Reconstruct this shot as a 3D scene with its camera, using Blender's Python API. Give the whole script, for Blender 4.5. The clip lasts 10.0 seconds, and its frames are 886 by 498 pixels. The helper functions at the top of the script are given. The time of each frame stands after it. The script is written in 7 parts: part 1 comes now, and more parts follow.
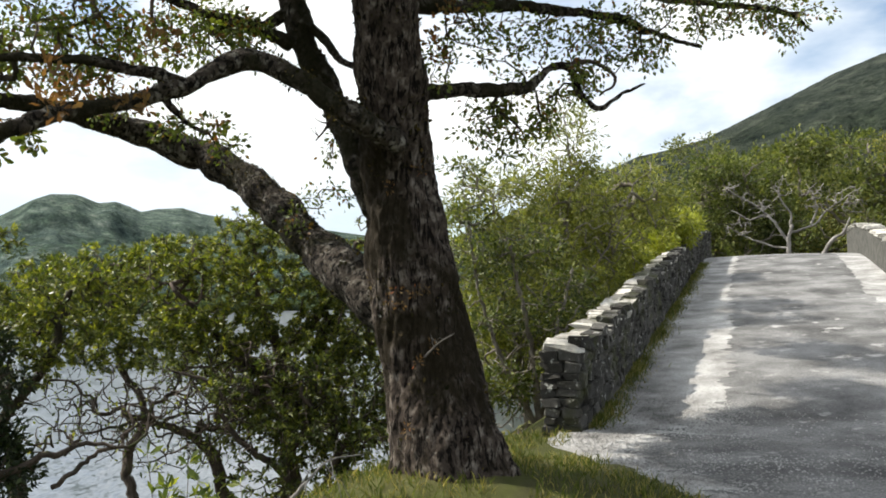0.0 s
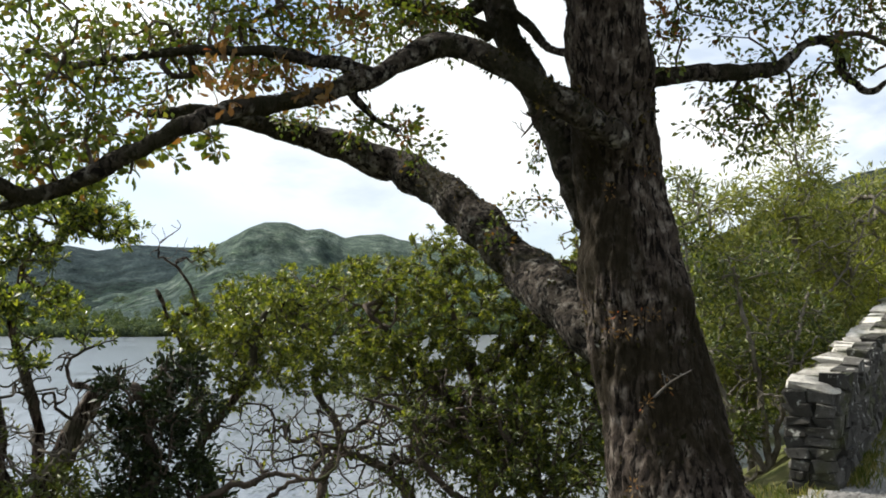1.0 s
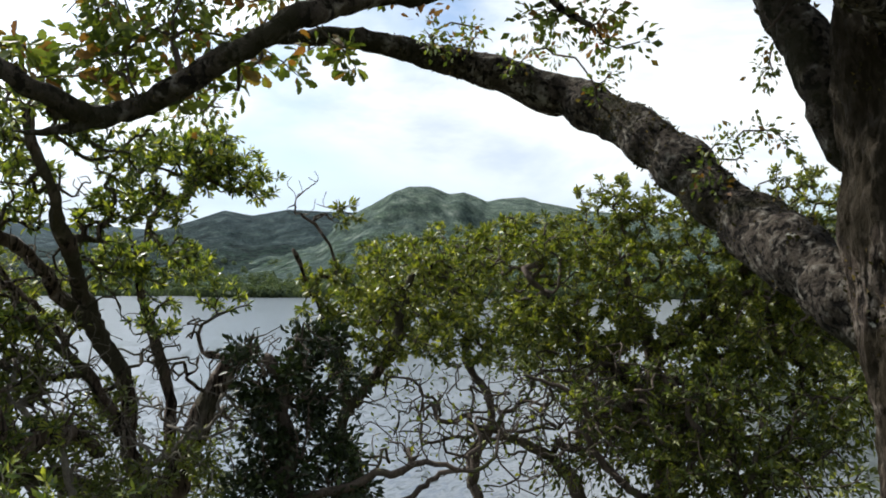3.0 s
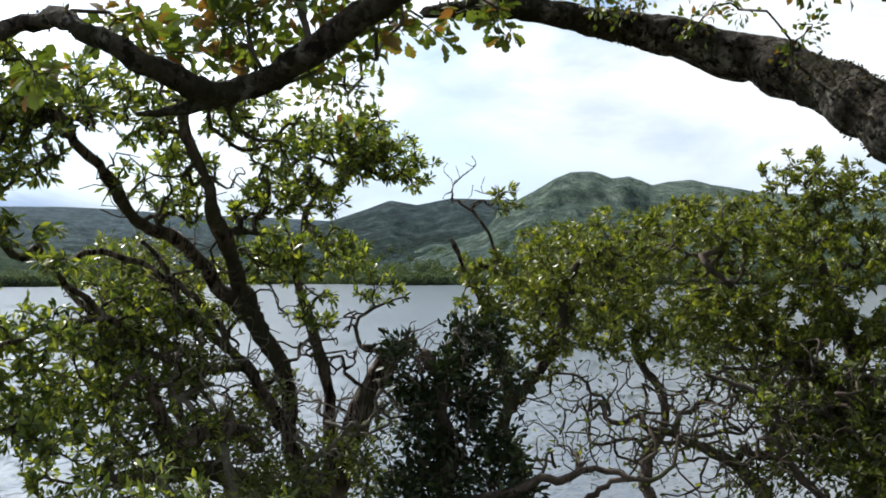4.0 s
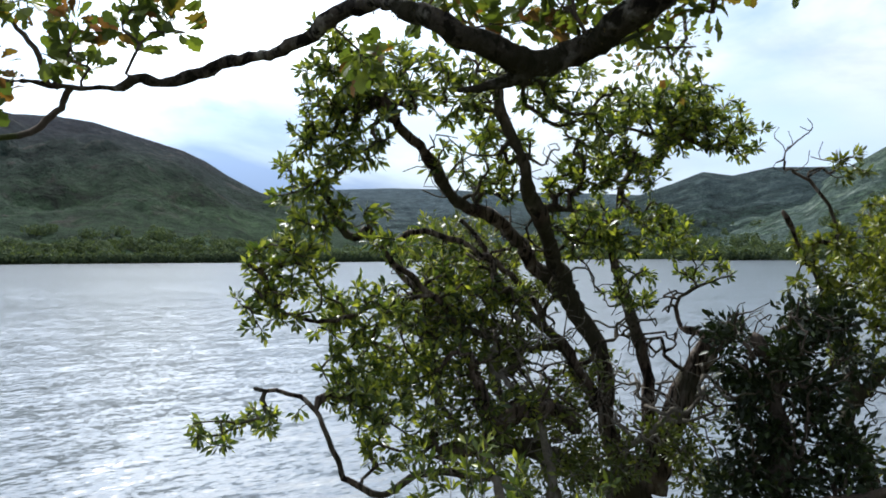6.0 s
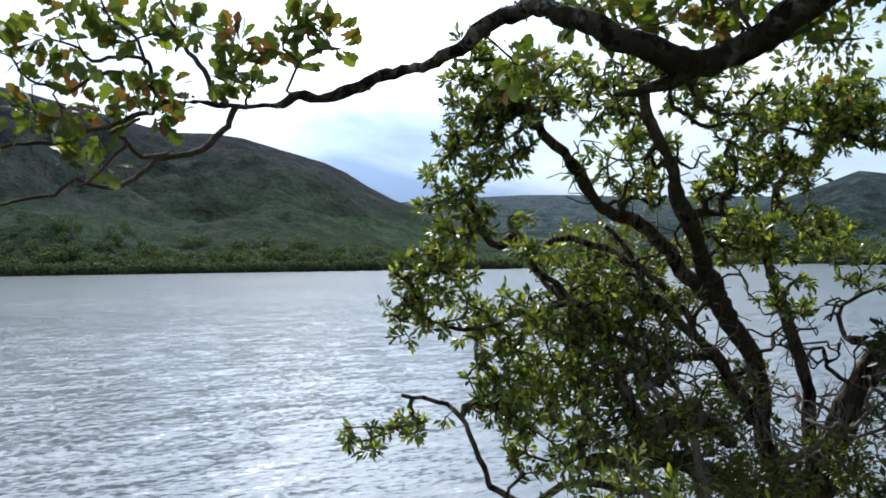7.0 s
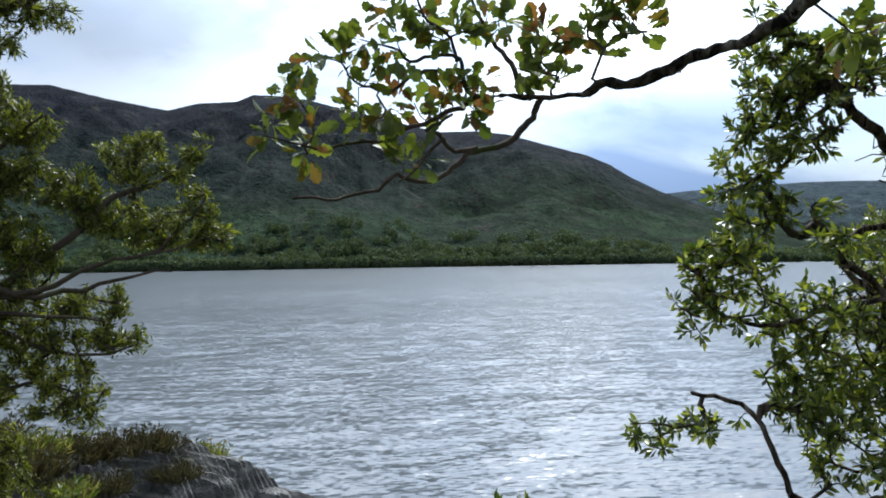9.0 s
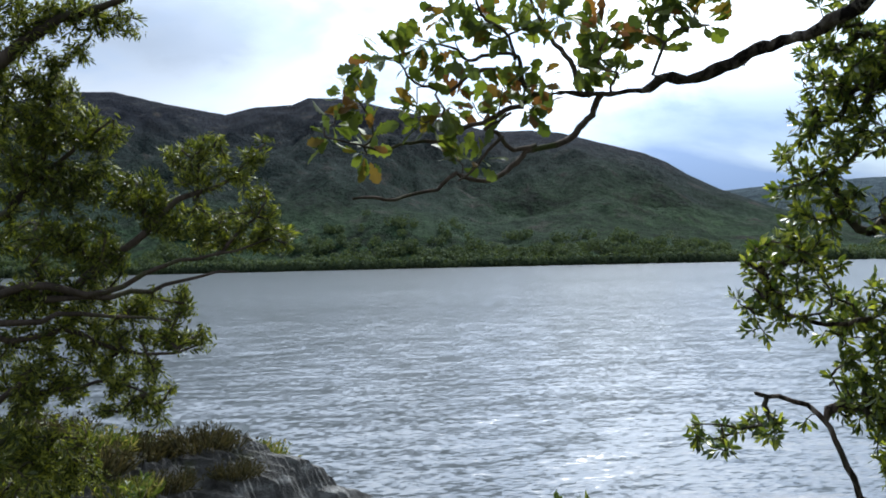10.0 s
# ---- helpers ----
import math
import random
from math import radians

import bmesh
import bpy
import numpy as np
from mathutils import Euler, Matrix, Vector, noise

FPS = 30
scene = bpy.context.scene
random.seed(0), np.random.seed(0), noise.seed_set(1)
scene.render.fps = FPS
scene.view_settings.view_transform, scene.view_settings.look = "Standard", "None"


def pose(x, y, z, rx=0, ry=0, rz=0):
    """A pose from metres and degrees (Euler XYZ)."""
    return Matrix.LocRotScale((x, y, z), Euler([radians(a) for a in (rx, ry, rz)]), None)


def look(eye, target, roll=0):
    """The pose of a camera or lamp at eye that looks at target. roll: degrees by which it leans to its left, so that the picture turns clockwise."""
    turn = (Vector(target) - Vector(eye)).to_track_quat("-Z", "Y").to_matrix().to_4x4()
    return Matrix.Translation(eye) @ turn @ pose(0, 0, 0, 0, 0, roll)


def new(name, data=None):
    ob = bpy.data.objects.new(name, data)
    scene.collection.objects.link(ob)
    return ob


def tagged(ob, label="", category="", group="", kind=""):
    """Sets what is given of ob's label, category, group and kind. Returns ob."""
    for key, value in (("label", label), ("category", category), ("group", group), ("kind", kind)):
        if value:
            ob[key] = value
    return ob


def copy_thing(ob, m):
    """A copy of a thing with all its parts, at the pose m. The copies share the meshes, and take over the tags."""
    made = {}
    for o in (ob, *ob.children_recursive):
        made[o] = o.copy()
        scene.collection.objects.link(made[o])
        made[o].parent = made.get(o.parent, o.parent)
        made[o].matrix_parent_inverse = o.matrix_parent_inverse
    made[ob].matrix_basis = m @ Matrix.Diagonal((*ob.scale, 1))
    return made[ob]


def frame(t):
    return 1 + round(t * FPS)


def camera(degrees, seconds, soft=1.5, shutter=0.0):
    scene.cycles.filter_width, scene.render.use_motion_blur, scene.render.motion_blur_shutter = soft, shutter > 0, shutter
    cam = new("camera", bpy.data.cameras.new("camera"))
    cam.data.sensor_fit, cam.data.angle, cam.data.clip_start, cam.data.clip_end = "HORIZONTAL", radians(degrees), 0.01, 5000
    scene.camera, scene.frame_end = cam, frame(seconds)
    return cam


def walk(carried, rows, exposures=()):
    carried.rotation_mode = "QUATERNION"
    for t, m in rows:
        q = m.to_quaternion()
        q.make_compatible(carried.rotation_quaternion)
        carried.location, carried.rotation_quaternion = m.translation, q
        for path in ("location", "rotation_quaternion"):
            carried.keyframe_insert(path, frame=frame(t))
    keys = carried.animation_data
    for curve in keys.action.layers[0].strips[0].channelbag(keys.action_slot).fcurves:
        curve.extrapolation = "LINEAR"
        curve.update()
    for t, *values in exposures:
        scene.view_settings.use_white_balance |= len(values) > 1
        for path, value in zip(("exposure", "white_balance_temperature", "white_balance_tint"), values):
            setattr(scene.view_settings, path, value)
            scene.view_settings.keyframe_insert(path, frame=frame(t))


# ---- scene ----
import itertools

cam = camera(54.47, 10.0, soft=1.8)
ROWS = [
    (0.0, 0.000, 0.000, 1.600, 93.46, 1.18, -0.00),
    (0.5, -0.062, 0.577, 1.612, 94.10, 1.03, 6.22),
    (1.0, -0.244, 1.083, 1.612, 95.27, 0.30, 12.77),
    (1.5, -0.430, 1.488, 1.653, 95.56, -0.02, 15.06),
    (2.0, -0.630, 1.822, 1.660, 94.63, -0.33, 16.81),
    (3.5, -0.997, 2.716, 1.637, 92.12, 0.08, 26.86),
    (4.0, -1.131, 2.949, 1.680, 91.97, 0.15, 33.01),
    (4.5, -1.211, 3.070, 1.699, 91.48, -0.04, 38.35),
    (5.0, -1.279, 3.125, 1.690, 90.74, 0.09, 44.33),
    (5.5, -1.316, 3.116, 1.697, 90.33, 0.15, 48.95),
    (7.0, -1.406, 3.055, 1.712, 90.94, 0.78, 62.40),
    (7.5, -1.413, 3.038, 1.715, 90.97, 0.95, 66.82),
    (8.0, -1.471, 2.993, 1.695, 91.02, 0.77, 71.38),
    (8.5, -1.488, 2.951, 1.708, 90.72, 0.79, 75.62),
    (9.0, -1.502, 2.924, 1.705, 90.75, 0.90, 79.81),
    (9.5, -1.510, 2.908, 1.705, 90.73, 0.98, 82.23),
    (10.0, -1.507, 2.907, 1.702, 90.82, 1.28, 83.44),
]
EXPOSURES = [(0.0, 0.62, 6800, 9), (2.0, 0.41, 6600, 9), (4.0, 0.41, 6420, 9), (7.0, 0.20, 6000, 9), (10.0, 0.05, 5900, 9)]
walk(cam, [(t, pose(x, y, z, rx, ry, rz)) for t, x, y, z, rx, ry, rz in ROWS], EXPOSURES)

# ---- light ----
SUN_YAW, SUN_UP = 72.0, 46.0          # degrees left of +y, degrees above the horizon
sun_way = Vector((-math.sin(radians(SUN_YAW)) * math.cos(radians(SUN_UP)),
                  math.cos(radians(SUN_YAW)) * math.cos(radians(SUN_UP)), math.sin(radians(SUN_UP))))
sun = new("sun", bpy.data.lights.new("sun", "SUN"))
sun.data.energy, sun.data.angle, sun.data.color = 4.9, radians(0.53), (1.0, 0.965, 0.90)
sun.matrix_world = look(sun_way * 50, (0, 0, 0))

world = bpy.data.worlds.new("sky")
scene.world = world
world.use_nodes = True
wt = world.node_tree
wt.nodes.clear()


def wnode(kind, **kw):
    n = wt.nodes.new(kind)
    for k, v in kw.items():
        n.inputs[k].default_value = v
    return n


sky = wnode("ShaderNodeTexSky")
sky.sky_type, sky.sun_disc = "NISHITA", False
sky.sun_elevation, sky.sun_rotation = radians(SUN_UP), radians(-SUN_YAW)
sky_bg = wnode("ShaderNodeBackground", Strength=0.12)
cloud_bg = wnode("ShaderNodeBackground", Strength=1.2)
coord = wnode("ShaderNodeTexCoord")
squash = wnode("ShaderNodeMapping", Scale=(1.0, 1.0, 2.6))
cloud_noise = wnode("ShaderNodeTexNoise", Scale=2.1, Detail=7.0, Roughness=0.52, Distortion=0.25)
cover = wnode("ShaderNodeMapRange")
cover.inputs["From Min"].default_value, cover.inputs["From Max"].default_value = 0.36, 0.52
grey_noise = wnode("ShaderNodeTexNoise", Scale=3.0, Detail=7.0, Roughness=0.55, Distortion=0.3)
grey = wnode("ShaderNodeValToRGB")
grey.color_ramp.elements[0].position, grey.color_ramp.elements[0].color = 0.36, (0.50, 0.59, 0.73, 1)
grey.color_ramp.elements[1].position, grey.color_ramp.elements[1].color = 0.54, (0.92, 0.965, 1.0, 1)
facing = wnode("ShaderNodeVectorMath")
facing.operation = "DOT_PRODUCT"
facing.inputs[1].default_value = sun_way
glow = wnode("ShaderNodeMapRange")
glow.inputs["From Min"].default_value, glow.inputs["From Max"].default_value = 0.66, 1.0
glow.inputs["To Min"].default_value, glow.inputs["To Max"].default_value = 0.98, 3.6
glow.interpolation_type = "SMOOTHSTEP"
wt.links.new(coord.outputs["Generated"], facing.inputs[0])
wt.links.new(facing.outputs["Value"], glow.inputs[0])
wt.links.new(glow.outputs[0], cloud_bg.inputs["Strength"])
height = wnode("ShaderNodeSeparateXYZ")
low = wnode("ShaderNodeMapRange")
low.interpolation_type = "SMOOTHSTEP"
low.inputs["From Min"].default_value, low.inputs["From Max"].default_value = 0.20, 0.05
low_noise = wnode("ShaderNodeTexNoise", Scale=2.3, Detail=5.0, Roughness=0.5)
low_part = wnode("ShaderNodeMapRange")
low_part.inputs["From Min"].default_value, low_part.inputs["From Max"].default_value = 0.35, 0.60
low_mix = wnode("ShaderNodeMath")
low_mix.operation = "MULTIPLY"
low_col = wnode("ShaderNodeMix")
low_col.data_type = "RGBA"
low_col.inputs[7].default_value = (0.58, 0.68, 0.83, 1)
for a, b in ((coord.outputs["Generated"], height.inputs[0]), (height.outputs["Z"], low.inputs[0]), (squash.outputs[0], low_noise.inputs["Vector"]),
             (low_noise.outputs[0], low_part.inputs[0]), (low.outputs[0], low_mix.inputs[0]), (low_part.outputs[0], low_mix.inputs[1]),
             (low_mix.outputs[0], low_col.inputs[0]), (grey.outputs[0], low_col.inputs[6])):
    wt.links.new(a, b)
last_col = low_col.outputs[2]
for yaw, up_deg, wide, tint, most in ((63.0, 6.8, 0.15, (0.22, 0.31, 0.48, 1), 0.95), (101.0, 14.5, 0.14, (0.27, 0.32, 0.40, 1), 0.85), (33.0, 6.0, 0.14, (0.55, 0.70, 0.92, 1), 0.7)):
    # a low cloud bank, its edge broken by noise
    c = (-math.sin(radians(yaw)), math.cos(radians(yaw)), math.tan(radians(up_deg)) * 2.6)
    away = wnode("ShaderNodeVectorMath")
    away.operation = "DISTANCE"
    away.inputs[1].default_value = c
    wt.links.new(squash.outputs[0], away.inputs[0])
    torn = wnode("ShaderNodeMath")
    torn.operation = "MULTIPLY_ADD"
    wt.links.new(grey_noise.outputs[0], torn.inputs[0])
    torn.inputs[1].default_value = -0.55
    wt.links.new(away.outputs["Value"], torn.inputs[2])
    bank = wnode("ShaderNodeMapRange")
    bank.interpolation_type = "SMOOTHSTEP"
    for key, v in (("From Min", wide - 0.12), ("From Max", wide * 0.25 - 0.27), ("To Min", 0.0), ("To Max", most)):
        bank.inputs[key].default_value = v
    wt.links.new(torn.outputs[0], bank.inputs[0])
    layer = wnode("ShaderNodeMix")
    layer.data_type = "RGBA"
    layer.inputs[7].default_value = tint
    wt.links.new(bank.outputs[0], layer.inputs[0])
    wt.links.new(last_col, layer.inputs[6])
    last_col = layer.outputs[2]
sky_mix, sky_out = wnode("ShaderNodeMixShader"), wnode("ShaderNodeOutputWorld")
for a, b in ((coord.outputs["Generated"], squash.inputs["Vector"]), (squash.outputs[0], cloud_noise.inputs["Vector"]),
             (squash.outputs[0], grey_noise.inputs["Vector"]), (cloud_noise.outputs[0], cover.inputs[0]),
             (grey_noise.outputs[0], grey.inputs[0]), (last_col, cloud_bg.inputs[0]), (sky.outputs[0], sky_bg.inputs[0]),
             (cover.outputs[0], sky_mix.inputs[0]), (sky_bg.outputs[0], sky_mix.inputs[1]), (cloud_bg.outputs[0], sky_mix.inputs[2]),
             (sky_mix.outputs[0], sky_out.inputs[0])):
    wt.links.new(a, b)

# ---- materials ----


def base_material(name):
    m = bpy.data.materials.new(name)
    m.use_nodes = True
    t = m.node_tree
    return m, t, t.nodes["Principled BSDF"], t.nodes["Material Output"]


def node(t, kind, **kw):
    n = t.nodes.new(kind)
    for k, v in kw.items():
        n.inputs[k].default_value = v
    return n


def ramp(t, source, stops):
    r = t.nodes.new("ShaderNodeValToRGB")
    e = r.color_ramp.elements
    while len(e) < len(stops):
        e.new(0.5)
    for el, (p, c) in zip(e, stops):
        el.position, el.color = p, (*c, 1)
    t.links.new(source, r.inputs[0])
    return r.outputs[0]


def mix(t, fac, a, b, blend="MIX"):
    m = t.nodes.new("ShaderNodeMix")
    m.data_type, m.blend_type = "RGBA", blend
    for sock, v in ((m.inputs[0], fac), (m.inputs[6], a), (m.inputs[7], b)):
        if isinstance(v, (int, float)):
            sock.default_value = v
        elif isinstance(v, tuple):
            sock.default_value = (*v, 1)
        else:
            t.links.new(v, sock)
    return m.outputs[2]


def noise_of(t, scale, detail=5.0, rough=0.55, stretch=(1, 1, 1), distortion=0.0):
    c, mp = node(t, "ShaderNodeTexCoord"), node(t, "ShaderNodeMapping", Scale=stretch)
    n = node(t, "ShaderNodeTexNoise", Scale=scale, Detail=detail, Roughness=rough, Distortion=distortion)
    t.links.new(c.outputs["Object"], mp.inputs[0])
    t.links.new(mp.outputs[0], n.inputs["Vector"])
    return n.outputs[0]


def bump(t, bsdf, heights, distance=0.02):
    """heights: (socket, strength) one after the other."""
    last = None
    for h, s in heights:
        b = node(t, "ShaderNodeBump", Strength=s, Distance=distance)
        t.links.new(h, b.inputs["Height"])
        if last:
            t.links.new(last, b.inputs["Normal"])
        last = b.outputs[0]
    t.links.new(last, bsdf.inputs["Normal"])


def rough_material(name, stops, scale, fine, rough=0.85, relief=0.5, distance=0.02, stretch=(1, 1, 1), patch=None, grain=0.55):
    m, t, b, _ = base_material(name)
    big, small = noise_of(t, scale, stretch=stretch), noise_of(t, fine, 6.0, 0.65, stretch)
    col = ramp(t, big, stops)
    col = mix(t, grain, col, ramp(t, small, [(0.3, (0.3, 0.3, 0.3)), (0.7, (1.0, 1.0, 1.0))]), "MULTIPLY")
    if patch:
        p_scale, lo, hi, p_col = patch
        col = mix(t, ramp(t, noise_of(t, p_scale, 6.0, 0.6), [(lo, (0, 0, 0)), (hi, (1, 1, 1))]), col, p_col)
    t.links.new(col, b.inputs["Base Color"])
    b.inputs["Roughness"].default_value = rough
    b.inputs["Specular IOR Level"].default_value = 0.15
    bump(t, b, [(big, relief * 0.6), (small, relief)], distance)
    return m


def leaf_material(name, stops, gloss=0.4, through_light=0.35, tint=(1.2, 1.25, 0.5), own=0.0):
    m, t, b, out = base_material(name)
    geo = t.nodes.new("ShaderNodeNewGeometry")
    col = ramp(t, geo.outputs["Random Per Island"], stops)
    col = mix(t, 0.5, col, ramp(t, noise_of(t, 1.5, 3.0), [(0.34, (0.36, 0.40, 0.42)), (0.66, (1.15, 1.12, 1.0))]), "MULTIPLY")
    if own:
        info = t.nodes.new("ShaderNodeObjectInfo")
        col = mix(t, own, col, ramp(t, info.outputs["Random"], [(0.0, (0.5, 0.62, 0.6)), (0.5, (1.0, 1.0, 0.9)), (1.0, (1.35, 1.15, 0.85))]), "MULTIPLY")
    t.links.new(col, b.inputs["Base Color"])
    b.inputs["Roughness"].default_value = gloss
    b.inputs["Specular IOR Level"].default_value = 0.4 if gloss < 0.6 else 0.1
    tr, mx = t.nodes.new("ShaderNodeBsdfTranslucent"), node(t, "ShaderNodeMixShader", Fac=through_light)
    t.links.new(mix(t, 1.0, col, tint, "MULTIPLY"), tr.inputs[0])
    t.links.new(b.outputs[0], mx.inputs[1])
    t.links.new(tr.outputs[0], mx.inputs[2])
    t.links.new(mx.outputs[0], out.inputs[0])
    return m


def furrowed_bark(name, dark, mid, pale, moss, scale, long=0.16):
    """Bark with upright dark cracks between paler plates, lichen and moss."""
    m, t, b, _ = base_material(name)
    crack = noise_of(t, scale, 5.0, 0.6, (1, 1, long), 0.4)
    plate, grain, big = noise_of(t, scale * 0.4, 4.0, 0.6, (1, 1, min(1, long * 3))), noise_of(t, scale * 5, 4.0, 0.7), noise_of(t, 1.3, 4.0, 0.6)
    col = ramp(t, plate, [(0.30, dark), (0.52, mid), (0.72, pale)])
    col = mix(t, ramp(t, crack, [(0.42, (1, 1, 1)), (0.52, (0, 0, 0))]), col, tuple(c * 0.3 for c in dark))
    col = mix(t, 0.6, col, ramp(t, grain, [(0.3, (0.4, 0.4, 0.4)), (0.7, (1.1, 1.1, 1.1))]), "MULTIPLY")
    col = mix(t, ramp(t, noise_of(t, 9.0, 5.0, 0.7), [(0.66, (0, 0, 0)), (0.72, (1, 1, 1))]), col, (0.30, 0.30, 0.26))
    col = mix(t, ramp(t, big, [(0.46, (0, 0, 0)), (0.55, (0.85, 0.85, 0.85))]), col, moss)
    t.links.new(col, b.inputs["Base Color"])
    b.inputs["Roughness"].default_value = 0.95
    b.inputs["Specular IOR Level"].default_value = 0.1
    bump(t, b, [(plate, 0.6), (crack, 1.0), (grain, 0.4)], 0.045)
    return m


OAK_BARK = furrowed_bark("oak_bark", (0.030, 0.023, 0.019), (0.095, 0.074, 0.059), (0.32, 0.28, 0.24), (0.018, 0.014, 0.007), 30.0, 0.24)
LIMB_BARK = furrowed_bark("oak_limb_bark", (0.028, 0.023, 0.019), (0.085, 0.070, 0.056), (0.34, 0.32, 0.28), (0.020, 0.019, 0.009), 24.0, 0.8)
DARK_BARK = rough_material("dark_bark", [(0.3, (0.035, 0.028, 0.022)), (0.7, (0.13, 0.10, 0.08))], 5.0, 40.0, 0.9, 0.7, 0.02,
                           (1, 1, 0.4), (3.0, 0.56, 0.66, (0.05, 0.06, 0.02)))
RED_BARK = furrowed_bark("arbutus_bark", (0.045, 0.032, 0.025), (0.13, 0.098, 0.078), (0.32, 0.275, 0.235), (0.05, 0.046, 0.03), 20.0)
GREY_BARK = rough_material("grey_twig_bark", [(0.3, (0.10, 0.085, 0.07)), (0.7, (0.27, 0.24, 0.20))], 5.0, 40.0, 0.9, 0.5)
DEAD_WOOD = rough_material("bleached_dead_wood", [(0.3, (0.12, 0.108, 0.094)), (0.7, (0.33, 0.31, 0.28))], 3.0, 30.0, 0.9, 0.5)
OAK_LEAF = leaf_material("oak_leaf", [(0.0, (0.06, 0.085, 0.02)), (0.5, (0.115, 0.15, 0.03)), (0.80, (0.19, 0.225, 0.045)),
                                      (0.88, (0.16, 0.115, 0.03)), (1.0, (0.22, 0.095, 0.03))], 0.55, 0.40)
RUST_LEAF = leaf_material("rust_leaf", [(0.0, (0.10, 0.062, 0.03)), (0.5, (0.17, 0.105, 0.045)), (0.9, (0.22, 0.15, 0.055)), (1.0, (0.36, 0.11, 0.04))], 0.6, 0.38, (1.3, 1.0, 0.6))
ARB_LEAF = leaf_material("arbutus_leaf", [(0.0, (0.035, 0.058, 0.020)), (0.4, (0.092, 0.128, 0.034)), (0.75, (0.21, 0.245, 0.046)), (1.0, (0.47, 0.48, 0.085))], 0.34, 0.40)
BUSH_LEAF = leaf_material("bush_leaf", [(0.0, (0.055, 0.078, 0.018)), (0.55, (0.12, 0.142, 0.026)), (1.0, (0.29, 0.29, 0.05))], 0.40, 0.40)
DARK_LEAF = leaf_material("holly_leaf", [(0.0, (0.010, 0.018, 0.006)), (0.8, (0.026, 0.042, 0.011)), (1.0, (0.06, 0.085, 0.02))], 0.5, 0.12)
WILLOW_LEAF = leaf_material("willow_leaf", [(0.0, (0.09, 0.105, 0.028)), (0.5, (0.17, 0.185, 0.045)), (1.0, (0.30, 0.30, 0.08))], 0.5, 0.42)
# bush leaf again, with the thicket's shade put into a darker colour
SHADED_LEAF = leaf_material("shaded_bush_leaf", [(0.0, (0.035, 0.052, 0.014)), (0.6, (0.09, 0.115, 0.024)), (1.0, (0.21, 0.22, 0.04))], 0.5, 0.36)
GORSE_LEAF = leaf_material("bright_bush_leaf", [(0.0, (0.20, 0.24, 0.02)), (1.0, (0.36, 0.36, 0.05))], 0.5, 0.4)
WOOD_LEAF = leaf_material("woodland_leaf", [(0.0, (0.075, 0.092, 0.036)), (0.6, (0.155, 0.168, 0.060)), (1.0, (0.29, 0.28, 0.11))], 0.6, 0.38, own=0.7)
YEW_LEAF = leaf_material("yew_leaf", [(0.0, (0.030, 0.044, 0.010)), (0.5, (0.10, 0.122, 0.023)), (1.0, (0.34, 0.35, 0.06))], 0.45, 0.36)
GRASS = leaf_material("grass_blade", [(0.0, (0.06, 0.085, 0.02)), (0.5, (0.13, 0.155, 0.04)), (0.72, (0.24, 0.22, 0.08)), (1.0, (0.36, 0.30, 0.14))], 0.6, 0.34)
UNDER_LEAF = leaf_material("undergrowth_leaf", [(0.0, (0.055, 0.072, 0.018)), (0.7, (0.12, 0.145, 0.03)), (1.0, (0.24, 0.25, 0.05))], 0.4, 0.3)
MOSS = leaf_material("moss", [(0.0, (0.018, 0.019, 0.007)), (0.6, (0.045, 0.040, 0.014)), (0.93, (0.09, 0.065, 0.025)), (1.0, (0.22, 0.16, 0.07))], 0.8, 0.2)


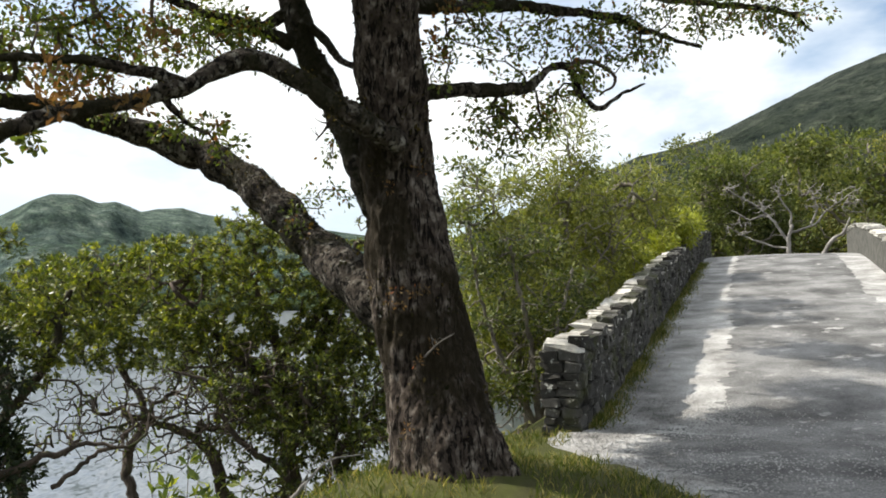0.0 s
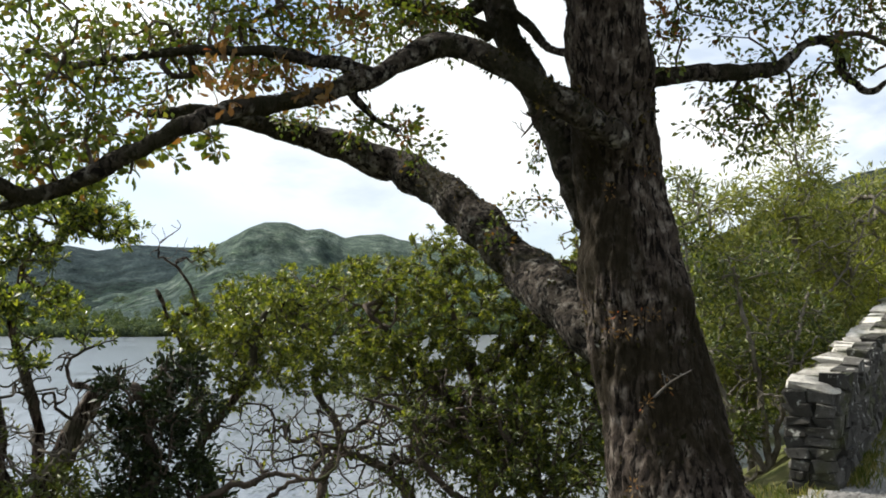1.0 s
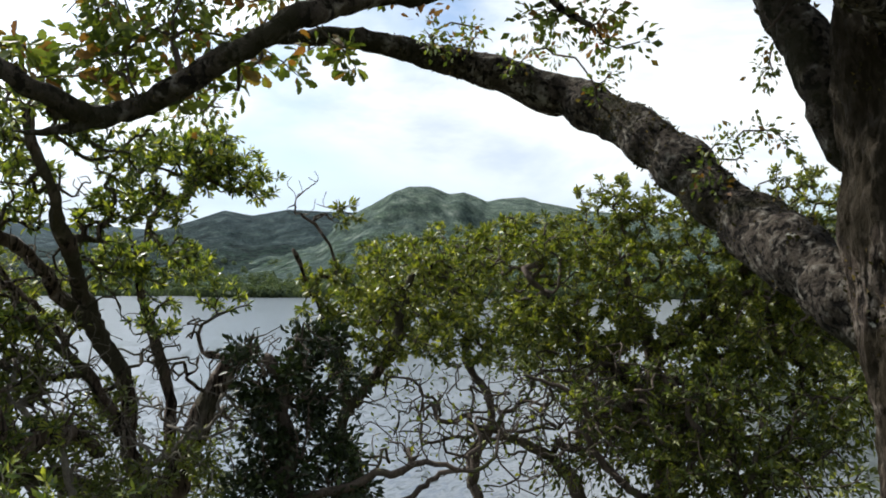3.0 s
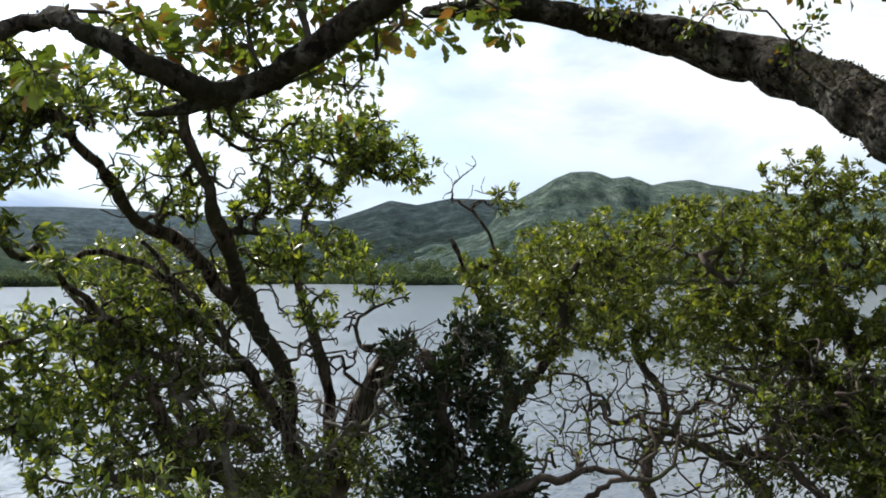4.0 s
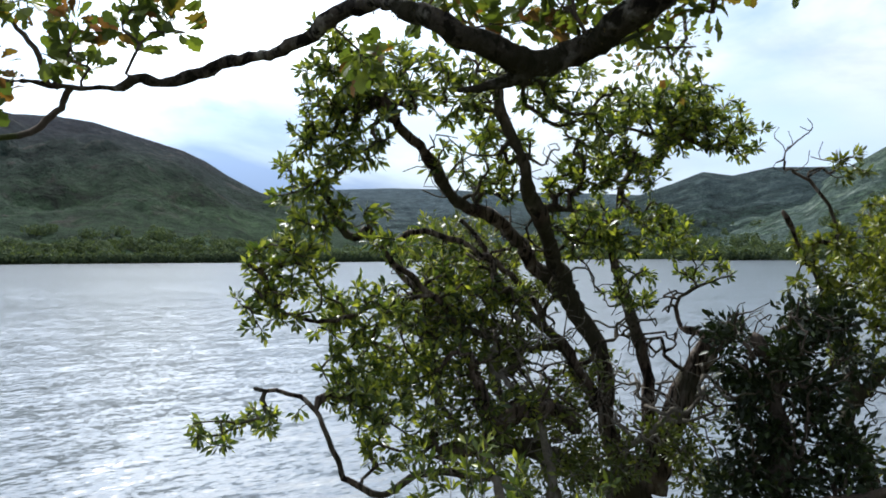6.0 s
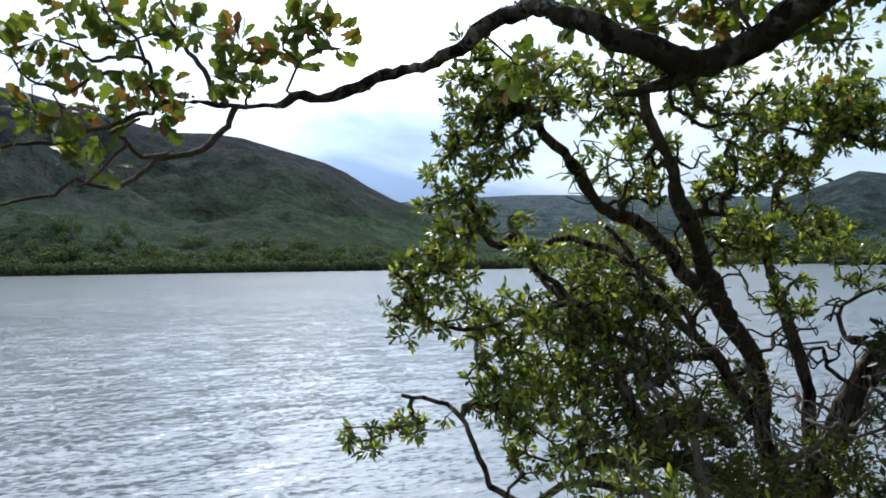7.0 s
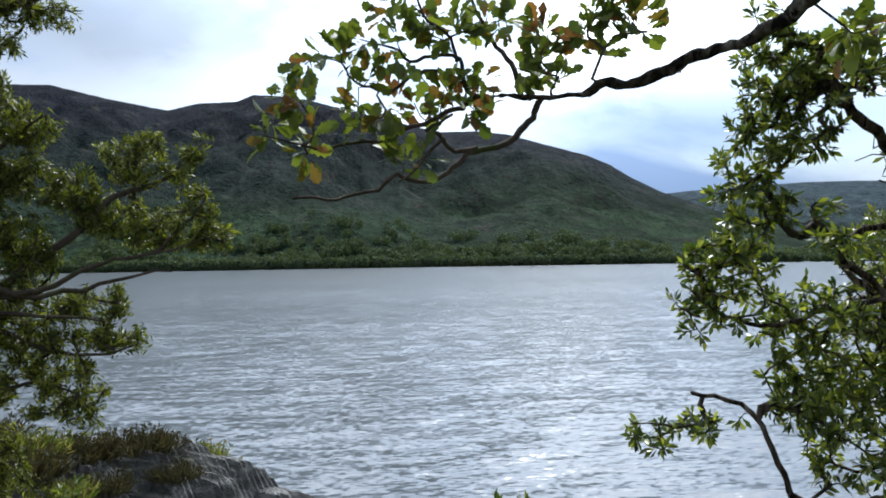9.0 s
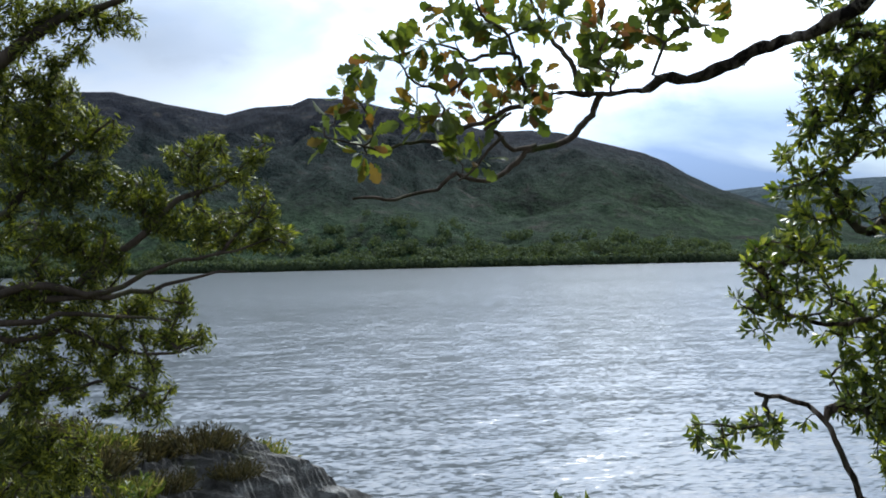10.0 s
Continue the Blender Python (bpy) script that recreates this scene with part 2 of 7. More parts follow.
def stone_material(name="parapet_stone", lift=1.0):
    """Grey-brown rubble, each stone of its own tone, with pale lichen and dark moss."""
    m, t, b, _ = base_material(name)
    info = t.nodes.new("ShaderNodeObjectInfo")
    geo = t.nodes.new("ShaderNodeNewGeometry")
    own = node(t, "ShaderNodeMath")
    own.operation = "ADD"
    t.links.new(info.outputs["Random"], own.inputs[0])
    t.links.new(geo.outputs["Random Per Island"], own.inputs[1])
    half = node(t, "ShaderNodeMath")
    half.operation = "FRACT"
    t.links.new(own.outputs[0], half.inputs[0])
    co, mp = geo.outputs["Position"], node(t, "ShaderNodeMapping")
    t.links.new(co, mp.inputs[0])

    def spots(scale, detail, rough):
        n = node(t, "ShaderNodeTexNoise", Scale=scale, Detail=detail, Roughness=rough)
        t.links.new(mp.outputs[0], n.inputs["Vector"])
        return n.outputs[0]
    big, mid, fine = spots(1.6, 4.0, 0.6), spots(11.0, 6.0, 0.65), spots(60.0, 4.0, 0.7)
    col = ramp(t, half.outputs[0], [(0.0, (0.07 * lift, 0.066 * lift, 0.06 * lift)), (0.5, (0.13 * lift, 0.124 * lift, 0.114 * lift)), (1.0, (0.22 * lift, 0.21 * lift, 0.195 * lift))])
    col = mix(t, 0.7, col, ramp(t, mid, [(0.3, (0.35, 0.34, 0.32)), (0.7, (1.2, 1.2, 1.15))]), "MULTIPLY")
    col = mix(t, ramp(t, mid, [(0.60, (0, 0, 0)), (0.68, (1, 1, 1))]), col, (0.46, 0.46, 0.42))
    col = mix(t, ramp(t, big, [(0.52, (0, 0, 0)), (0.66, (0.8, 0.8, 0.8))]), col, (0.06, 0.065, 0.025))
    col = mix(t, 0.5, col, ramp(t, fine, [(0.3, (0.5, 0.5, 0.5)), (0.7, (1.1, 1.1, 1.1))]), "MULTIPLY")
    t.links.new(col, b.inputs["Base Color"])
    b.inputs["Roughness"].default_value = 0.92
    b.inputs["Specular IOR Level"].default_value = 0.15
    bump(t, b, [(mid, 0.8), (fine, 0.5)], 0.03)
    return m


# lift puts shade into the wall faces' colour and sunlight into the coping's
SHADED_STONE = stone_material("parapet_stone", 0.55)
SUNLIT_COPING = stone_material("sunlit_lichened_coping", 3.6)
MORTAR = rough_material("dark_joint", [(0.3, (0.05, 0.05, 0.045)), (0.7, (0.12, 0.115, 0.10))], 4.0, 30.0, 0.95, 0.6)
ASPHALT = rough_material("worn_asphalt", [(0.34, (0.09, 0.088, 0.086)), (0.5, (0.18, 0.176, 0.171)), (0.66, (0.29, 0.285, 0.278))], 1.1, 34.0, 0.9, 0.9, 0.02, (1, 1, 1), (2.5, 0.6, 0.72, (0.36, 0.35, 0.335)), grain=0.85)
GRAVEL = rough_material("pale_gravel", [(0.3, (0.16, 0.155, 0.145)), (0.48, (0.34, 0.33, 0.315)), (0.68, (0.56, 0.55, 0.53))], 1.3, 38.0, 0.95, 0.9, 0.02, grain=0.75)
ROCK = rough_material("shore_rock", [(0.3, (0.045, 0.043, 0.039)), (0.52, (0.12, 0.117, 0.108)), (0.72, (0.36, 0.36, 0.34))], 1.6, 14.0, 0.85, 1.0, 0.08,
                      (1, 1, 2.2), (0.9, 0.58, 0.7, (0.06, 0.065, 0.02)))
HEATHER = leaf_material("heather", [(0.0, (0.035, 0.032, 0.02)), (0.5, (0.07, 0.068, 0.03)), (1.0, (0.13, 0.11, 0.055))], 0.7, 0.2, (1.1, 1, 0.7))


def ground_material():
    m, t, b, _ = base_material("bank_ground")
    big, mid, small = noise_of(t, 0.7), noise_of(t, 5.0), noise_of(t, 60.0, 4.0, 0.7)
    col = ramp(t, big, [(0.35, (0.07, 0.06, 0.035)), (0.5, (0.09, 0.10, 0.03)), (0.68, (0.16, 0.15, 0.07))])
    col = mix(t, 0.6, col, ramp(t, mid, [(0.3, (0.4, 0.38, 0.32)), (0.7, (1, 1, 1))]), "MULTIPLY")
    col = mix(t, 0.5, col, ramp(t, small, [(0.3, (0.4, 0.4, 0.4)), (0.7, (1, 1, 1))]), "MULTIPLY")
    t.links.new(col, b.inputs["Base Color"])
    b.inputs["Roughness"].default_value = 0.95
    b.inputs["Specular IOR Level"].default_value = 0.1
    bump(t, b, [(mid, 0.6), (small, 0.6)], 0.05)
    return m


def hill_material(name, low, mid, high, rock, scale, scrub=0.09):
    m, t, b, _ = base_material(name)
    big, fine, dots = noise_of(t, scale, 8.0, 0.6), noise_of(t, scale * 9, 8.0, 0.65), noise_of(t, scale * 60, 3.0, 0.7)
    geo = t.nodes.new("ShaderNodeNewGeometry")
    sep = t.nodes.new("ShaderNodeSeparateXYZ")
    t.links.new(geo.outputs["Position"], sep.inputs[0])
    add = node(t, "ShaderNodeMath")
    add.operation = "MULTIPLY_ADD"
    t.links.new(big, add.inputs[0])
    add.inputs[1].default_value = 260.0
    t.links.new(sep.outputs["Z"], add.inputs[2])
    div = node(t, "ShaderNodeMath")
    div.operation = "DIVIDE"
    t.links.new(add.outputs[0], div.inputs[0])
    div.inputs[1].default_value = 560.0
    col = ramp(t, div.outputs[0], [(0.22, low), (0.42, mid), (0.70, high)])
    col = mix(t, ramp(t, fine, [(0.55, (0, 0, 0)), (0.68, (1, 1, 1))]), col, rock)
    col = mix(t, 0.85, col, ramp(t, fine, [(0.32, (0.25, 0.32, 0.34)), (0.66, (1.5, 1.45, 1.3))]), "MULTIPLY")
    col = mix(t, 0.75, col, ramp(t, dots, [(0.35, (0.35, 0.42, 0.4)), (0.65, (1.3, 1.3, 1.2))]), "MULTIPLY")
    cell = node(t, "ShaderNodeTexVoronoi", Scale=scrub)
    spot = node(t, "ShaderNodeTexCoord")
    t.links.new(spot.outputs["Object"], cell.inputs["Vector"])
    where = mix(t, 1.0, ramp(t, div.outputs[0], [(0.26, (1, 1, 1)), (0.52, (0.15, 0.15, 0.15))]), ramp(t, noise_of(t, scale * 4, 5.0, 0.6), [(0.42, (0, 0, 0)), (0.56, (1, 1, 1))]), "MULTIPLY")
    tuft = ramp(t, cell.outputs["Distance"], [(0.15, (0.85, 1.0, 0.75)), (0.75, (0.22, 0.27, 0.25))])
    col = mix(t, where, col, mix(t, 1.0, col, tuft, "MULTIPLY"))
    t.links.new(col, b.inputs["Base Color"])
    b.inputs["Roughness"].default_value = 0.95
    b.inputs["Specular IOR Level"].default_value = 0.03
    bump(t, b, [(fine, 1.0), (dots, 0.6)], 22.0)
    return m


def water_material():
    m, t, b, _ = base_material("lake_water")
    b.inputs["Base Color"].default_value = (0.048, 0.058, 0.066, 1)
    b.inputs["Roughness"].default_value = 0.28
    b.inputs["Coat Weight"].default_value = 0.6
    b.inputs["Coat Roughness"].default_value = 0.05
    b.inputs["Coat IOR"].default_value = 1.333
    b.inputs["IOR"].default_value = 1.333
    coord_n, total = node(t, "ShaderNodeTexCoord"), None
    for scale, way, slope in ((0.3, (1.0, 0.35, 1), 0.12), (2.0, (1.0, 0.32, 1), 0.52), (8.5, (1.0, 0.42, 1), 0.85)):
        turn, wave = node(t, "ShaderNodeMapping", Scale=way), node(t, "ShaderNodeTexNoise", Scale=scale, Detail=3.0, Roughness=0.55, Distortion=0.4)
        t.links.new(coord_n.outputs["Object"], turn.inputs[0])
        t.links.new(turn.outputs[0], wave.inputs["Vector"])
        part_n = node(t, "ShaderNodeVectorMath")
        part_n.operation = "MULTIPLY_ADD"
        t.links.new(wave.outputs["Color"], part_n.inputs[0])
        part_n.inputs[1].default_value, part_n.inputs[2].default_value = (slope, slope * 0.6, 0), (-slope / 2, -slope * 0.3, 0)
        if total:
            plus = node(t, "ShaderNodeVectorMath")
            t.links.new(total, plus.inputs[0])
            t.links.new(part_n.outputs[0], plus.inputs[1])
            total = plus.outputs[0]
        else:
            total = part_n.outputs[0]
    gust = node(t, "ShaderNodeVectorMath")
    gust.operation = "MULTIPLY"
    t.links.new(total, gust.inputs[0])
    t.links.new(ramp(t, noise_of(t, 0.018, 4.0, 0.55, (1.0, 0.3, 1)), [(0.36, (0.66, 0.66, 0.66)), (0.62, (1.1, 1.1, 1.1))]), gust.inputs[1])
    up = node(t, "ShaderNodeVectorMath")
    up.inputs[1].default_value = (0, 0, 1)
    t.links.new(gust.outputs[0], up.inputs[0])
    unit = node(t, "ShaderNodeVectorMath")
    unit.operation = "NORMALIZE"
    t.links.new(up.outputs[0], unit.inputs[0])
    t.links.new(unit.outputs[0], b.inputs["Normal"])
    t.links.new(unit.outputs[0], b.inputs["Coat Normal"])
    return m


GROUND, WATER = ground_material(), water_material()

# ---- mesh helpers ----


def mesh_from(name, verts, faces, smooth=True):
    """verts (n, 3) and faces (m, k) as arrays, every face with the same count of corners."""
    verts, faces = np.asarray(verts, np.float32), np.asarray(faces, np.int32)
    me = bpy.data.meshes.new(name)
    me.vertices.add(len(verts))
    me.vertices.foreach_set("co", verts.ravel())
    k = faces.shape[1]
    me.loops.add(faces.size)
    me.loops.foreach_set("vertex_index", faces.ravel())
    me.polygons.add(len(faces))
    me.polygons.foreach_set("loop_start", np.arange(0, faces.size, k, dtype=np.int32))
    me.polygons.foreach_set("use_smooth", np.full(len(faces), smooth))
    me.update(calc_edges=True)
    return me


def put(name, me, material, parent=None, label=""):
    me.materials.append(material)
    ob = new(name, me)
    ob.parent = parent
    if label:
        ob["label"] = label
    if name in ("branchwork", "crown", "leaf_spray", "rusty_leaves", "moss", "far_stones"):
        ob["kind"] = "stuff"
    return ob


def thing(name, place, label, category, group="", kind=""):
    ob = new(name)
    ob.location = place
    ob.empty_display_size = 0.2
    bpy.context.view_layer.update()
    return tagged(ob, label, category, group, kind)


def keep_place(ob):
    """A child built in world coordinates under a parent that has only a location."""
    ob.matrix_parent_inverse = Matrix.Translation(-ob.parent.location)
    return ob


class Heap:
    """Gathers arrays of one face size into one mesh."""

    def __init__(self):
        self.v, self.f, self.n = [], [], 0

    def add(self, v, f):
        self.v.append(v)
        self.f.append(np.asarray(f) + self.n)
        self.n += len(v)

    def mesh(self, name, smooth=True):
        return mesh_from(name, np.concatenate(self.v), np.concatenate(self.f), smooth)


def smooth_line(points, step):
    """A Catmull-Rom line through the points (x, y, z, ...), resampled."""
    p = np.asarray(points, float)
    p = np.vstack([2 * p[0] - p[1], p, 2 * p[-1] - p[-2]])
    out = []
    for i in range(1, len(p) - 2):
        n = max(1, int(np.linalg.norm(p[i + 1, :3] - p[i, :3]) / step))
        t = (np.arange(n) / n)[:, None]
        a, b, c, d = p[i - 1], p[i], p[i + 1], p[i + 2]
        out.append(0.5 * (2 * b + (c - a) * t + (2 * a - 5 * b + 4 * c - d) * t ** 2 + (3 * b - a - 3 * c + d) * t ** 3))
    out.append(p[-2][None])
    return np.vstack(out)


def tube(heap, line, radii, sides=6, lump=0.0, rng=None, ridges=0.0, furrow=0.0, flare=0.0):
    line, radii = np.asarray(line, float), np.asarray(radii, float)
    n = len(line)
    tan = np.gradient(line, axis=0)
    tan /= np.linalg.norm(tan, axis=1)[:, None] + 1e-9
    ref = np.array([0.0, 0, 1]) if abs(tan[0, 2]) < 0.9 else np.array([1.0, 0, 0])
    u = np.cross(ref, tan[0])
    us = np.empty((n, 3))
    for i in range(n):
        u = u - tan[i] * (u @ tan[i])
        u /= np.linalg.norm(u) + 1e-9
        us[i] = u
    vs = np.cross(tan, us)
    ang = np.arange(sides) * 2 * np.pi / sides
    rr = radii[:, None] * np.ones(sides)
    if lump:
        rr = rr * (1 + lump * rng.standard_normal((n, sides)))
    if ridges:
        k = np.arange(n)[:, None] * 0.35
        rr = rr * (1 + ridges * np.sin(ang * 5 + k * 0.4) + ridges * 0.8 * np.sin(ang * 9 - k * 0.7 + 1.0))
    if flare:
        low = np.exp(-np.maximum(line[:, 2] - line[0, 2] - 0.4, 0) / 0.28)[:, None]
        rr = rr * (1 + flare * low * np.maximum(0, np.cos(ang * 5 + 0.6)))
    if furrow:
        for a in range(n):
            for b in range(sides):
                p = line[a] + radii[a] * (us[a] * math.cos(ang[b]) + vs[a] * math.sin(ang[b]))
                q = Vector((p[0] * 17, p[1] * 17, p[2] * 4.5))
                rr[a, b] += furrow * (0.5 - 2.2 * abs(noise.noise(q))) + furrow * 1.5 * noise.noise(Vector(p) * 2.6) + furrow * 0.5 * noise.noise(Vector(p) * 19)
    v = line[:, None] + rr[..., None] * (us[:, None] * np.cos(ang)[:, None] + vs[:, None] * np.sin(ang)[:, None])
    v = np.vstack([v.reshape(-1, 3), line[-1:] + tan[-1:] * radii[-1]])
    i, j = np.meshgrid(np.arange(n - 1), np.arange(sides), indexing="ij")
    a, b = i * sides + j, i * sides + (j + 1) % sides
    f = np.stack([a, b, b + sides, a + sides], -1).reshape(-1, 4)
    e = (n - 1) * sides + np.arange(0, sides - 1, 2)
    cap = np.stack([e, (n - 1) * sides + (e + 1 - (n - 1) * sides) % sides, (n - 1) * sides + (e + 2 - (n - 1) * sides) % sides, np.full(len(e), n * sides)], -1)
    heap.add(v, np.vstack([f, cap]))


# leaf outlines: half widths at steps along a leaf of length 1
OAK_SHAPE = [(0.0, 0.02), (0.14, 0.10), (0.26, 0.09), (0.40, 0.24), (0.50, 0.17), (0.66, 0.31), (0.76, 0.22), (0.88, 0.22), (1.0, 0.02)]
OAK_SMALL = [(0.0, 0.03), (0.3, 0.17), (0.45, 0.15), (0.7, 0.29), (1.0, 0.05)]
LAUREL = [(0.0, 0.02), (0.55, 0.17), (1.0, 0.01)]
OVAL = [(0.0, 0.03), (0.5, 0.25), (1.0, 0.02)]


def leaf_form(shape, fold=0.25, curl=0.18):
    v, f = [], []
    for y, w in shape:
        droop = -curl * y * y
        v += [(-w, y, droop + w * fold), (0, y, droop), (w, y, droop + w * fold)]
    for i in range(len(shape) - 1):
        a = 3 * i
        f += [(a, a + 1, a + 4, a + 3), (a + 1, a + 2, a + 5, a + 4)]
    return np.array(v, float), np.array(f)


def small_form(width, fold=0.3, curl=0.12):
    """A folded leaf of two faces."""
    v = np.array([(0, 0, 0), (width, 0.5, width * fold), (0, 1, -curl), (-width, 0.5, width * fold), (0, 0.5, -curl * 0.2)], float)
    return v, np.array([(0, 1, 2, 4), (0, 4, 2, 3)])


LEAF_PLATE = (np.array([(0, 0, 0), (0.3, 0.5, 0.08), (0, 1, 0), (-0.3, 0.5, 0.08)]), np.array([(0, 1, 2, 3)]))


def lay_leaves(heap, rng, places, ways, sizes, form, flat=0.6, ups=None):
    """One leaf at each place along each way; flat: how far the upper sides turn to the sky."""
    v, f = form
    n = len(places)
    y = ways / (np.linalg.norm(ways, axis=1)[:, None] + 1e-9)
    up = rng.standard_normal((n, 3)) * (1 - flat) + np.array([0, 0, 1.0]) * flat
    if ups is not None:
        up = ups + up * 0.3
    x = np.cross(y, up)
    x /= np.linalg.norm(x, axis=1)[:, None] + 1e-9
    z = np.cross(x, y)
    fr = np.stack([x, y, z], -1) * np.asarray(sizes)[:, None, None]
    pts = np.einsum("nij,kj->nki", fr, v) + places[:, None]
    heap.add(pts.reshape(-1, 3), (f[None] + (np.arange(n) * len(v))[:, None, None]).reshape(-1, 4))


def tuft_leaves(heap, rng, tips, ways, count, spread, size, form, flat=0.5, out=1.0, droop=0.0, whorl=False):
    """A tuft of leaves at each twig tip."""
    n = len(tips)
    p = np.repeat(tips, count, 0)
    w = np.repeat(ways, count, 0)
    r = rng.standard_normal((n * count, 3))
    r /= np.linalg.norm(r, axis=1)[:, None]
    if whorl:
        places = p - w * rng.uniform(0, spread, (n * count, 1)) + r * 0.012
    else:
        places = p + r * spread * rng.uniform(0.15, 1, (n * count, 1))
    way = w * out + r * 0.9 + np.array([0, 0, -droop])
    lay_leaves(heap, rng, places, way, size * rng.uniform(0.6, 1.2, n * count), form, flat)


class Skeleton:
    """A tree's wood: given limbs first, then twigs grown to every target from the nearest wood."""

    def __init__(self, seed):
        self.rng = np.random.default_rng(seed)
        self.pos, self.par, self.rad, self.chains, self.limbs = [], [], [], [], []

    def limb(self, points, step=0.12, wiggle=0.0):
        """points: (x, y, z, radius)."""
        l = smooth_line(points, step)
        if wiggle:
            w = self.rng.standard_normal((len(l), 3)) * wiggle
            w[0] = w[-1] = 0
            l[:, :3] += (w + np.roll(w, 1, 0) + np.roll(w, -1, 0)) / 2
        first = len(self.pos)
        for i, q in enumerate(l):
            self.pos.append(q[:3])
            self.par.append(first + i - 1 if i else -1)
            self.rad.append(q[3])
        self.limbs.append(l)
        return l

    def grow(self, targets, step=0.16, wiggle=0.05, sag=0.08, tip=0.004, power=0.42, reach=None):
        targets = np.asarray(targets, float)
        fixed = len(self.pos)
        cap = len(self.pos) + sum(8 + int(12 / step * 0.3) for _ in targets)
        pos = np.zeros((max(cap, fixed + len(targets) * 60), 3))
        pos[:fixed] = self.pos
        n = fixed
        par = list(self.par)
        base = np.array(self.pos)
        far = np.array([np.min(((base - q) ** 2).sum(1)) for q in targets])
        tips, ways, chains = [], [], []
        for k in np.argsort(far):
            q = targets[k]
            d = np.sqrt(((pos[:n] - q) ** 2).sum(1))
            i = int(np.argmin(d))
            length = d[i]
            if reach and length > reach:
                continue
            m = max(2, min(50, int(length / step)))
            t = (np.arange(1, m + 1) / m)[:, None]
            a = pos[i]
            before = pos[par[i]] if par[i] >= 0 else a - np.array([0, 0, 0.1])
            way = a - before
            way = way / (np.linalg.norm(way) + 1e-9)
            ctrl = a + way * length * 0.35 + np.array([0, 0, sag * length]) + self.rng.standard_normal(3) * length * 0.12
            line = (1 - t) ** 2 * a + 2 * t * (1 - t) * ctrl + t ** 2 * q
            line[:-1] += self.rng.standard_normal((m - 1, 3)) * wiggle * min(1.0, length)
            pos[n:n + m] = line
            idx = list(range(n, n + m))
            par += [i] + idx[:-1]
            chains.append([i] + idx)
            n += m
            tips.append(line[-1])
            w = line[-1] - (line[-2] if m > 1 else a)
            ways.append(w / (np.linalg.norm(w) + 1e-9))
        load = np.zeros(n)
        for c in chains:
            load[c[-1]] += 1
        for i in range(n - 1, fixed - 1, -1):
            load[par[i]] += load[i]
        rad = tip * np.maximum(load, 1) ** power
        rad[:fixed] = self.rad
        self.pos, self.par, self.rad, self.chains = list(pos[:n]), par, list(rad), chains
        return np.array(tips), np.array(ways)

    def twigs(self, sides=4, thick=0.012):
        heap = Heap()
        pos, rad = np.array(self.pos), np.array(self.rad)
        for c in self.chains:
            r = rad[c].copy()
            r[0] = min(r[0], r[1] * 1.15)
            tube(heap, pos[c], r, sides if r[0] < thick else sides + 3)
        return heap


def blobs(rng, regions, density, shell=0.55):
    """Targets spread in ellipsoids (x, y, z, radius across, radius up), more of them near the skin."""
    out = []
    for x, y, z, rx, rz in regions:
        n = max(3, int(density * (rx * rx * rz) ** (2 / 3) * 4))
        d = rng.standard_normal((n, 3))
        d /= np.linalg.norm(d, axis=1)[:, None]
        r = rng.uniform(shell ** 3, 1, (n, 1)) ** (1 / 3)
        out.append(np.array([x, y, z]) + d * r * np.array([rx, rx, rz]))
    return np.vstack(out)


def with_radius(points, r0, r1):
    n = len(points)
    return [(*p, r0 + (r1 - r0) * (i / (n - 1)) ** 0.9) for i, p in enumerate(points)]


# ---- the large structure ----
BRIDGE_FOOT, BRIDGE_WAY = np.array([1.38, 10.25]), np.array([0.353, 0.936])
BRIDGE_SIDE = np.array([0.936, -0.353])
ROAD_WIDE = 5.3
WATER_Z = -3.2


def road_height(s):
    """Height of the road s metres along the bridge from the parapet's near end."""
    s = np.asarray(s, float)
    up = 0.142 * (np.sqrt((s - 0.8) ** 2 + 1.5) + s - 0.8) / 2
    return 0.5 * (up + 3.12 - np.sqrt((3.12 - up) ** 2 + 0.12)) - np.where(s > 30, 0.09 * (s - 30), 0)


def verge(s):
    """How far the road's left edge swings out before the parapet begins."""
    return np.clip((-s - 0.8) * 0.75, 0, None) ** 0.92


BANK = [(-9.0, -14.0), (-5.2, -1.0), (-4.3, 2.0), (-1.45, 5.9), (-0.75, 7.6), (0.4, 9.6), (0.9, 10.6), (9.0, 32.0), (14.0, 45.0), (17, 90), (14, 200), (10, 400), (100, 700)]


def bank_distance(x, y):
    """Metres out over the bank's edge (positive towards the lake)."""
    best, side = np.full(x.shape, 1e9), np.zeros(x.shape)
    for (ax, ay), (bx, by) in zip(BANK[:-1], BANK[1:]):
        dx, dy = bx - ax, by - ay
        t = np.clip(((x - ax) * dx + (y - ay) * dy) / (dx * dx + dy * dy), 0, 1)
        d = np.hypot(x - ax - t * dx, y - ay - t * dy)
        s = dx * (y - ay) - dy * (x - ax)
        near = d < best
        best, side = np.where(near, d, best), np.where(near, s, side)
    return np.where(side > 0, best, -best)


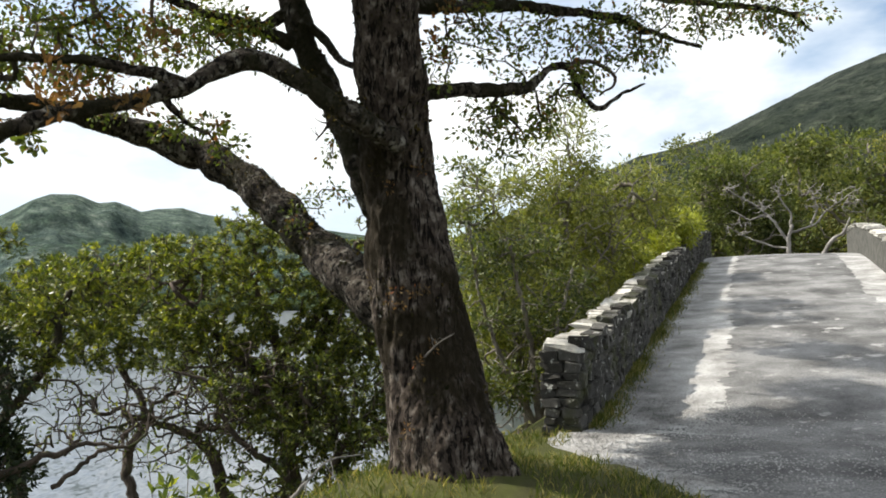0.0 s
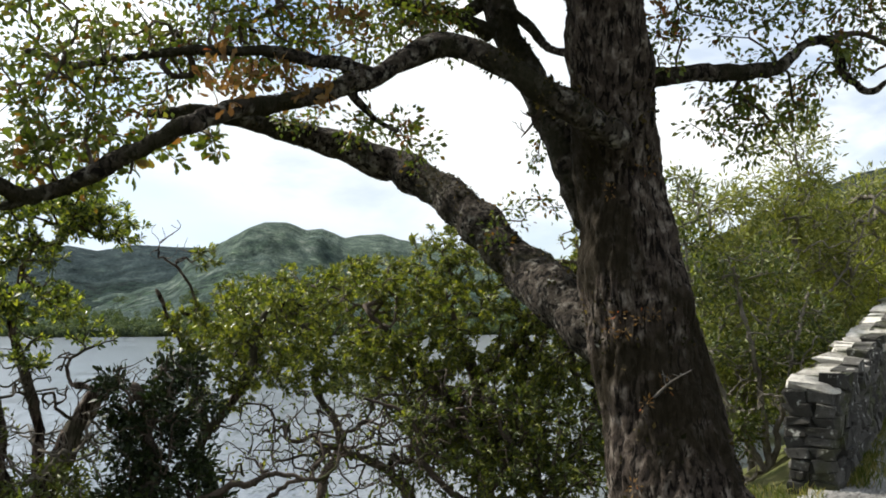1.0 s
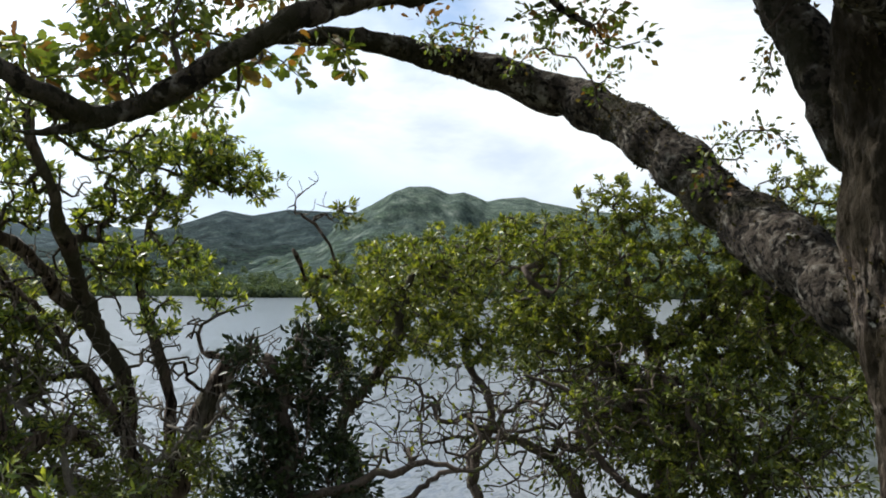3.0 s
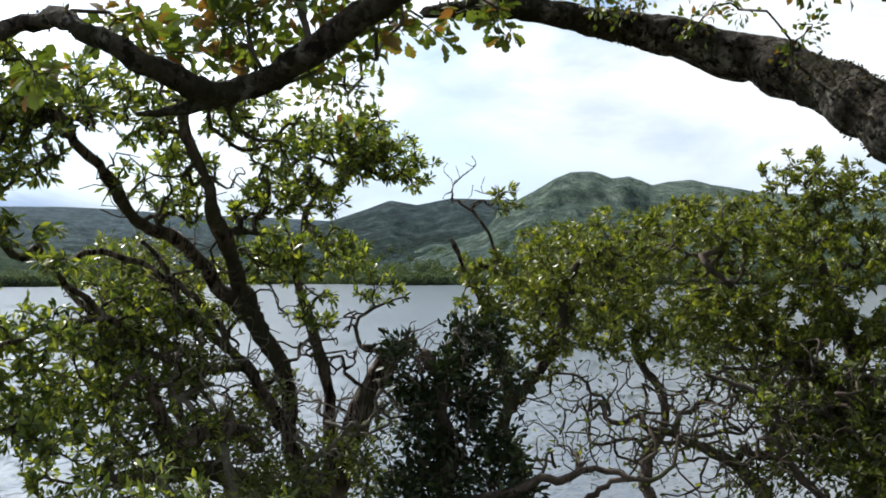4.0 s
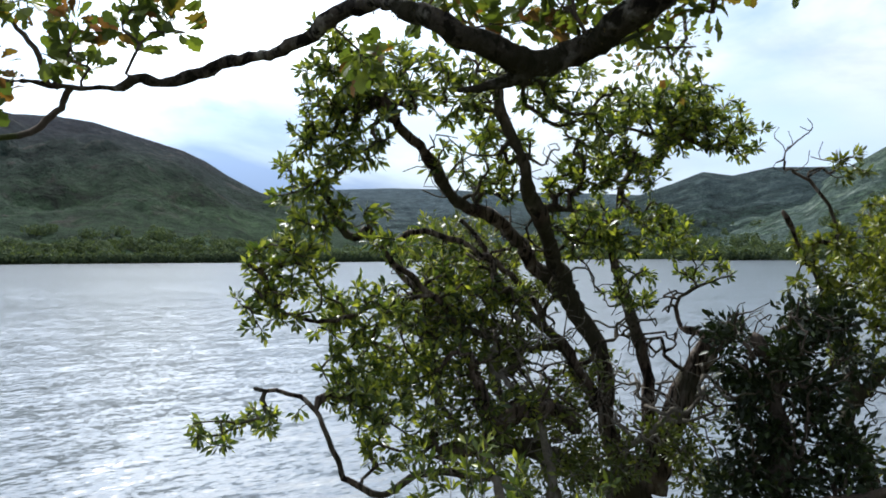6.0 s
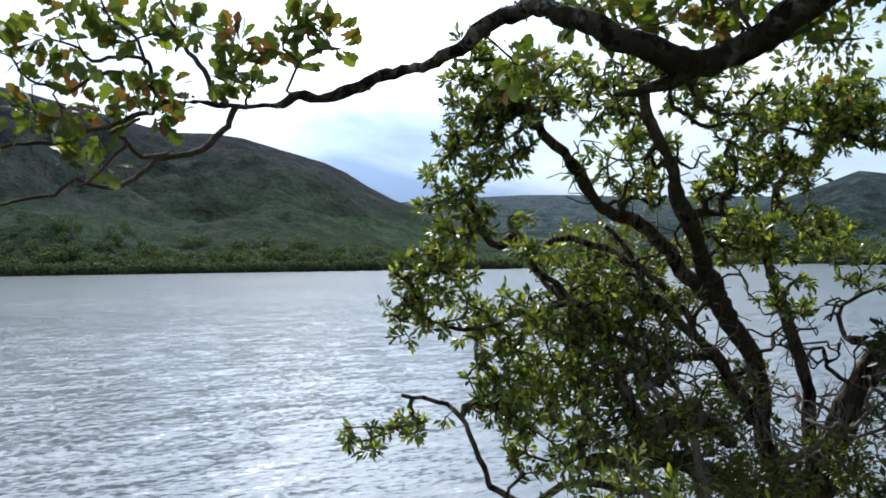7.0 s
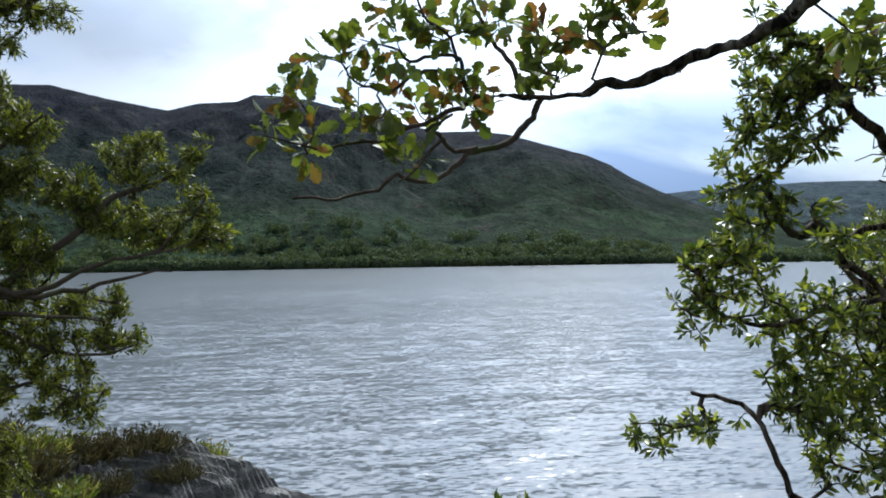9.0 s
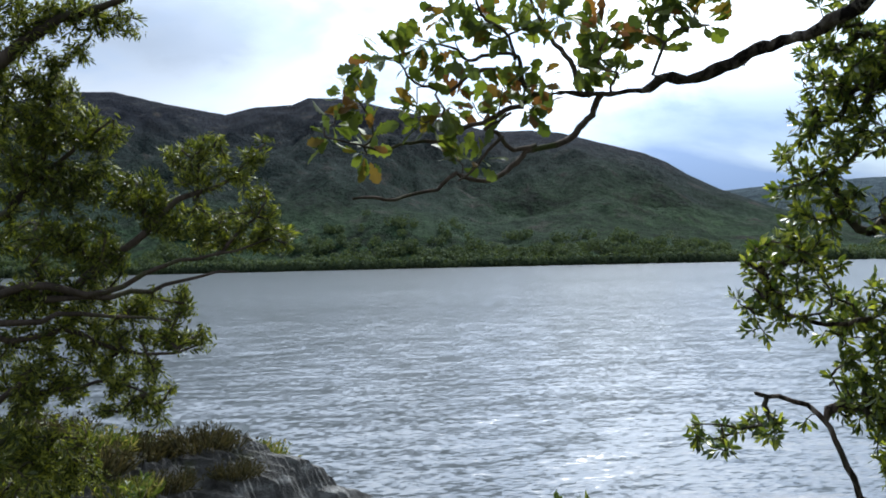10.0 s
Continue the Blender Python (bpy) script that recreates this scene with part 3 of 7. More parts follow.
def ground_height(x, y):
    s = (x - BRIDGE_FOOT[0]) * BRIDGE_WAY[0] + (y - BRIDGE_FOOT[1]) * BRIDGE_WAY[1]
    r = (x - BRIDGE_FOOT[0]) * BRIDGE_SIDE[0] + (y - BRIDGE_FOOT[1]) * BRIDGE_SIDE[1]
    land = np.where(s > 0, np.minimum(road_height(s), 1.2) - 0.25, road_height(s) - 0.005)
    land = np.where((s > -1) & (s < 60), np.minimum(land, road_height(s) - np.where(s > 0, np.minimum(0.12, 0.005 + s * 0.1), 0.005)), land)
    land = land + np.where(s > 45, np.minimum((s - 45) * 0.06, 9), 0)
    land = land - 0.045 * np.clip((r - verge(s) - 0.15) / 0.4, 0, 1) * (s < 3)
    hump = 0.24 * np.exp(-((x - 0.0) ** 2 + (y - 7.1) ** 2) / 1.6)
    out = bank_distance(x, y)
    drop = np.where(out > 0, np.minimum(out * 0.62, 5.0 - 0.0 * out), 0)
    shore = np.where(out > 0, np.exp(-np.maximum(out, 0) / 0.5), 1.0)
    z = land * shore - drop + hump
    far = np.hypot(x + 18, y - 20)
    return np.maximum(z, -5.0) + np.where((out < 0) & (far > 120), np.minimum((far - 120) * 0.03, 12), 0)


def axis(lo, hi, step, ends):
    fine = np.arange(lo, hi + step / 2, step)
    out = np.cumsum(step * 1.16 ** np.arange(1, 60))
    out = out[out < ends]
    return np.concatenate([lo - out[::-1], fine, hi + out])


def build_ground():
    xs, ys = axis(-14, 18, 0.3, 4300), axis(-8, 36, 0.3, 4300)
    x, y = np.meshgrid(xs, ys)
    z = ground_height(x, y)
    wob = np.array([noise.noise(Vector((a * 0.9, b * 0.9, 0.3))) for a, b in zip(x.ravel(), y.ravel())]).reshape(x.shape)
    wob2 = np.array([noise.noise(Vector((a * 3.1, b * 3.1, 7.3))) for a, b in zip(x.ravel(), y.ravel())]).reshape(x.shape)
    out = np.clip(bank_distance(x, y) / 1.5, 0, 1)
    z = z + (wob * 0.35 + wob2 * 0.10) * out + wob2 * 0.025
    n, m = x.shape
    i, j = np.meshgrid(np.arange(n - 1), np.arange(m - 1), indexing="ij")
    a = i * m + j
    ob = put("ground", mesh_from("ground", np.stack([x, y, z], -1).reshape(-1, 3), np.stack([a, a + 1, a + m + 1, a + m], -1).reshape(-1, 4)), GROUND)
    tagged(ob, "grassy lake bank of bare earth and leaf litter", "ground", kind="structure")


def build_water():
    xs = axis(-60, 20, 4.0, 4000)
    x, y = np.meshgrid(xs, xs)
    n, m = x.shape
    i, j = np.meshgrid(np.arange(n - 1), np.arange(m - 1), indexing="ij")
    a = i * m + j
    me = mesh_from("water", np.stack([x, y, np.full(x.shape, WATER_Z)], -1).reshape(-1, 3), np.stack([a, a + 1, a + m + 1, a + m], -1).reshape(-1, 4))
    tagged(put("water", me, WATER), "grey rippled lake water with sun glitter", "water", kind="structure")


def strip(name, s_values, left, right, lift, material, label, category, parent=None, cross=9):
    """A sheet along the road between two offsets from the parapet's line."""
    s = np.asarray(s_values, float)
    t = np.linspace(0, 1, cross)
    l, r = np.asarray(left(s), float), np.asarray(right(s), float)
    off = l[:, None] * (1 - t) + r[:, None] * t
    p = BRIDGE_FOOT + s[:, None, None] * BRIDGE_WAY + off[..., None] * BRIDGE_SIDE
    z = road_height(s)[:, None] + lift + 0 * off + 0.05 * np.sin(np.pi * np.clip(off / ROAD_WIDE, 0, 1)) * np.clip((s[:, None] - 1) / 6, 0, 1)
    v = np.concatenate([p, z[..., None]], -1).reshape(-1, 3)
    i, j = np.meshgrid(np.arange(len(s) - 1), np.arange(cross - 1), indexing="ij")
    a = i * cross + j
    ob = put(name, mesh_from(name, v, np.stack([a, a + 1, a + cross + 1, a + cross], -1).reshape(-1, 4)), material, parent)
    if category:
        tagged(ob, label, category, kind="structure")
    return ob


def ridge_hill(name, label, yaws, ups, near, ridge, material, seed, rough=0.05, bulge=1.0, back=900):
    """A hill whose skyline stands at those yaws (degrees left of +y) and heights (degrees) seen from the path."""
    ox, oy = -1.0, 2.0
    yy = np.linspace(yaws[0], yaws[-1], int(abs(yaws[-1] - yaws[0]) * 6) + 2)
    up = np.interp(yy, yaws, ups)
    k = np.concatenate([np.linspace(0, 1, 70), np.linspace(1.03, 1.6, 8)])
    rng = np.random.default_rng(seed)
    v = np.zeros((len(k), len(yy), 3))
    for a, q in enumerate(k):
        dist = near + (ridge - near) * q
        for b, (w, u) in enumerate(zip(yy, up)):
            x, y = ox - math.sin(radians(w)) * dist, oy + math.cos(radians(w)) * dist
            top = ridge * math.tan(radians(u)) + 1.6
            if q <= 1:
                h = (WATER_Z - 1) + (top - WATER_Z + 1) * (bulge * q + (1 - bulge) * q * q)
                wave = noise.fractal(Vector((x, y, seed * 9.0)) * 0.0042, 0.9, 2.1, 6)
                fold = abs(noise.noise(Vector((w * 0.35, q * 1.2, seed + 3.0))))
                h += (wave * rough * 1.6 - fold * rough * 0.3) * top * math.sin(math.pi * min(q, 1)) ** 0.8
                h += noise.noise(Vector((w * 2.2, q * 3, seed))) * top * 0.006
                h += noise.fractal(Vector((x, y, seed * 5.0)) * 0.017, 0.8, 2.2, 4) * rough * 0.35 * top * math.sin(math.pi * q)
                h = min(h, 1.6 + (top - 1.6) * dist / ridge * (0.985 if q < 0.97 else 1.0))
            else:
                h = top * (1 - (q - 1) * 1.4)
            v[a, b] = x, y, h
    n, m = len(k), len(yy)
    i, j = np.meshgrid(np.arange(n - 1), np.arange(m - 1), indexing="ij")
    c = i * m + j
    ob = put(name, mesh_from(name, v.reshape(-1, 3), np.stack([c, c + m, c + m + 1, c + 1], -1).reshape(-1, 4)), material)
    tagged(ob, label, "mountain", kind="structure")
    return v


build_ground()
build_water()

# moor colours include cloud shade and a bluish haze on the upper slopes
SHADED_MOOR = hill_material("shaded_moor_slope", (0.034, 0.062, 0.031), (0.018, 0.031, 0.028), (0.0100, 0.0138, 0.0262), (0.032, 0.030, 0.031), 0.0026)
# the haze of distance is mixed into the base colours of these hills
HAZED_GREEN_HILL = hill_material("hazed_green_hill", (0.085, 0.118, 0.118), (0.125, 0.162, 0.152), (0.150, 0.182, 0.172), (0.195, 0.215, 0.212), 0.006)
HAZED_KNOLL = hill_material("hazed_knoll", (0.032, 0.052, 0.054), (0.040, 0.060, 0.072), (0.048, 0.068, 0.088), (0.062, 0.082, 0.096), 0.004)
HAZED_EAST_HILL = hill_material("hazed_east_hill", (0.044, 0.058, 0.038), (0.048, 0.057, 0.046), (0.048, 0.056, 0.053), (0.070, 0.074, 0.068), 0.004)
HAZED_FAR_HILL = hill_material("hazed_far_hill", (0.045, 0.065, 0.07), (0.05, 0.072, 0.09), (0.055, 0.08, 0.11), (0.065, 0.085, 0.11), 0.003)

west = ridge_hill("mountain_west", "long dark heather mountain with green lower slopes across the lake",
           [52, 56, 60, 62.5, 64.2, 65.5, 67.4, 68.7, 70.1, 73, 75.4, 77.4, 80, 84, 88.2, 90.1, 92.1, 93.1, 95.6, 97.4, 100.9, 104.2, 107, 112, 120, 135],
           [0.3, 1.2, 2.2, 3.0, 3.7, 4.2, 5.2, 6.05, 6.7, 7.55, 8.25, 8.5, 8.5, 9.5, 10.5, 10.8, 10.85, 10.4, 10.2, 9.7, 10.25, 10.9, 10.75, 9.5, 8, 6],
           640, 1900, SHADED_MOOR, 3, 0.10)
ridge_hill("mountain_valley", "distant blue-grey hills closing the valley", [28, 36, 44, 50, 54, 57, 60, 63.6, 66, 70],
           [3.0, 3.6, 4.0, 4.15, 4.38, 4.44, 4.35, 4.2, 4.0, 3.5], 1500, 3600, HAZED_FAR_HILL, 5)
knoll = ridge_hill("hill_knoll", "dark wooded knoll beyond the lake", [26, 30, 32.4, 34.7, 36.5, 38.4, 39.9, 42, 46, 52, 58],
           [5.2, 5.25, 5.35, 4.9, 5.2, 4.5, 4.0, 3.3, 2.6, 2.0, 1.2], 800, 1500, HAZED_KNOLL, 7, 0.10)
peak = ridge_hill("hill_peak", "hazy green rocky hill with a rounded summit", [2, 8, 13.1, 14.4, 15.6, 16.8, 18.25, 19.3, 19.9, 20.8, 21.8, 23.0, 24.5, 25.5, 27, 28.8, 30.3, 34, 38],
           [4.0, 4.9, 5.4, 5.7, 5.92, 6.28, 6.2, 6.0, 6.3, 6.62, 6.5, 7.0, 6.98, 6.6, 5.73, 4.83, 3.8, 3.0, 2.0], 640, 1300, HAZED_GREEN_HILL, 9, 0.13)
ridge_hill("hill_east", "smooth brown-green hillside above the woods", [-60, -45, -36, -30, -27.8, -25.1, -22.5, -20.1, -17.4, -15.6, -13.1, -8, -3, 2],
           [15, 17, 16, 14.8, 14.0, 13.2, 12.1, 11.1, 9.97, 9.5, 9.1, 7.0, 5.0, 3], 260, 900, HAZED_EAST_HILL, 11, 0.05)

# road and verges
S = np.concatenate([np.arange(-22, 30, 0.05), np.arange(30, 60, 2)])


def wavy(s, seed, big=0.22, small=0.10):
    return np.array([big * noise.noise(Vector((q * 0.45, seed, 0))) + small * noise.noise(Vector((q * 2.3, seed, 5))) for q in s])


strip("gravel_edge", S, lambda s: -0.02 + verge(s) + wavy(s, 1, 0.3, 0.2) * (s < 0), lambda s: 2.1 + verge(s) * 1.05 + wavy(s, 2), 0.010, GRAVEL,
      "pale loose gravel along the road edge", "gravel")
strip("gravel_edge", S, lambda s: ROAD_WIDE - 1.1 + wavy(s, 3), lambda s: ROAD_WIDE + 0.1 + np.where(s < 0, 0.5 * -s, 0), 0.010, GRAVEL,
      "pale loose gravel along the road edge", "gravel")
strip("road", S, lambda s: 0.95 + 0.75 * np.clip((s + 0.5) / 2, 0, 1) - 0.3 * np.clip((s - 6) / 8, 0, 1) + verge(s) * 1.05 + wavy(s, 2) * 0.5 + wavy(s * 2.5, 8, 0.3, 0.5) * np.where(s < 1, 1, 0.45) - 0.35 * (s < -1), lambda s: ROAD_WIDE - 0.8 + wavy(s, 3) + np.where(s < 0, 0.4 * -s, 0), 0.016, ASPHALT,
      "worn grey asphalt road climbing the humpback bridge", "road", cross=13)


def build_parapet(name, offset, s0, s1, label, part_until):
    base = BRIDGE_FOOT + BRIDGE_SIDE * offset + BRIDGE_WAY * s0
    root = thing(name, (*base, float(road_height(s0)) - 0.3), label, "parapet", kind="structure")
    thick = 0.46
    s = np.arange(s0, s1 + 0.01, 0.5)
    rows = []
    for q in s:
        c = BRIDGE_FOOT + BRIDGE_WAY * q + BRIDGE_SIDE * offset
        z = float(road_height(q))
        in_, out_ = c + BRIDGE_SIDE * (thick / 2 - 0.03), c - BRIDGE_SIDE * (thick / 2 - 0.03)
        rows.append([(*out_, z - 4.0), (*out_, z + 0.98), (*in_, z + 0.98), (*in_, z - 0.35)])
    v = np.array(rows).reshape(-1, 3)
    f = []
    for i in range(len(s) - 1):
        for j in range(4):
            f.append((i * 4 + j, i * 4 + (j + 1) % 4, i * 4 + 4 + (j + 1) % 4, i * 4 + 4 + j))
    f += [(0, 3, 2, 1), ((len(s) - 1) * 4, (len(s) - 1) * 4 + 1, (len(s) - 1) * 4 + 2, (len(s) - 1) * 4 + 3)]
    keep_place(put("core", mesh_from("core", v, np.array(f), False), MORTAR, root, "dark recessed joints"))
    lay_stones(root, offset, s0, s1, thick, part_until)
    return root


STONE_FORMS = []


def stone_form(k):
    """One of a few rough unit stones, with cut and uneven corners."""
    while len(STONE_FORMS) <= k:
        rng = np.random.default_rng(400 + len(STONE_FORMS))
        bm = bmesh.new()
        bmesh.ops.create_cube(bm, size=1.0)
        for v in bm.verts:
            v.co += Vector(rng.uniform(-0.15, 0.15, 3))
        bmesh.ops.bevel(bm, geom=list(bm.edges), offset=0.09, segments=1, affect="EDGES")
        for v in bm.verts:
            v.co += Vector(rng.uniform(-0.075, 0.075, 3))
        bmesh.ops.triangulate(bm, faces=bm.faces)
        me = bpy.data.meshes.new("stone")
        bm.to_mesh(me)
        bm.free()
        me.materials.append(SHADED_STONE)
        STONE_FORMS.append(me)
    return STONE_FORMS[k]


def lay_stones(root, offset, s0, s1, thick, part_until):
    rng = np.random.default_rng(int(offset * 10) + 77)
    heap, caps = Heap(), Heap()
    turn = math.atan2(BRIDGE_WAY[1], BRIDGE_WAY[0])

    def stone(s, side, up, length, depth, height, cap=False, skew=0.0):
        z = float(road_height(s))
        slope = math.atan((float(road_height(s + 0.3)) - float(road_height(s - 0.3))) / 0.6)
        c = BRIDGE_FOOT + BRIDGE_WAY * s + BRIDGE_SIDE * (offset + side)
        wob = rng.normal(0, 0.07, 3)
        m = (Matrix.Translation((*c, z + up)) @ Euler((wob[0], -slope + wob[1], turn + wob[2] + skew)).to_matrix().to_4x4()
             @ Matrix.Diagonal((length, depth, height, 1)))
        me = stone_form(int(rng.integers(0, 14)))
        if s < part_until:
            ob = new("coping_stone" if cap else "stone", me)
            ob.parent = root
            ob.matrix_parent_inverse = Matrix.Translation(-root.location)
            ob.matrix_basis = m
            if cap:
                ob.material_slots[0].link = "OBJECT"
                ob.material_slots[0].material = SUNLIT_COPING
        else:
            v = np.array([m @ q.co for q in me.vertices])
            (caps if cap else heap).add(v, np.array([p.vertices[:] for p in me.polygons]))

    for face in (1, -1):
        up = -0.12
        while up < 0.93:
            h = rng.uniform(0.08, 0.20)
            s = s0 + rng.uniform(0.0, 0.1)
            while s < s1 - 0.1:
                l = rng.uniform(0.10, 0.48) * rng.uniform(0.6, 1.1)
                if face == 1 or s > 40:
                    stone(s + l / 2, face * (thick / 2 - 0.07 + rng.uniform(-0.012, 0.012)), up + h / 2 + rng.uniform(-0.045, 0.045), l * 1.06, 0.22, h * rng.uniform(0.85, 1.4))
                s += l
            up += h
    up = -0.10
    while up < 0.93:
        h = rng.uniform(0.09, 0.17)
        cut = rng.uniform(0.3, 0.7)
        for a, b in ((0, cut), (cut, 1)):
            stone(s0 + 0.03, (a + b - 1) / 2 * thick, up + h / 2, 0.2, (b - a) * thick * 0.95, h * 0.93)
        up += h
    s = s0 - 0.04
    while s < s1:
        l = rng.uniform(0.14, 0.42)
        stone(s + l / 2, rng.uniform(-0.03, 0.03), 0.97 + rng.uniform(0, 0.035), l * 1.12, thick + rng.uniform(-0.05, 0.04), rng.uniform(0.07, 0.12), True, rng.uniform(-0.12, 0.12))
        s += l
    if heap.n:
        me = heap.mesh("far_stones", False)
        keep_place(put("far_stones", me, SHADED_STONE, root))
        keep_place(put("far_coping", caps.mesh("far_coping", False), SUNLIT_COPING, root, "lichened coping, sunlight whitened into its colour"))


parapet = build_parapet("parapet", 0.0, 0.0, 26.0, "old rubble-stone bridge parapet with rough slab coping", 6.5)
parapet_b = build_parapet("parapet", ROAD_WIDE + 0.2, 12.0, 27.0, "old rubble-stone bridge parapet, sunlit, across the road", 0)

# ---- the oak ----


LOW_SPRAY = [(-4.42, 3.08, 2.34, 0.12, 0.07), (-4.40, 3.19, 2.39, 0.10, 0.08), (-4.43, 3.13, 2.23, 0.14, 0.07), (-4.43, 3.00, 2.28, 0.08, 0.07), (-4.45, 2.90, 2.16, 0.07, 0.05), (-4.46, 2.98, 2.12, 0.06, 0.05), (-4.43, 3.38, 2.05, 0.12, 0.04)]
HIGH_SPRAY = [(-4.46, 3.26, 2.50, 0.09, 0.08), (-4.43, 3.35, 2.56, 0.11, 0.06), (-4.48, 3.48, 2.28, 0.10, 0.06), (-4.46, 3.59, 2.28, 0.09, 0.05), (-4.42, 3.55, 2.48, 0.08, 0.06), (-4.37, 3.66, 2.55, 0.10, 0.04),
              (-4.50, 3.42, 2.25, 0.08, 0.04), (-4.43, 3.49, 2.50, 0.08, 0.08), (-4.51, 3.87, 2.51, 0.06, 0.11), (-4.53, 3.88, 2.42, 0.07, 0.06), (-4.56, 3.79, 2.40, 0.09, 0.05),
              (-4.50, 4.05, 2.50, 0.05, 0.06), (-4.46, 4.10, 2.58, 0.10, 0.06), (-4.44, 4.17, 2.54, 0.06, 0.05), (-4.47, 4.04, 2.61, 0.09, 0.04)]


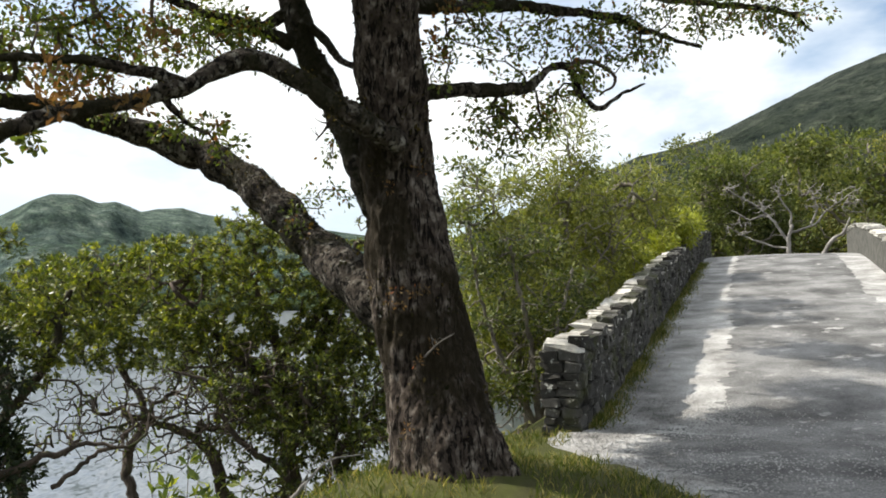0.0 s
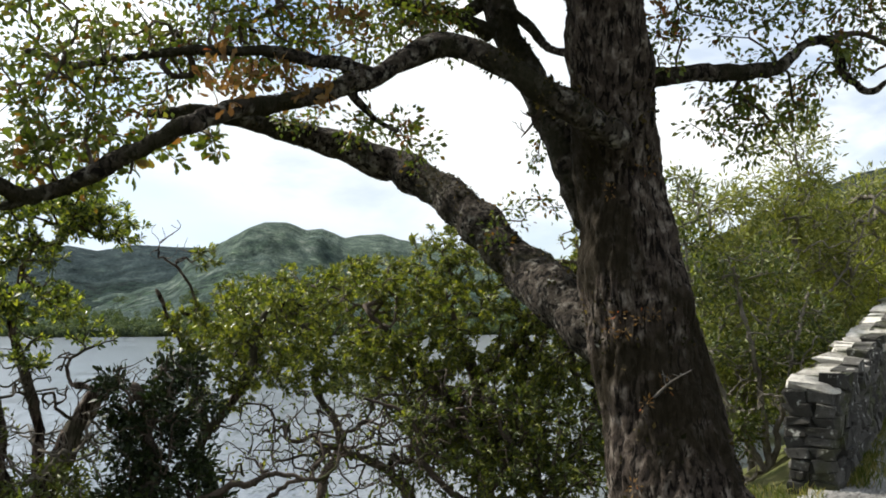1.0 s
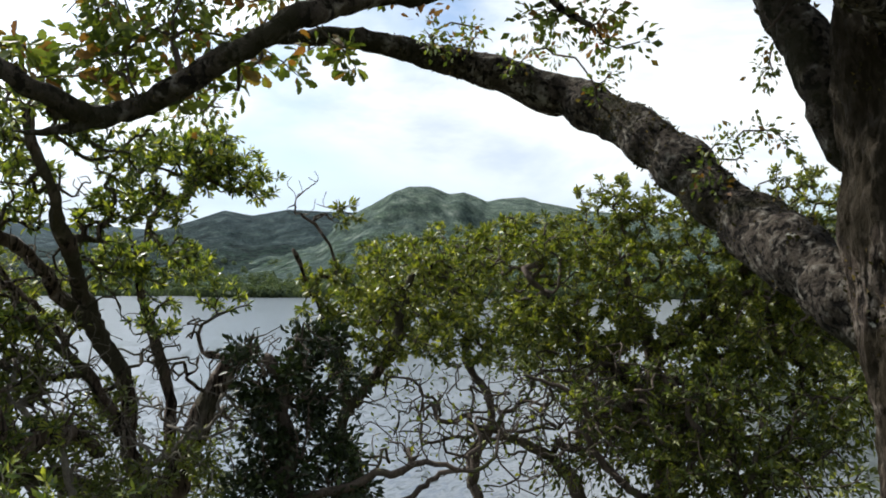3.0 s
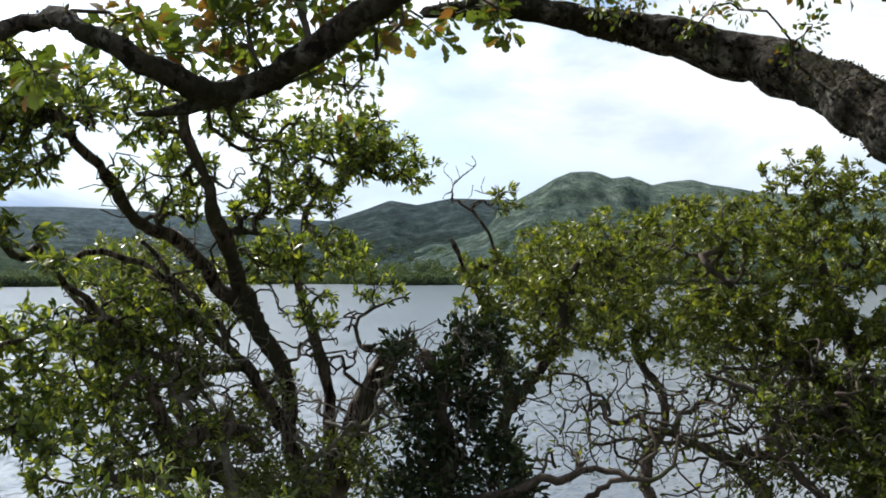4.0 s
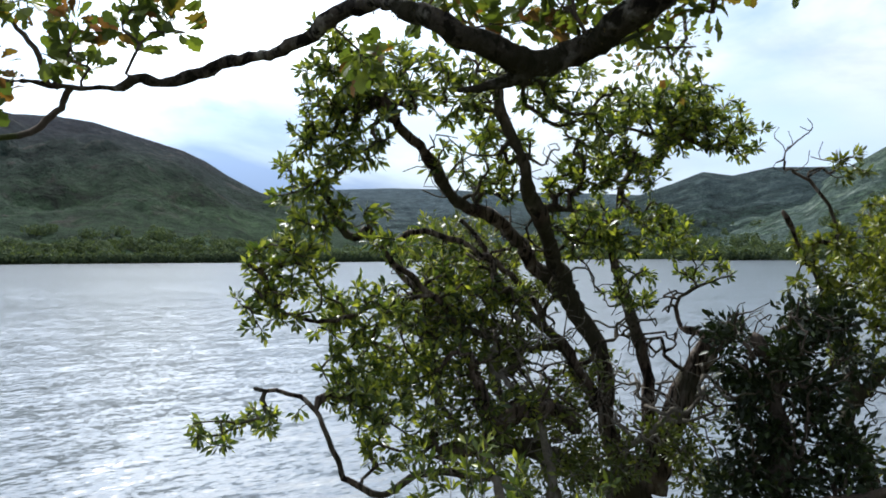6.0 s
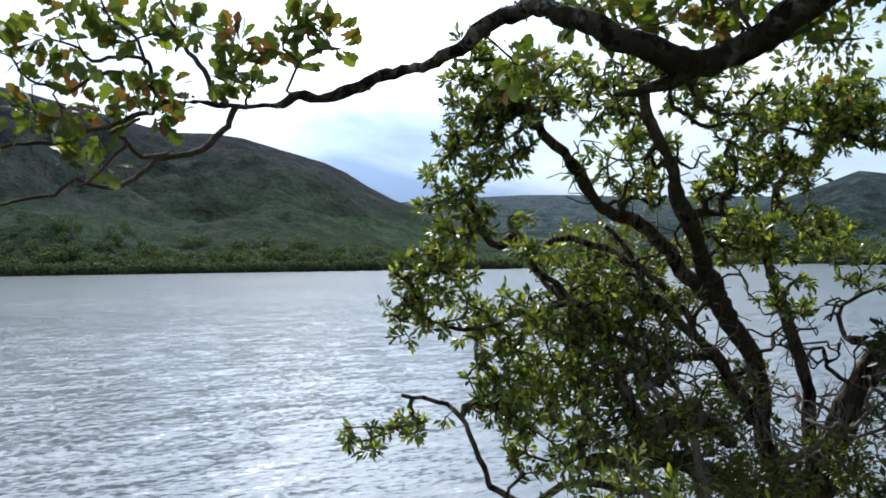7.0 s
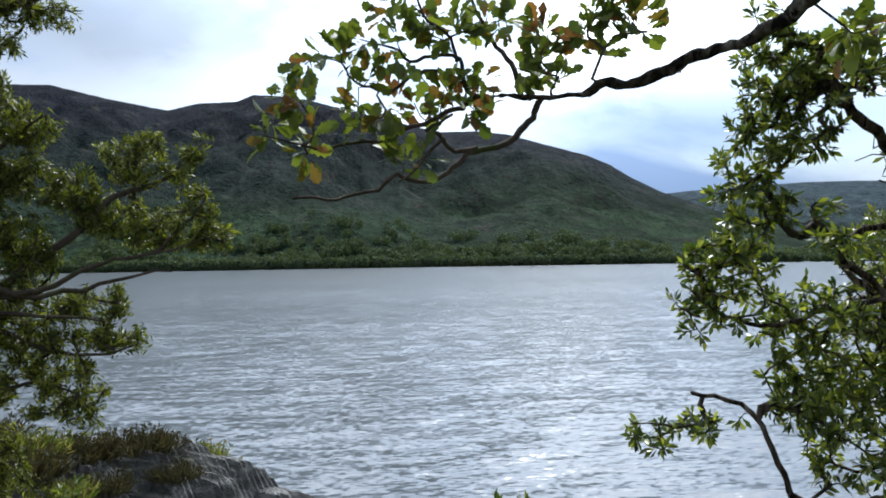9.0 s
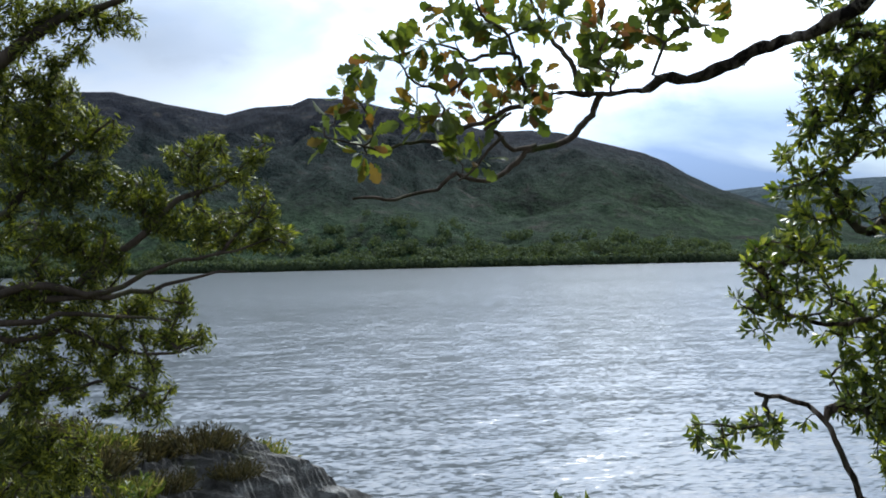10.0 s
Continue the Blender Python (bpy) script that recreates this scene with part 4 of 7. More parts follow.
def build_oak():
    root = thing("oak_tree", (0.02, 7.25, 0.0), "old leaning oak with furrowed mossy bark and rusting leaves", "tree")
    sk = Skeleton(11)
    rng = sk.rng
    trunk = sk.limb([(0.10, 7.25, -0.5, 0.62), (0.06, 7.24, 0.05, 0.53), (0.02, 7.25, 0.35, 0.455), (-0.07, 7.32, 0.8, 0.415), (-0.16, 7.39, 1.28, 0.40),
                     (-0.26, 7.39, 1.77, 0.385), (-0.31, 7.41, 2.26, 0.34), (-0.37, 7.40, 2.75, 0.305), (-0.38, 7.22, 3.20, 0.285),
                     (-0.40, 7.07, 3.65, 0.275), (-0.43, 7.02, 4.12, 0.27), (-0.46, 7.1, 4.8, 0.25), (-0.5, 7.2, 5.6, 0.19), (-0.5, 7.3, 6.6, 0.12)], 0.035)
    limbs = [
        ([(-0.30, 7.45, 1.40, 0.24), (-0.62, 7.70, 1.66, 0.23), (-0.93, 7.98, 1.90, 0.215), (-1.27, 8.41, 2.19, 0.20), (-1.79, 8.76, 2.70, 0.19), (-2.41, 9.16, 3.13, 0.178),
          (-2.93, 9.11, 3.35, 0.155), (-3.34, 8.93, 3.49, 0.13), (-3.66, 8.71, 3.58, 0.10), (-4.1, 8.3, 3.62, 0.07), (-4.5, 7.9, 3.55, 0.04)], 0.10),
        (with_radius([(-2.43, 5.97, 3.00), (-2.50, 5.69, 2.92), (-2.72, 5.30, 2.70), (-3.12, 5.16, 2.46), (-3.33, 5.12, 2.36), (-3.37, 4.94, 2.31), (-3.38, 4.75, 2.35), (-3.45, 4.62, 2.42),
                      (-3.56, 4.58, 2.48), (-3.79, 4.60, 2.55), (-3.91, 4.53, 2.51), (-4.01, 4.48, 2.46), (-4.13, 4.41, 2.41), (-4.21, 4.34, 2.40), (-4.33, 4.17, 2.33), (-4.42, 4.05, 2.32),
                      (-4.48, 3.97, 2.30), (-4.55, 3.78, 2.30), (-4.52, 3.63, 2.29)], 0.054, 0.009), 0.05),
        (with_radius([(-3.36, 4.98, 2.32), (-3.42, 4.86, 2.25), (-3.47, 4.73, 2.22)], 0.035, 0.008), 0.06),
        (with_radius([(-4.56, 3.86, 2.30), (-4.60, 3.83, 2.23), (-4.59, 3.76, 2.16), (-4.57, 3.68, 2.11), (-4.55, 3.60, 2.11), (-4.53, 3.54, 2.06), (-4.51, 3.47, 2.00), (-4.49, 3.38, 1.98), (-4.46, 3.29, 1.99), (-4.44, 3.23, 1.95), (-4.41, 3.15, 1.94), (-4.37, 3.08, 1.91), (-4.34, 3.00, 1.91), (-4.30, 2.94, 1.91)], 0.013, 0.005), 0.04),
        (with_radius([(-4.55, 3.60, 2.11), (-4.52, 3.52, 2.10), (-4.48, 3.45, 2.15), (-4.43, 3.40, 2.16), (-4.48, 3.50, 2.22)], 0.010, 0.005), 0.05),
        (with_radius([(-4.52, 3.66, 2.29), (-4.51, 3.56, 2.27), (-4.51, 3.47, 2.21), (-4.50, 3.36, 2.18), (-4.50, 3.25, 2.13), (-4.48, 3.13, 2.11), (-4.46, 3.04, 2.09), (-4.43, 2.98, 2.10)], 0.011, 0.004), 0.04),
        (with_radius([(-4.55, 3.78, 2.30), (-4.51, 3.74, 2.39), (-4.50, 3.69, 2.45), (-4.49, 3.63, 2.51), (-4.47, 3.59, 2.58), (-4.43, 3.56, 2.68)], 0.011, 0.005), 0.05),
        (with_radius([(-4.52, 3.63, 2.29), (-4.50, 3.56, 2.32), (-4.47, 3.52, 2.41), (-4.46, 3.43, 2.42), (-4.45, 3.35, 2.40), (-4.42, 3.31, 2.43), (-4.40, 3.24, 2.44)], 0.010, 0.004), 0.05),
        (with_radius([(-4.47, 3.52, 2.41), (-4.43, 3.49, 2.47), (-4.40, 3.44, 2.51), (-4.38, 3.38, 2.55), (-4.34, 3.34, 2.61)], 0.008, 0.004), 0.05),
        (with_radius([(-4.50, 3.56, 2.32), (-4.46, 3.45, 2.36), (-4.45, 3.35, 2.35), (-4.44, 3.29, 2.29), (-4.42, 3.19, 2.30), (-4.38, 3.13, 2.33)], 0.009, 0.004), 0.05),
        (with_radius([(-4.48, 3.47, 2.14), (-4.46, 3.41, 2.08), (-4.44, 3.35, 2.02), (-4.42, 3.30, 1.98)], 0.007, 0.004), 0.05),
        (with_radius([(-0.34, 6.95, 2.90), (-0.52, 6.66, 2.97), (-0.74, 6.49, 3.08), (-0.99, 6.41, 3.26), (-1.20, 6.42, 3.37), (-1.52, 6.42, 3.44), (-1.69, 6.31, 3.32), (-1.81, 6.20, 3.21), (-2.00, 6.10, 3.13), (-2.22, 6.02, 3.05), (-2.43, 5.97, 3.00)], 0.102, 0.054), 0.10),
        (with_radius([(-0.36, 7.60, 2.20), (-0.59, 7.71, 2.52), (-0.69, 7.69, 2.80), (-0.80, 7.79, 3.06), (-0.99, 7.89, 3.46), (-1.20, 7.88, 3.89), (-1.29, 7.91, 4.13), (-1.38, 7.90, 4.49), (-1.62, 7.95, 5.10)], 0.165, 0.10), 0.10),
        (with_radius([(-1.18, 7.84, 4.17), (-1.01, 7.78, 3.99), (-0.87, 7.65, 3.78), (-0.62, 7.30, 3.60)], 0.045, 0.028), 0.08),
        (with_radius([(-1.36, 7.95, 4.38), (-1.56, 7.83, 4.19), (-1.70, 7.62, 4.10), (-1.85, 7.39, 4.04), (-1.92, 7.20, 3.91)], 0.06, 0.02), 0.08),
        (with_radius([(-1.83, 6.20, 3.21), (-2.15, 6.05, 3.30), (-2.60, 5.85, 3.33), (-3.00, 5.65, 3.28), (-3.40, 5.40, 3.15)], 0.05, 0.022), 0.08),
        (with_radius([(-2.00, 6.10, 3.13), (-1.94, 6.16, 3.04), (-1.84, 6.25, 2.95), (-1.74, 6.35, 2.88)], 0.035, 0.012), 0.06),
        (with_radius([(-1.35, 7.79, 3.99), (-1.61, 7.50, 4.05), (-1.90, 7.21, 4.06), (-2.31, 6.83, 4.12), (-2.69, 6.50, 3.98)], 0.07, 0.02), 0.08),
        (with_radius([(-0.30, 7.29, 3.34), (-0.10, 7.24, 3.37), (0.26, 7.37, 3.42), (0.78, 7.63, 3.50), (1.06, 7.75, 3.71), (1.22, 7.83, 3.70), (1.34, 7.97, 3.49), (1.54, 8.06, 3.40), (1.74, 8.09, 3.54), (1.97, 8.12, 3.63)], 0.075, 0.012), 0.07),
        (with_radius([(1.17, 7.83, 3.75), (1.44, 7.88, 3.79), (1.65, 7.88, 3.62), (1.50, 7.94, 3.48)], 0.03, 0.008), 0.06),
        (with_radius([(-0.35, 7.18, 4.07), (-0.06, 7.17, 4.11), (0.65, 7.72, 4.28), (1.48, 8.03, 4.29), (2.00, 8.17, 4.19), (2.31, 8.33, 4.12), (2.60, 8.37, 4.05)], 0.08, 0.012), 0.07),
        (with_radius([(-0.40, 7.18, 4.36), (0.04, 7.06, 4.41), (1.19, 7.79, 4.51), (2.34, 8.20, 4.47), (3.38, 8.32, 4.38), (3.75, 8.44, 4.21)], 0.08, 0.012), 0.08),
        (with_radius([(-0.45, 7.2, 4.6), (-0.2, 6.4, 5.3), (0.4, 5.2, 5.7), (1.0, 3.8, 5.8)], 0.12, 0.03), 0.15),
        (with_radius([(-0.48, 7.2, 5.2), (0.8, 6.6, 5.9), (2.4, 5.9, 6.3), (4.2, 5.4, 6.4)], 0.12, 0.03), 0.15),
        (with_radius([(-0.48, 7.2, 5.0), (-0.2, 8.4, 6.2), (0.3, 9.9, 7.0), (0.9, 11.6, 7.3)], 0.13, 0.03), 0.15),
        (with_radius([(-0.5, 7.3, 5.6), (-1.2, 8.6, 6.6), (-1.6, 10.4, 7.4), (-1.6, 12.2, 7.8)], 0.12, 0.03), 0.15),
        (with_radius([(-1.3, 9.8, 7.2), (-1.4, 12.6, 8.4), (-1.0, 15.0, 8.9), (-0.4, 16.8, 9.2)], 0.09, 0.03), 0.15),
        (with_radius([(0.5, 10.4, 7.05), (1.2, 12.6, 8.0), (1.8, 14.4, 8.6)], 0.07, 0.03), 0.15),
        (with_radius([(-1.5, 7.9, 4.6), (-2.6, 6.6, 5.2), (-3.6, 5.2, 5.3)], 0.09, 0.03), 0.15),
    ]
    lines = [sk.limb(p, s * 0.5, 0.006) for p, s in limbs]
    for l in lines:
        knob = np.array([noise.noise(Vector(q[:3]) * 3.4) + 0.6 * noise.noise(Vector(q[:3]) * 9.0) for q in l])
        l[:, 3] *= 1 + 0.20 * knob
        bend = np.array([[noise.noise(Vector(q[:3]) * 2.6 + Vector((k * 7.0, 0, 0))) for k in range(3)] for q in l])
        l[:, :3] += bend * np.minimum(l[:, 3:4] * 0.55, 0.04) * np.sin(np.linspace(0, np.pi, len(l)))[:, None]
    targets = np.vstack([
        blobs(rng, [(-3.55, 5.36, 3.07, 0.40, 0.33), (-3.28, 5.74, 3.27, 0.42, 0.30), (-2.92, 6.13, 3.44, 0.43, 0.28), (-2.53, 6.35, 3.36, 0.35, 0.22), (-3.28, 5.17, 2.68, 0.34, 0.17), (-3.46, 5.10, 3.25, 0.43, 0.25), (-3.14, 6.15, 3.69, 0.49, 0.20), (-2.43, 6.71, 3.75, 0.42, 0.21), (-1.99, 7.20, 4.02, 0.45, 0.18), (-2.64, 6.40, 3.70, 0.37, 0.24), (-2.00, 6.96, 3.76, 0.38, 0.21), (-1.60, 7.45, 3.89, 0.27, 0.23), (-1.74, 7.28, 3.98, 0.31, 0.18)], 66.0, 0.2),
        blobs(rng, [(-1.80, 6.42, 2.90, 0.24, 0.12), (-1.95, 6.30, 2.98, 0.20, 0.11), (-1.62, 6.50, 2.90, 0.18, 0.11), (-4.33, 6.65, 2.89, 0.20, 0.14), (-4.27, 6.76, 2.73, 0.16, 0.11), (-4.41, 6.63, 2.76, 0.15, 0.13), (-1.22, 8.52, 2.65, 0.21, 0.12), (-1.01, 8.54, 2.6, 0.15, 0.14), (-1.02, 7.93, 3.05, 0.14, 0.12), (-2.68, 8.49, 3.42, 0.26, 0.13), (-2.15, 8.50, 3.12, 0.20, 0.12), (-3.22, 8.47, 3.57, 0.32, 0.14), (-1.37, 8.14, 2.46, 0.14, 0.14)], 40.0, 0.2),
        blobs(rng, [(0.22, 7.25, 3.88, 0.35, 0.30), (0.64, 7.65, 3.85, 0.37, 0.32), (0.37, 7.72, 3.22, 0.29, 0.23), (0.97, 7.94, 3.39, 0.32, 0.27), (1.20, 7.94, 4.08, 0.39, 0.28), (1.75, 8.04, 4.10, 0.45, 0.28), (1.51, 7.99, 3.71, 0.28, 0.22), (2.33, 8.16, 4.29, 0.53, 0.23), (3.06, 8.21, 4.41, 0.54, 0.24), (3.53, 8.30, 4.26, 0.31, 0.22), (0.48, 7.86, 3.01, 0.21, 0.21), (0.07, 7.15, 3.51, 0.15, 0.39), (0.80, 7.92, 3.12, 0.24, 0.21), (1.19, 7.97, 3.60, 0.33, 0.22), (2.06, 8.22, 3.98, 0.29, 0.17), (0.64, 7.79, 3.31, 0.26, 0.21)], 46.0, 0.2),
    ])
    seen = len(targets)
    over = blobs(rng, [(0.6, 4.8, 6.0, 1.5, 0.7), (2.4, 5.8, 6.5, 1.5, 0.7), (-0.4, 7.2, 6.9, 1.9, 1.0), (-3.6, 5.6, 5.9, 1.2, 0.5), (-1.7, 5.3, 5.9, 1.2, 0.5),
                       (-2.0, 7.6, 6.0, 1.2, 0.5), (-0.3, 8.6, 6.3, 1.2, 0.5), (-3.2, 10.0, 6.8, 1.2, 0.5), (-1.4, 10.0, 6.6, 1.2, 0.5),
                       (0.3, 10.0, 6.9, 1.2, 0.5), (-2.7, 12.2, 7.6, 1.2, 0.5), (-0.9, 12.3, 7.7, 1.2, 0.5), (0.9, 11.8, 7.5, 1.2, 0.5), (-1.7, 8.9, 5.75, 0.9, 0.35)], 21.0, 0.2)
    over = np.vstack([over, blobs(rng, [(-3.9, 6.2, 6.1, 1.1, 0.4), (-2.4, 6.6, 6.1, 1.0, 0.4), (-2.6, 8.6, 6.2, 1.0, 0.4), (-3.4, 10.6, 6.9, 1.1, 0.4), (-2.0, 10.4, 6.8, 1.0, 0.4)], 34.0, 0.2)])
    over = np.vstack([over, blobs(rng, [(-1.8, 16.9, 9.0, 0.9, 0.3), (-0.7, 15.6, 8.4, 0.8, 0.3), (-1.7, 14.0, 7.7, 0.7, 0.3), (-1.1, 12.9, 7.3, 0.8, 0.3),
                                        (-3.4, 12.2, 7.1, 0.7, 0.3), (-2.3, 11.0, 6.5, 0.8, 0.3), (-1.8, 9.2, 5.8, 0.8, 0.25), (-3.4, 9.1, 5.9, 0.8, 0.25)], 62.0, 0.2)])
    targets = np.vstack([targets, over])
    tips, ways = sk.grow(targets, 0.12, 0.045, 0.05, 0.0038, 0.44, 3.2)
    high = (tips[:, 2] > 5.25) & (tips[:, 2] - 1.6 > 0.47 * np.hypot(tips[:, 0] + 0.4, tips[:, 1] - 1.0))
    near_targets = np.vstack([
        blobs(rng, LOW_SPRAY, 120.0, 0.1),
        blobs(rng, HIGH_SPRAY, 120.0, 0.1),
        blobs(rng, [(-3.76, 5.05, 2.57, 0.19, 0.08), (-3.59, 5.37, 2.58, 0.17, 0.09)], 120.0, 0.1),
        blobs(rng, [(-3.78, 4.60, 2.38, 0.17, 0.06), (-3.64, 4.90, 2.55, 0.17, 0.11), (-3.42, 5.14, 2.61, 0.19, 0.11), (-3.30, 5.41, 2.57, 0.13, 0.13), (-3.22, 5.59, 2.64, 0.14, 0.11), (-3.20, 5.94, 2.77, 0.17, 0.12), (-3.14, 6.42, 2.91, 0.19, 0.11)], 110.0, 0.1),
    ])
    near_sk = Skeleton(12)
    for p, s in limbs[1:11]:
        near_sk.limb(p, s)
    n_tips, n_ways = near_sk.grow(near_targets, 0.06, 0.02, 0.03, 0.0022, 0.4, 0.9)
    heap = Heap()
    tube(heap, trunk[:, :3], trunk[:, 3], 110, 0.0, rng, 0.02, 0.026, 0.35)
    trunk_ob = keep_place(put("trunk", heap.mesh("trunk"), OAK_BARK, root, "deeply furrowed dark bark with moss"))
    limb_obs = []
    for l in lines:
        heap = Heap()
        big = l[0, 3] > 0.05
        tube(heap, l[:, :3], l[:, 3], 36 if l[0, 3] > 0.15 else 16 if big else 8, 0.0 if big else 0.05, rng, 0.02 if big else 0, (0.013 if l[0, 3] > 0.1 else 0.007) if big else 0)
        limb_obs.append(put("limb", heap.mesh("limb"), LIMB_BARK if l[0, 3] > 0.03 else DARK_BARK, root))
        keep_place(limb_obs[-1])
    keep_place(put("branchwork", sk.twigs().mesh("branchwork"), DARK_BARK, root))
    put("branchwork", near_sk.twigs(5).mesh("branchwork"), DARK_BARK, limb_obs[1])
    heap = Heap()
    low = ~high & (rng.uniform(0, 1, len(tips)) < 0.82)
    tuft_leaves(heap, rng, tips[low], ways[low], 26, 0.12, 0.054, small_form(0.3), 0.45, 0.6, 0.2)
    tuft_leaves(heap, rng, tips[high], ways[high], 26, 0.26, 0.18, LEAF_PLATE, 0.6, 0.5)
    keep_place(put("crown", heap.mesh("crown"), OAK_LEAF, root, "green oak leaves turning rusty"))
    heap = Heap()
    tuft_leaves(heap, rng, n_tips, n_ways, 9, 0.045, 0.076, leaf_form(OAK_SHAPE), 0.4, 0.9, 0.05)
    put("leaf_spray", heap.mesh("leaf_spray"), OAK_LEAF, limb_obs[1], "large lobed oak leaves lit from behind")
    heap = Heap()
    for l, n_moss in ((trunk, 9000), (lines[0], 4200), (lines[1], 1500), (lines[11], 1500), (lines[12], 900)):
        k = rng.integers(1, len(l) - 1, n_moss)
        k = k[np.array([noise.noise(Vector(l[i, :3]) * 1.7) > -0.05 for i in k])]
        way = rng.standard_normal((len(k), 3)) + np.array([0, 0, 0.5])
        tan = l[k + 1, :3] - l[k - 1, :3]
        tan /= np.linalg.norm(tan, axis=1)[:, None]
        way -= tan * (way * tan).sum(1)[:, None]
        way /= np.linalg.norm(way, axis=1)[:, None]
        p = l[k, :3] + tan * rng.uniform(-0.04, 0.04, (len(k), 1)) + way * l[k, 3][:, None] * 0.97
        tall = np.where(rng.uniform(0, 1, len(k)) < 0.08, 0.05, 0.024) * np.clip(l[k, 3] / 0.07, 0.25, 1)
        lay_leaves(heap, rng, p, way * 0.7 + tan * 0.3 + rng.standard_normal((len(k), 3)) * 0.5, tall * rng.uniform(0.5, 1.2, len(k)), small_form(0.3), 0.2)
    put("moss", heap.mesh("moss"), MOSS, trunk_ob, "dark moss and small ferns on the bark")
    rust = Heap()
    spots = np.array([(-4.50, 3.85, 2.54), (-4.53, 3.30, 2.27), (-4.49, 3.56, 2.25)] + [(-3.41, 5.05, 2.47), (-3.32, 5.40, 2.57)] + [(-2.71, 6.29, 3.28), (-2.39, 6.60, 3.46), (-2.95, 5.35, 2.83), (-2.34, 6.80, 3.90)] + [(-0.02, 6.99, 3.71), (-1.88, 5.92, 3.51), (-0.02, 6.91, 3.78), (-2.23, 5.18, 2.96)] + [(-2.60, 6.70, 3.22), (-2.75, 6.66, 3.14), (-3.08, 6.05, 3.42)])
    clumps = blobs(rng, [(-2.32, 5.23, 3.05, 0.27, 0.12), (-2.12, 5.44, 2.99, 0.24, 0.11), (-1.90, 5.64, 2.96, 0.16, 0.09), (-1.81, 5.66, 3.38, 0.11, 0.16), (-2.39, 5.03, 2.81, 0.19, 0.07), (-1.88, 7.21, 3.11, 0.15, 0.11), (-0.05, 7.05, 3.68, 0.12, 0.16), (0.12, 7.00, 4.00, 0.12, 0.12)] + [(-2.39, 6.60, 3.46, 0.20, 0.08), (-2.69, 6.52, 3.30, 0.20, 0.09)], 34.0, 0.1)
    spots = np.vstack([spots, clumps])
    tuft_leaves(rust, rng, spots, np.tile([0, 0, 1.0], (len(spots), 1)), 12, 0.07, 0.062, leaf_form(OAK_SMALL), 0.2, 0.5)
    sprig = np.array([(-0.43, 6.96, 1.62), (-0.33, 6.92, 1.58), (-0.22, 6.93, 1.66), (-0.14, 6.95, 1.70), (-0.38, 6.97, 1.70), (-0.21, 6.93, 1.12), (-0.09, 6.94, 1.23), (-0.41, 6.94, 2.54), (-0.16, 6.92, 2.67), (-0.30, 6.82, 0.60)])
    tuft_leaves(rust, rng, sprig, np.tile([0.2, -0.6, 0.4], (len(sprig), 1)), 14, 0.06, 0.038, small_form(0.16), 0.2, 0.4)
    keep_place(put("rusty_leaves", rust.mesh("rusty_leaves"), RUST_LEAF, root, "clusters of orange-brown dead leaves"))


build_oak()

# ---- the arbutus and the shrubs of the bank ----


def build_tree(name, place, label, seed, limbs, regions, density, bark, leaf, form, leaves, size, spread=0.12, whorl=False, tip=0.004,
               shell=0.3, flat=0.5, step=0.14, wiggle=0.05, category="tree", reach=None, bare=(), out=0.8, limb_wiggle=0.02, power=0.42):
    root = thing(name, place, label, category)
    sk = Skeleton(seed)
    lines = [sk.limb(p, 0.07, limb_wiggle) for p in limbs]
    targets = blobs(sk.rng, regions, density, shell)
    if len(bare):
        bare_t = blobs(sk.rng, bare, density, 0.1)
        targets = np.vstack([targets, bare_t])
    tips, ways = sk.grow(targets, step, wiggle, 0.05, tip, power, reach)
    for i, l in enumerate(lines):
        heap = Heap()
        thick = l[0, 3] > 0.055
        tube(heap, l[:, :3], l[:, 3], 20 if thick else 8, 0.0 if thick else 0.06, sk.rng, 0.03, 0.018 if thick else 0.0)
        keep_place(put("trunk" if i == 0 else "limb", heap.mesh("limb"), bark, root))
    keep_place(put("branchwork", sk.twigs().mesh("branchwork"), bark, root))
    if len(bare):
        far = np.array([min(np.linalg.norm((q - np.array(b[:3])) / np.array([b[3], b[3], b[4]])) for b in regions) for q in tips])
        tips, ways = tips[far < 1.02], ways[far < 1.02]
    heap = Heap()
    tuft_leaves(heap, sk.rng, tips, ways, leaves, spread, size, small_form(form) if isinstance(form, float) else leaf_form(form), flat, out, 0.0, whorl)
    keep_place(put("crown", heap.mesh("crown"), leaf, root))
    return root


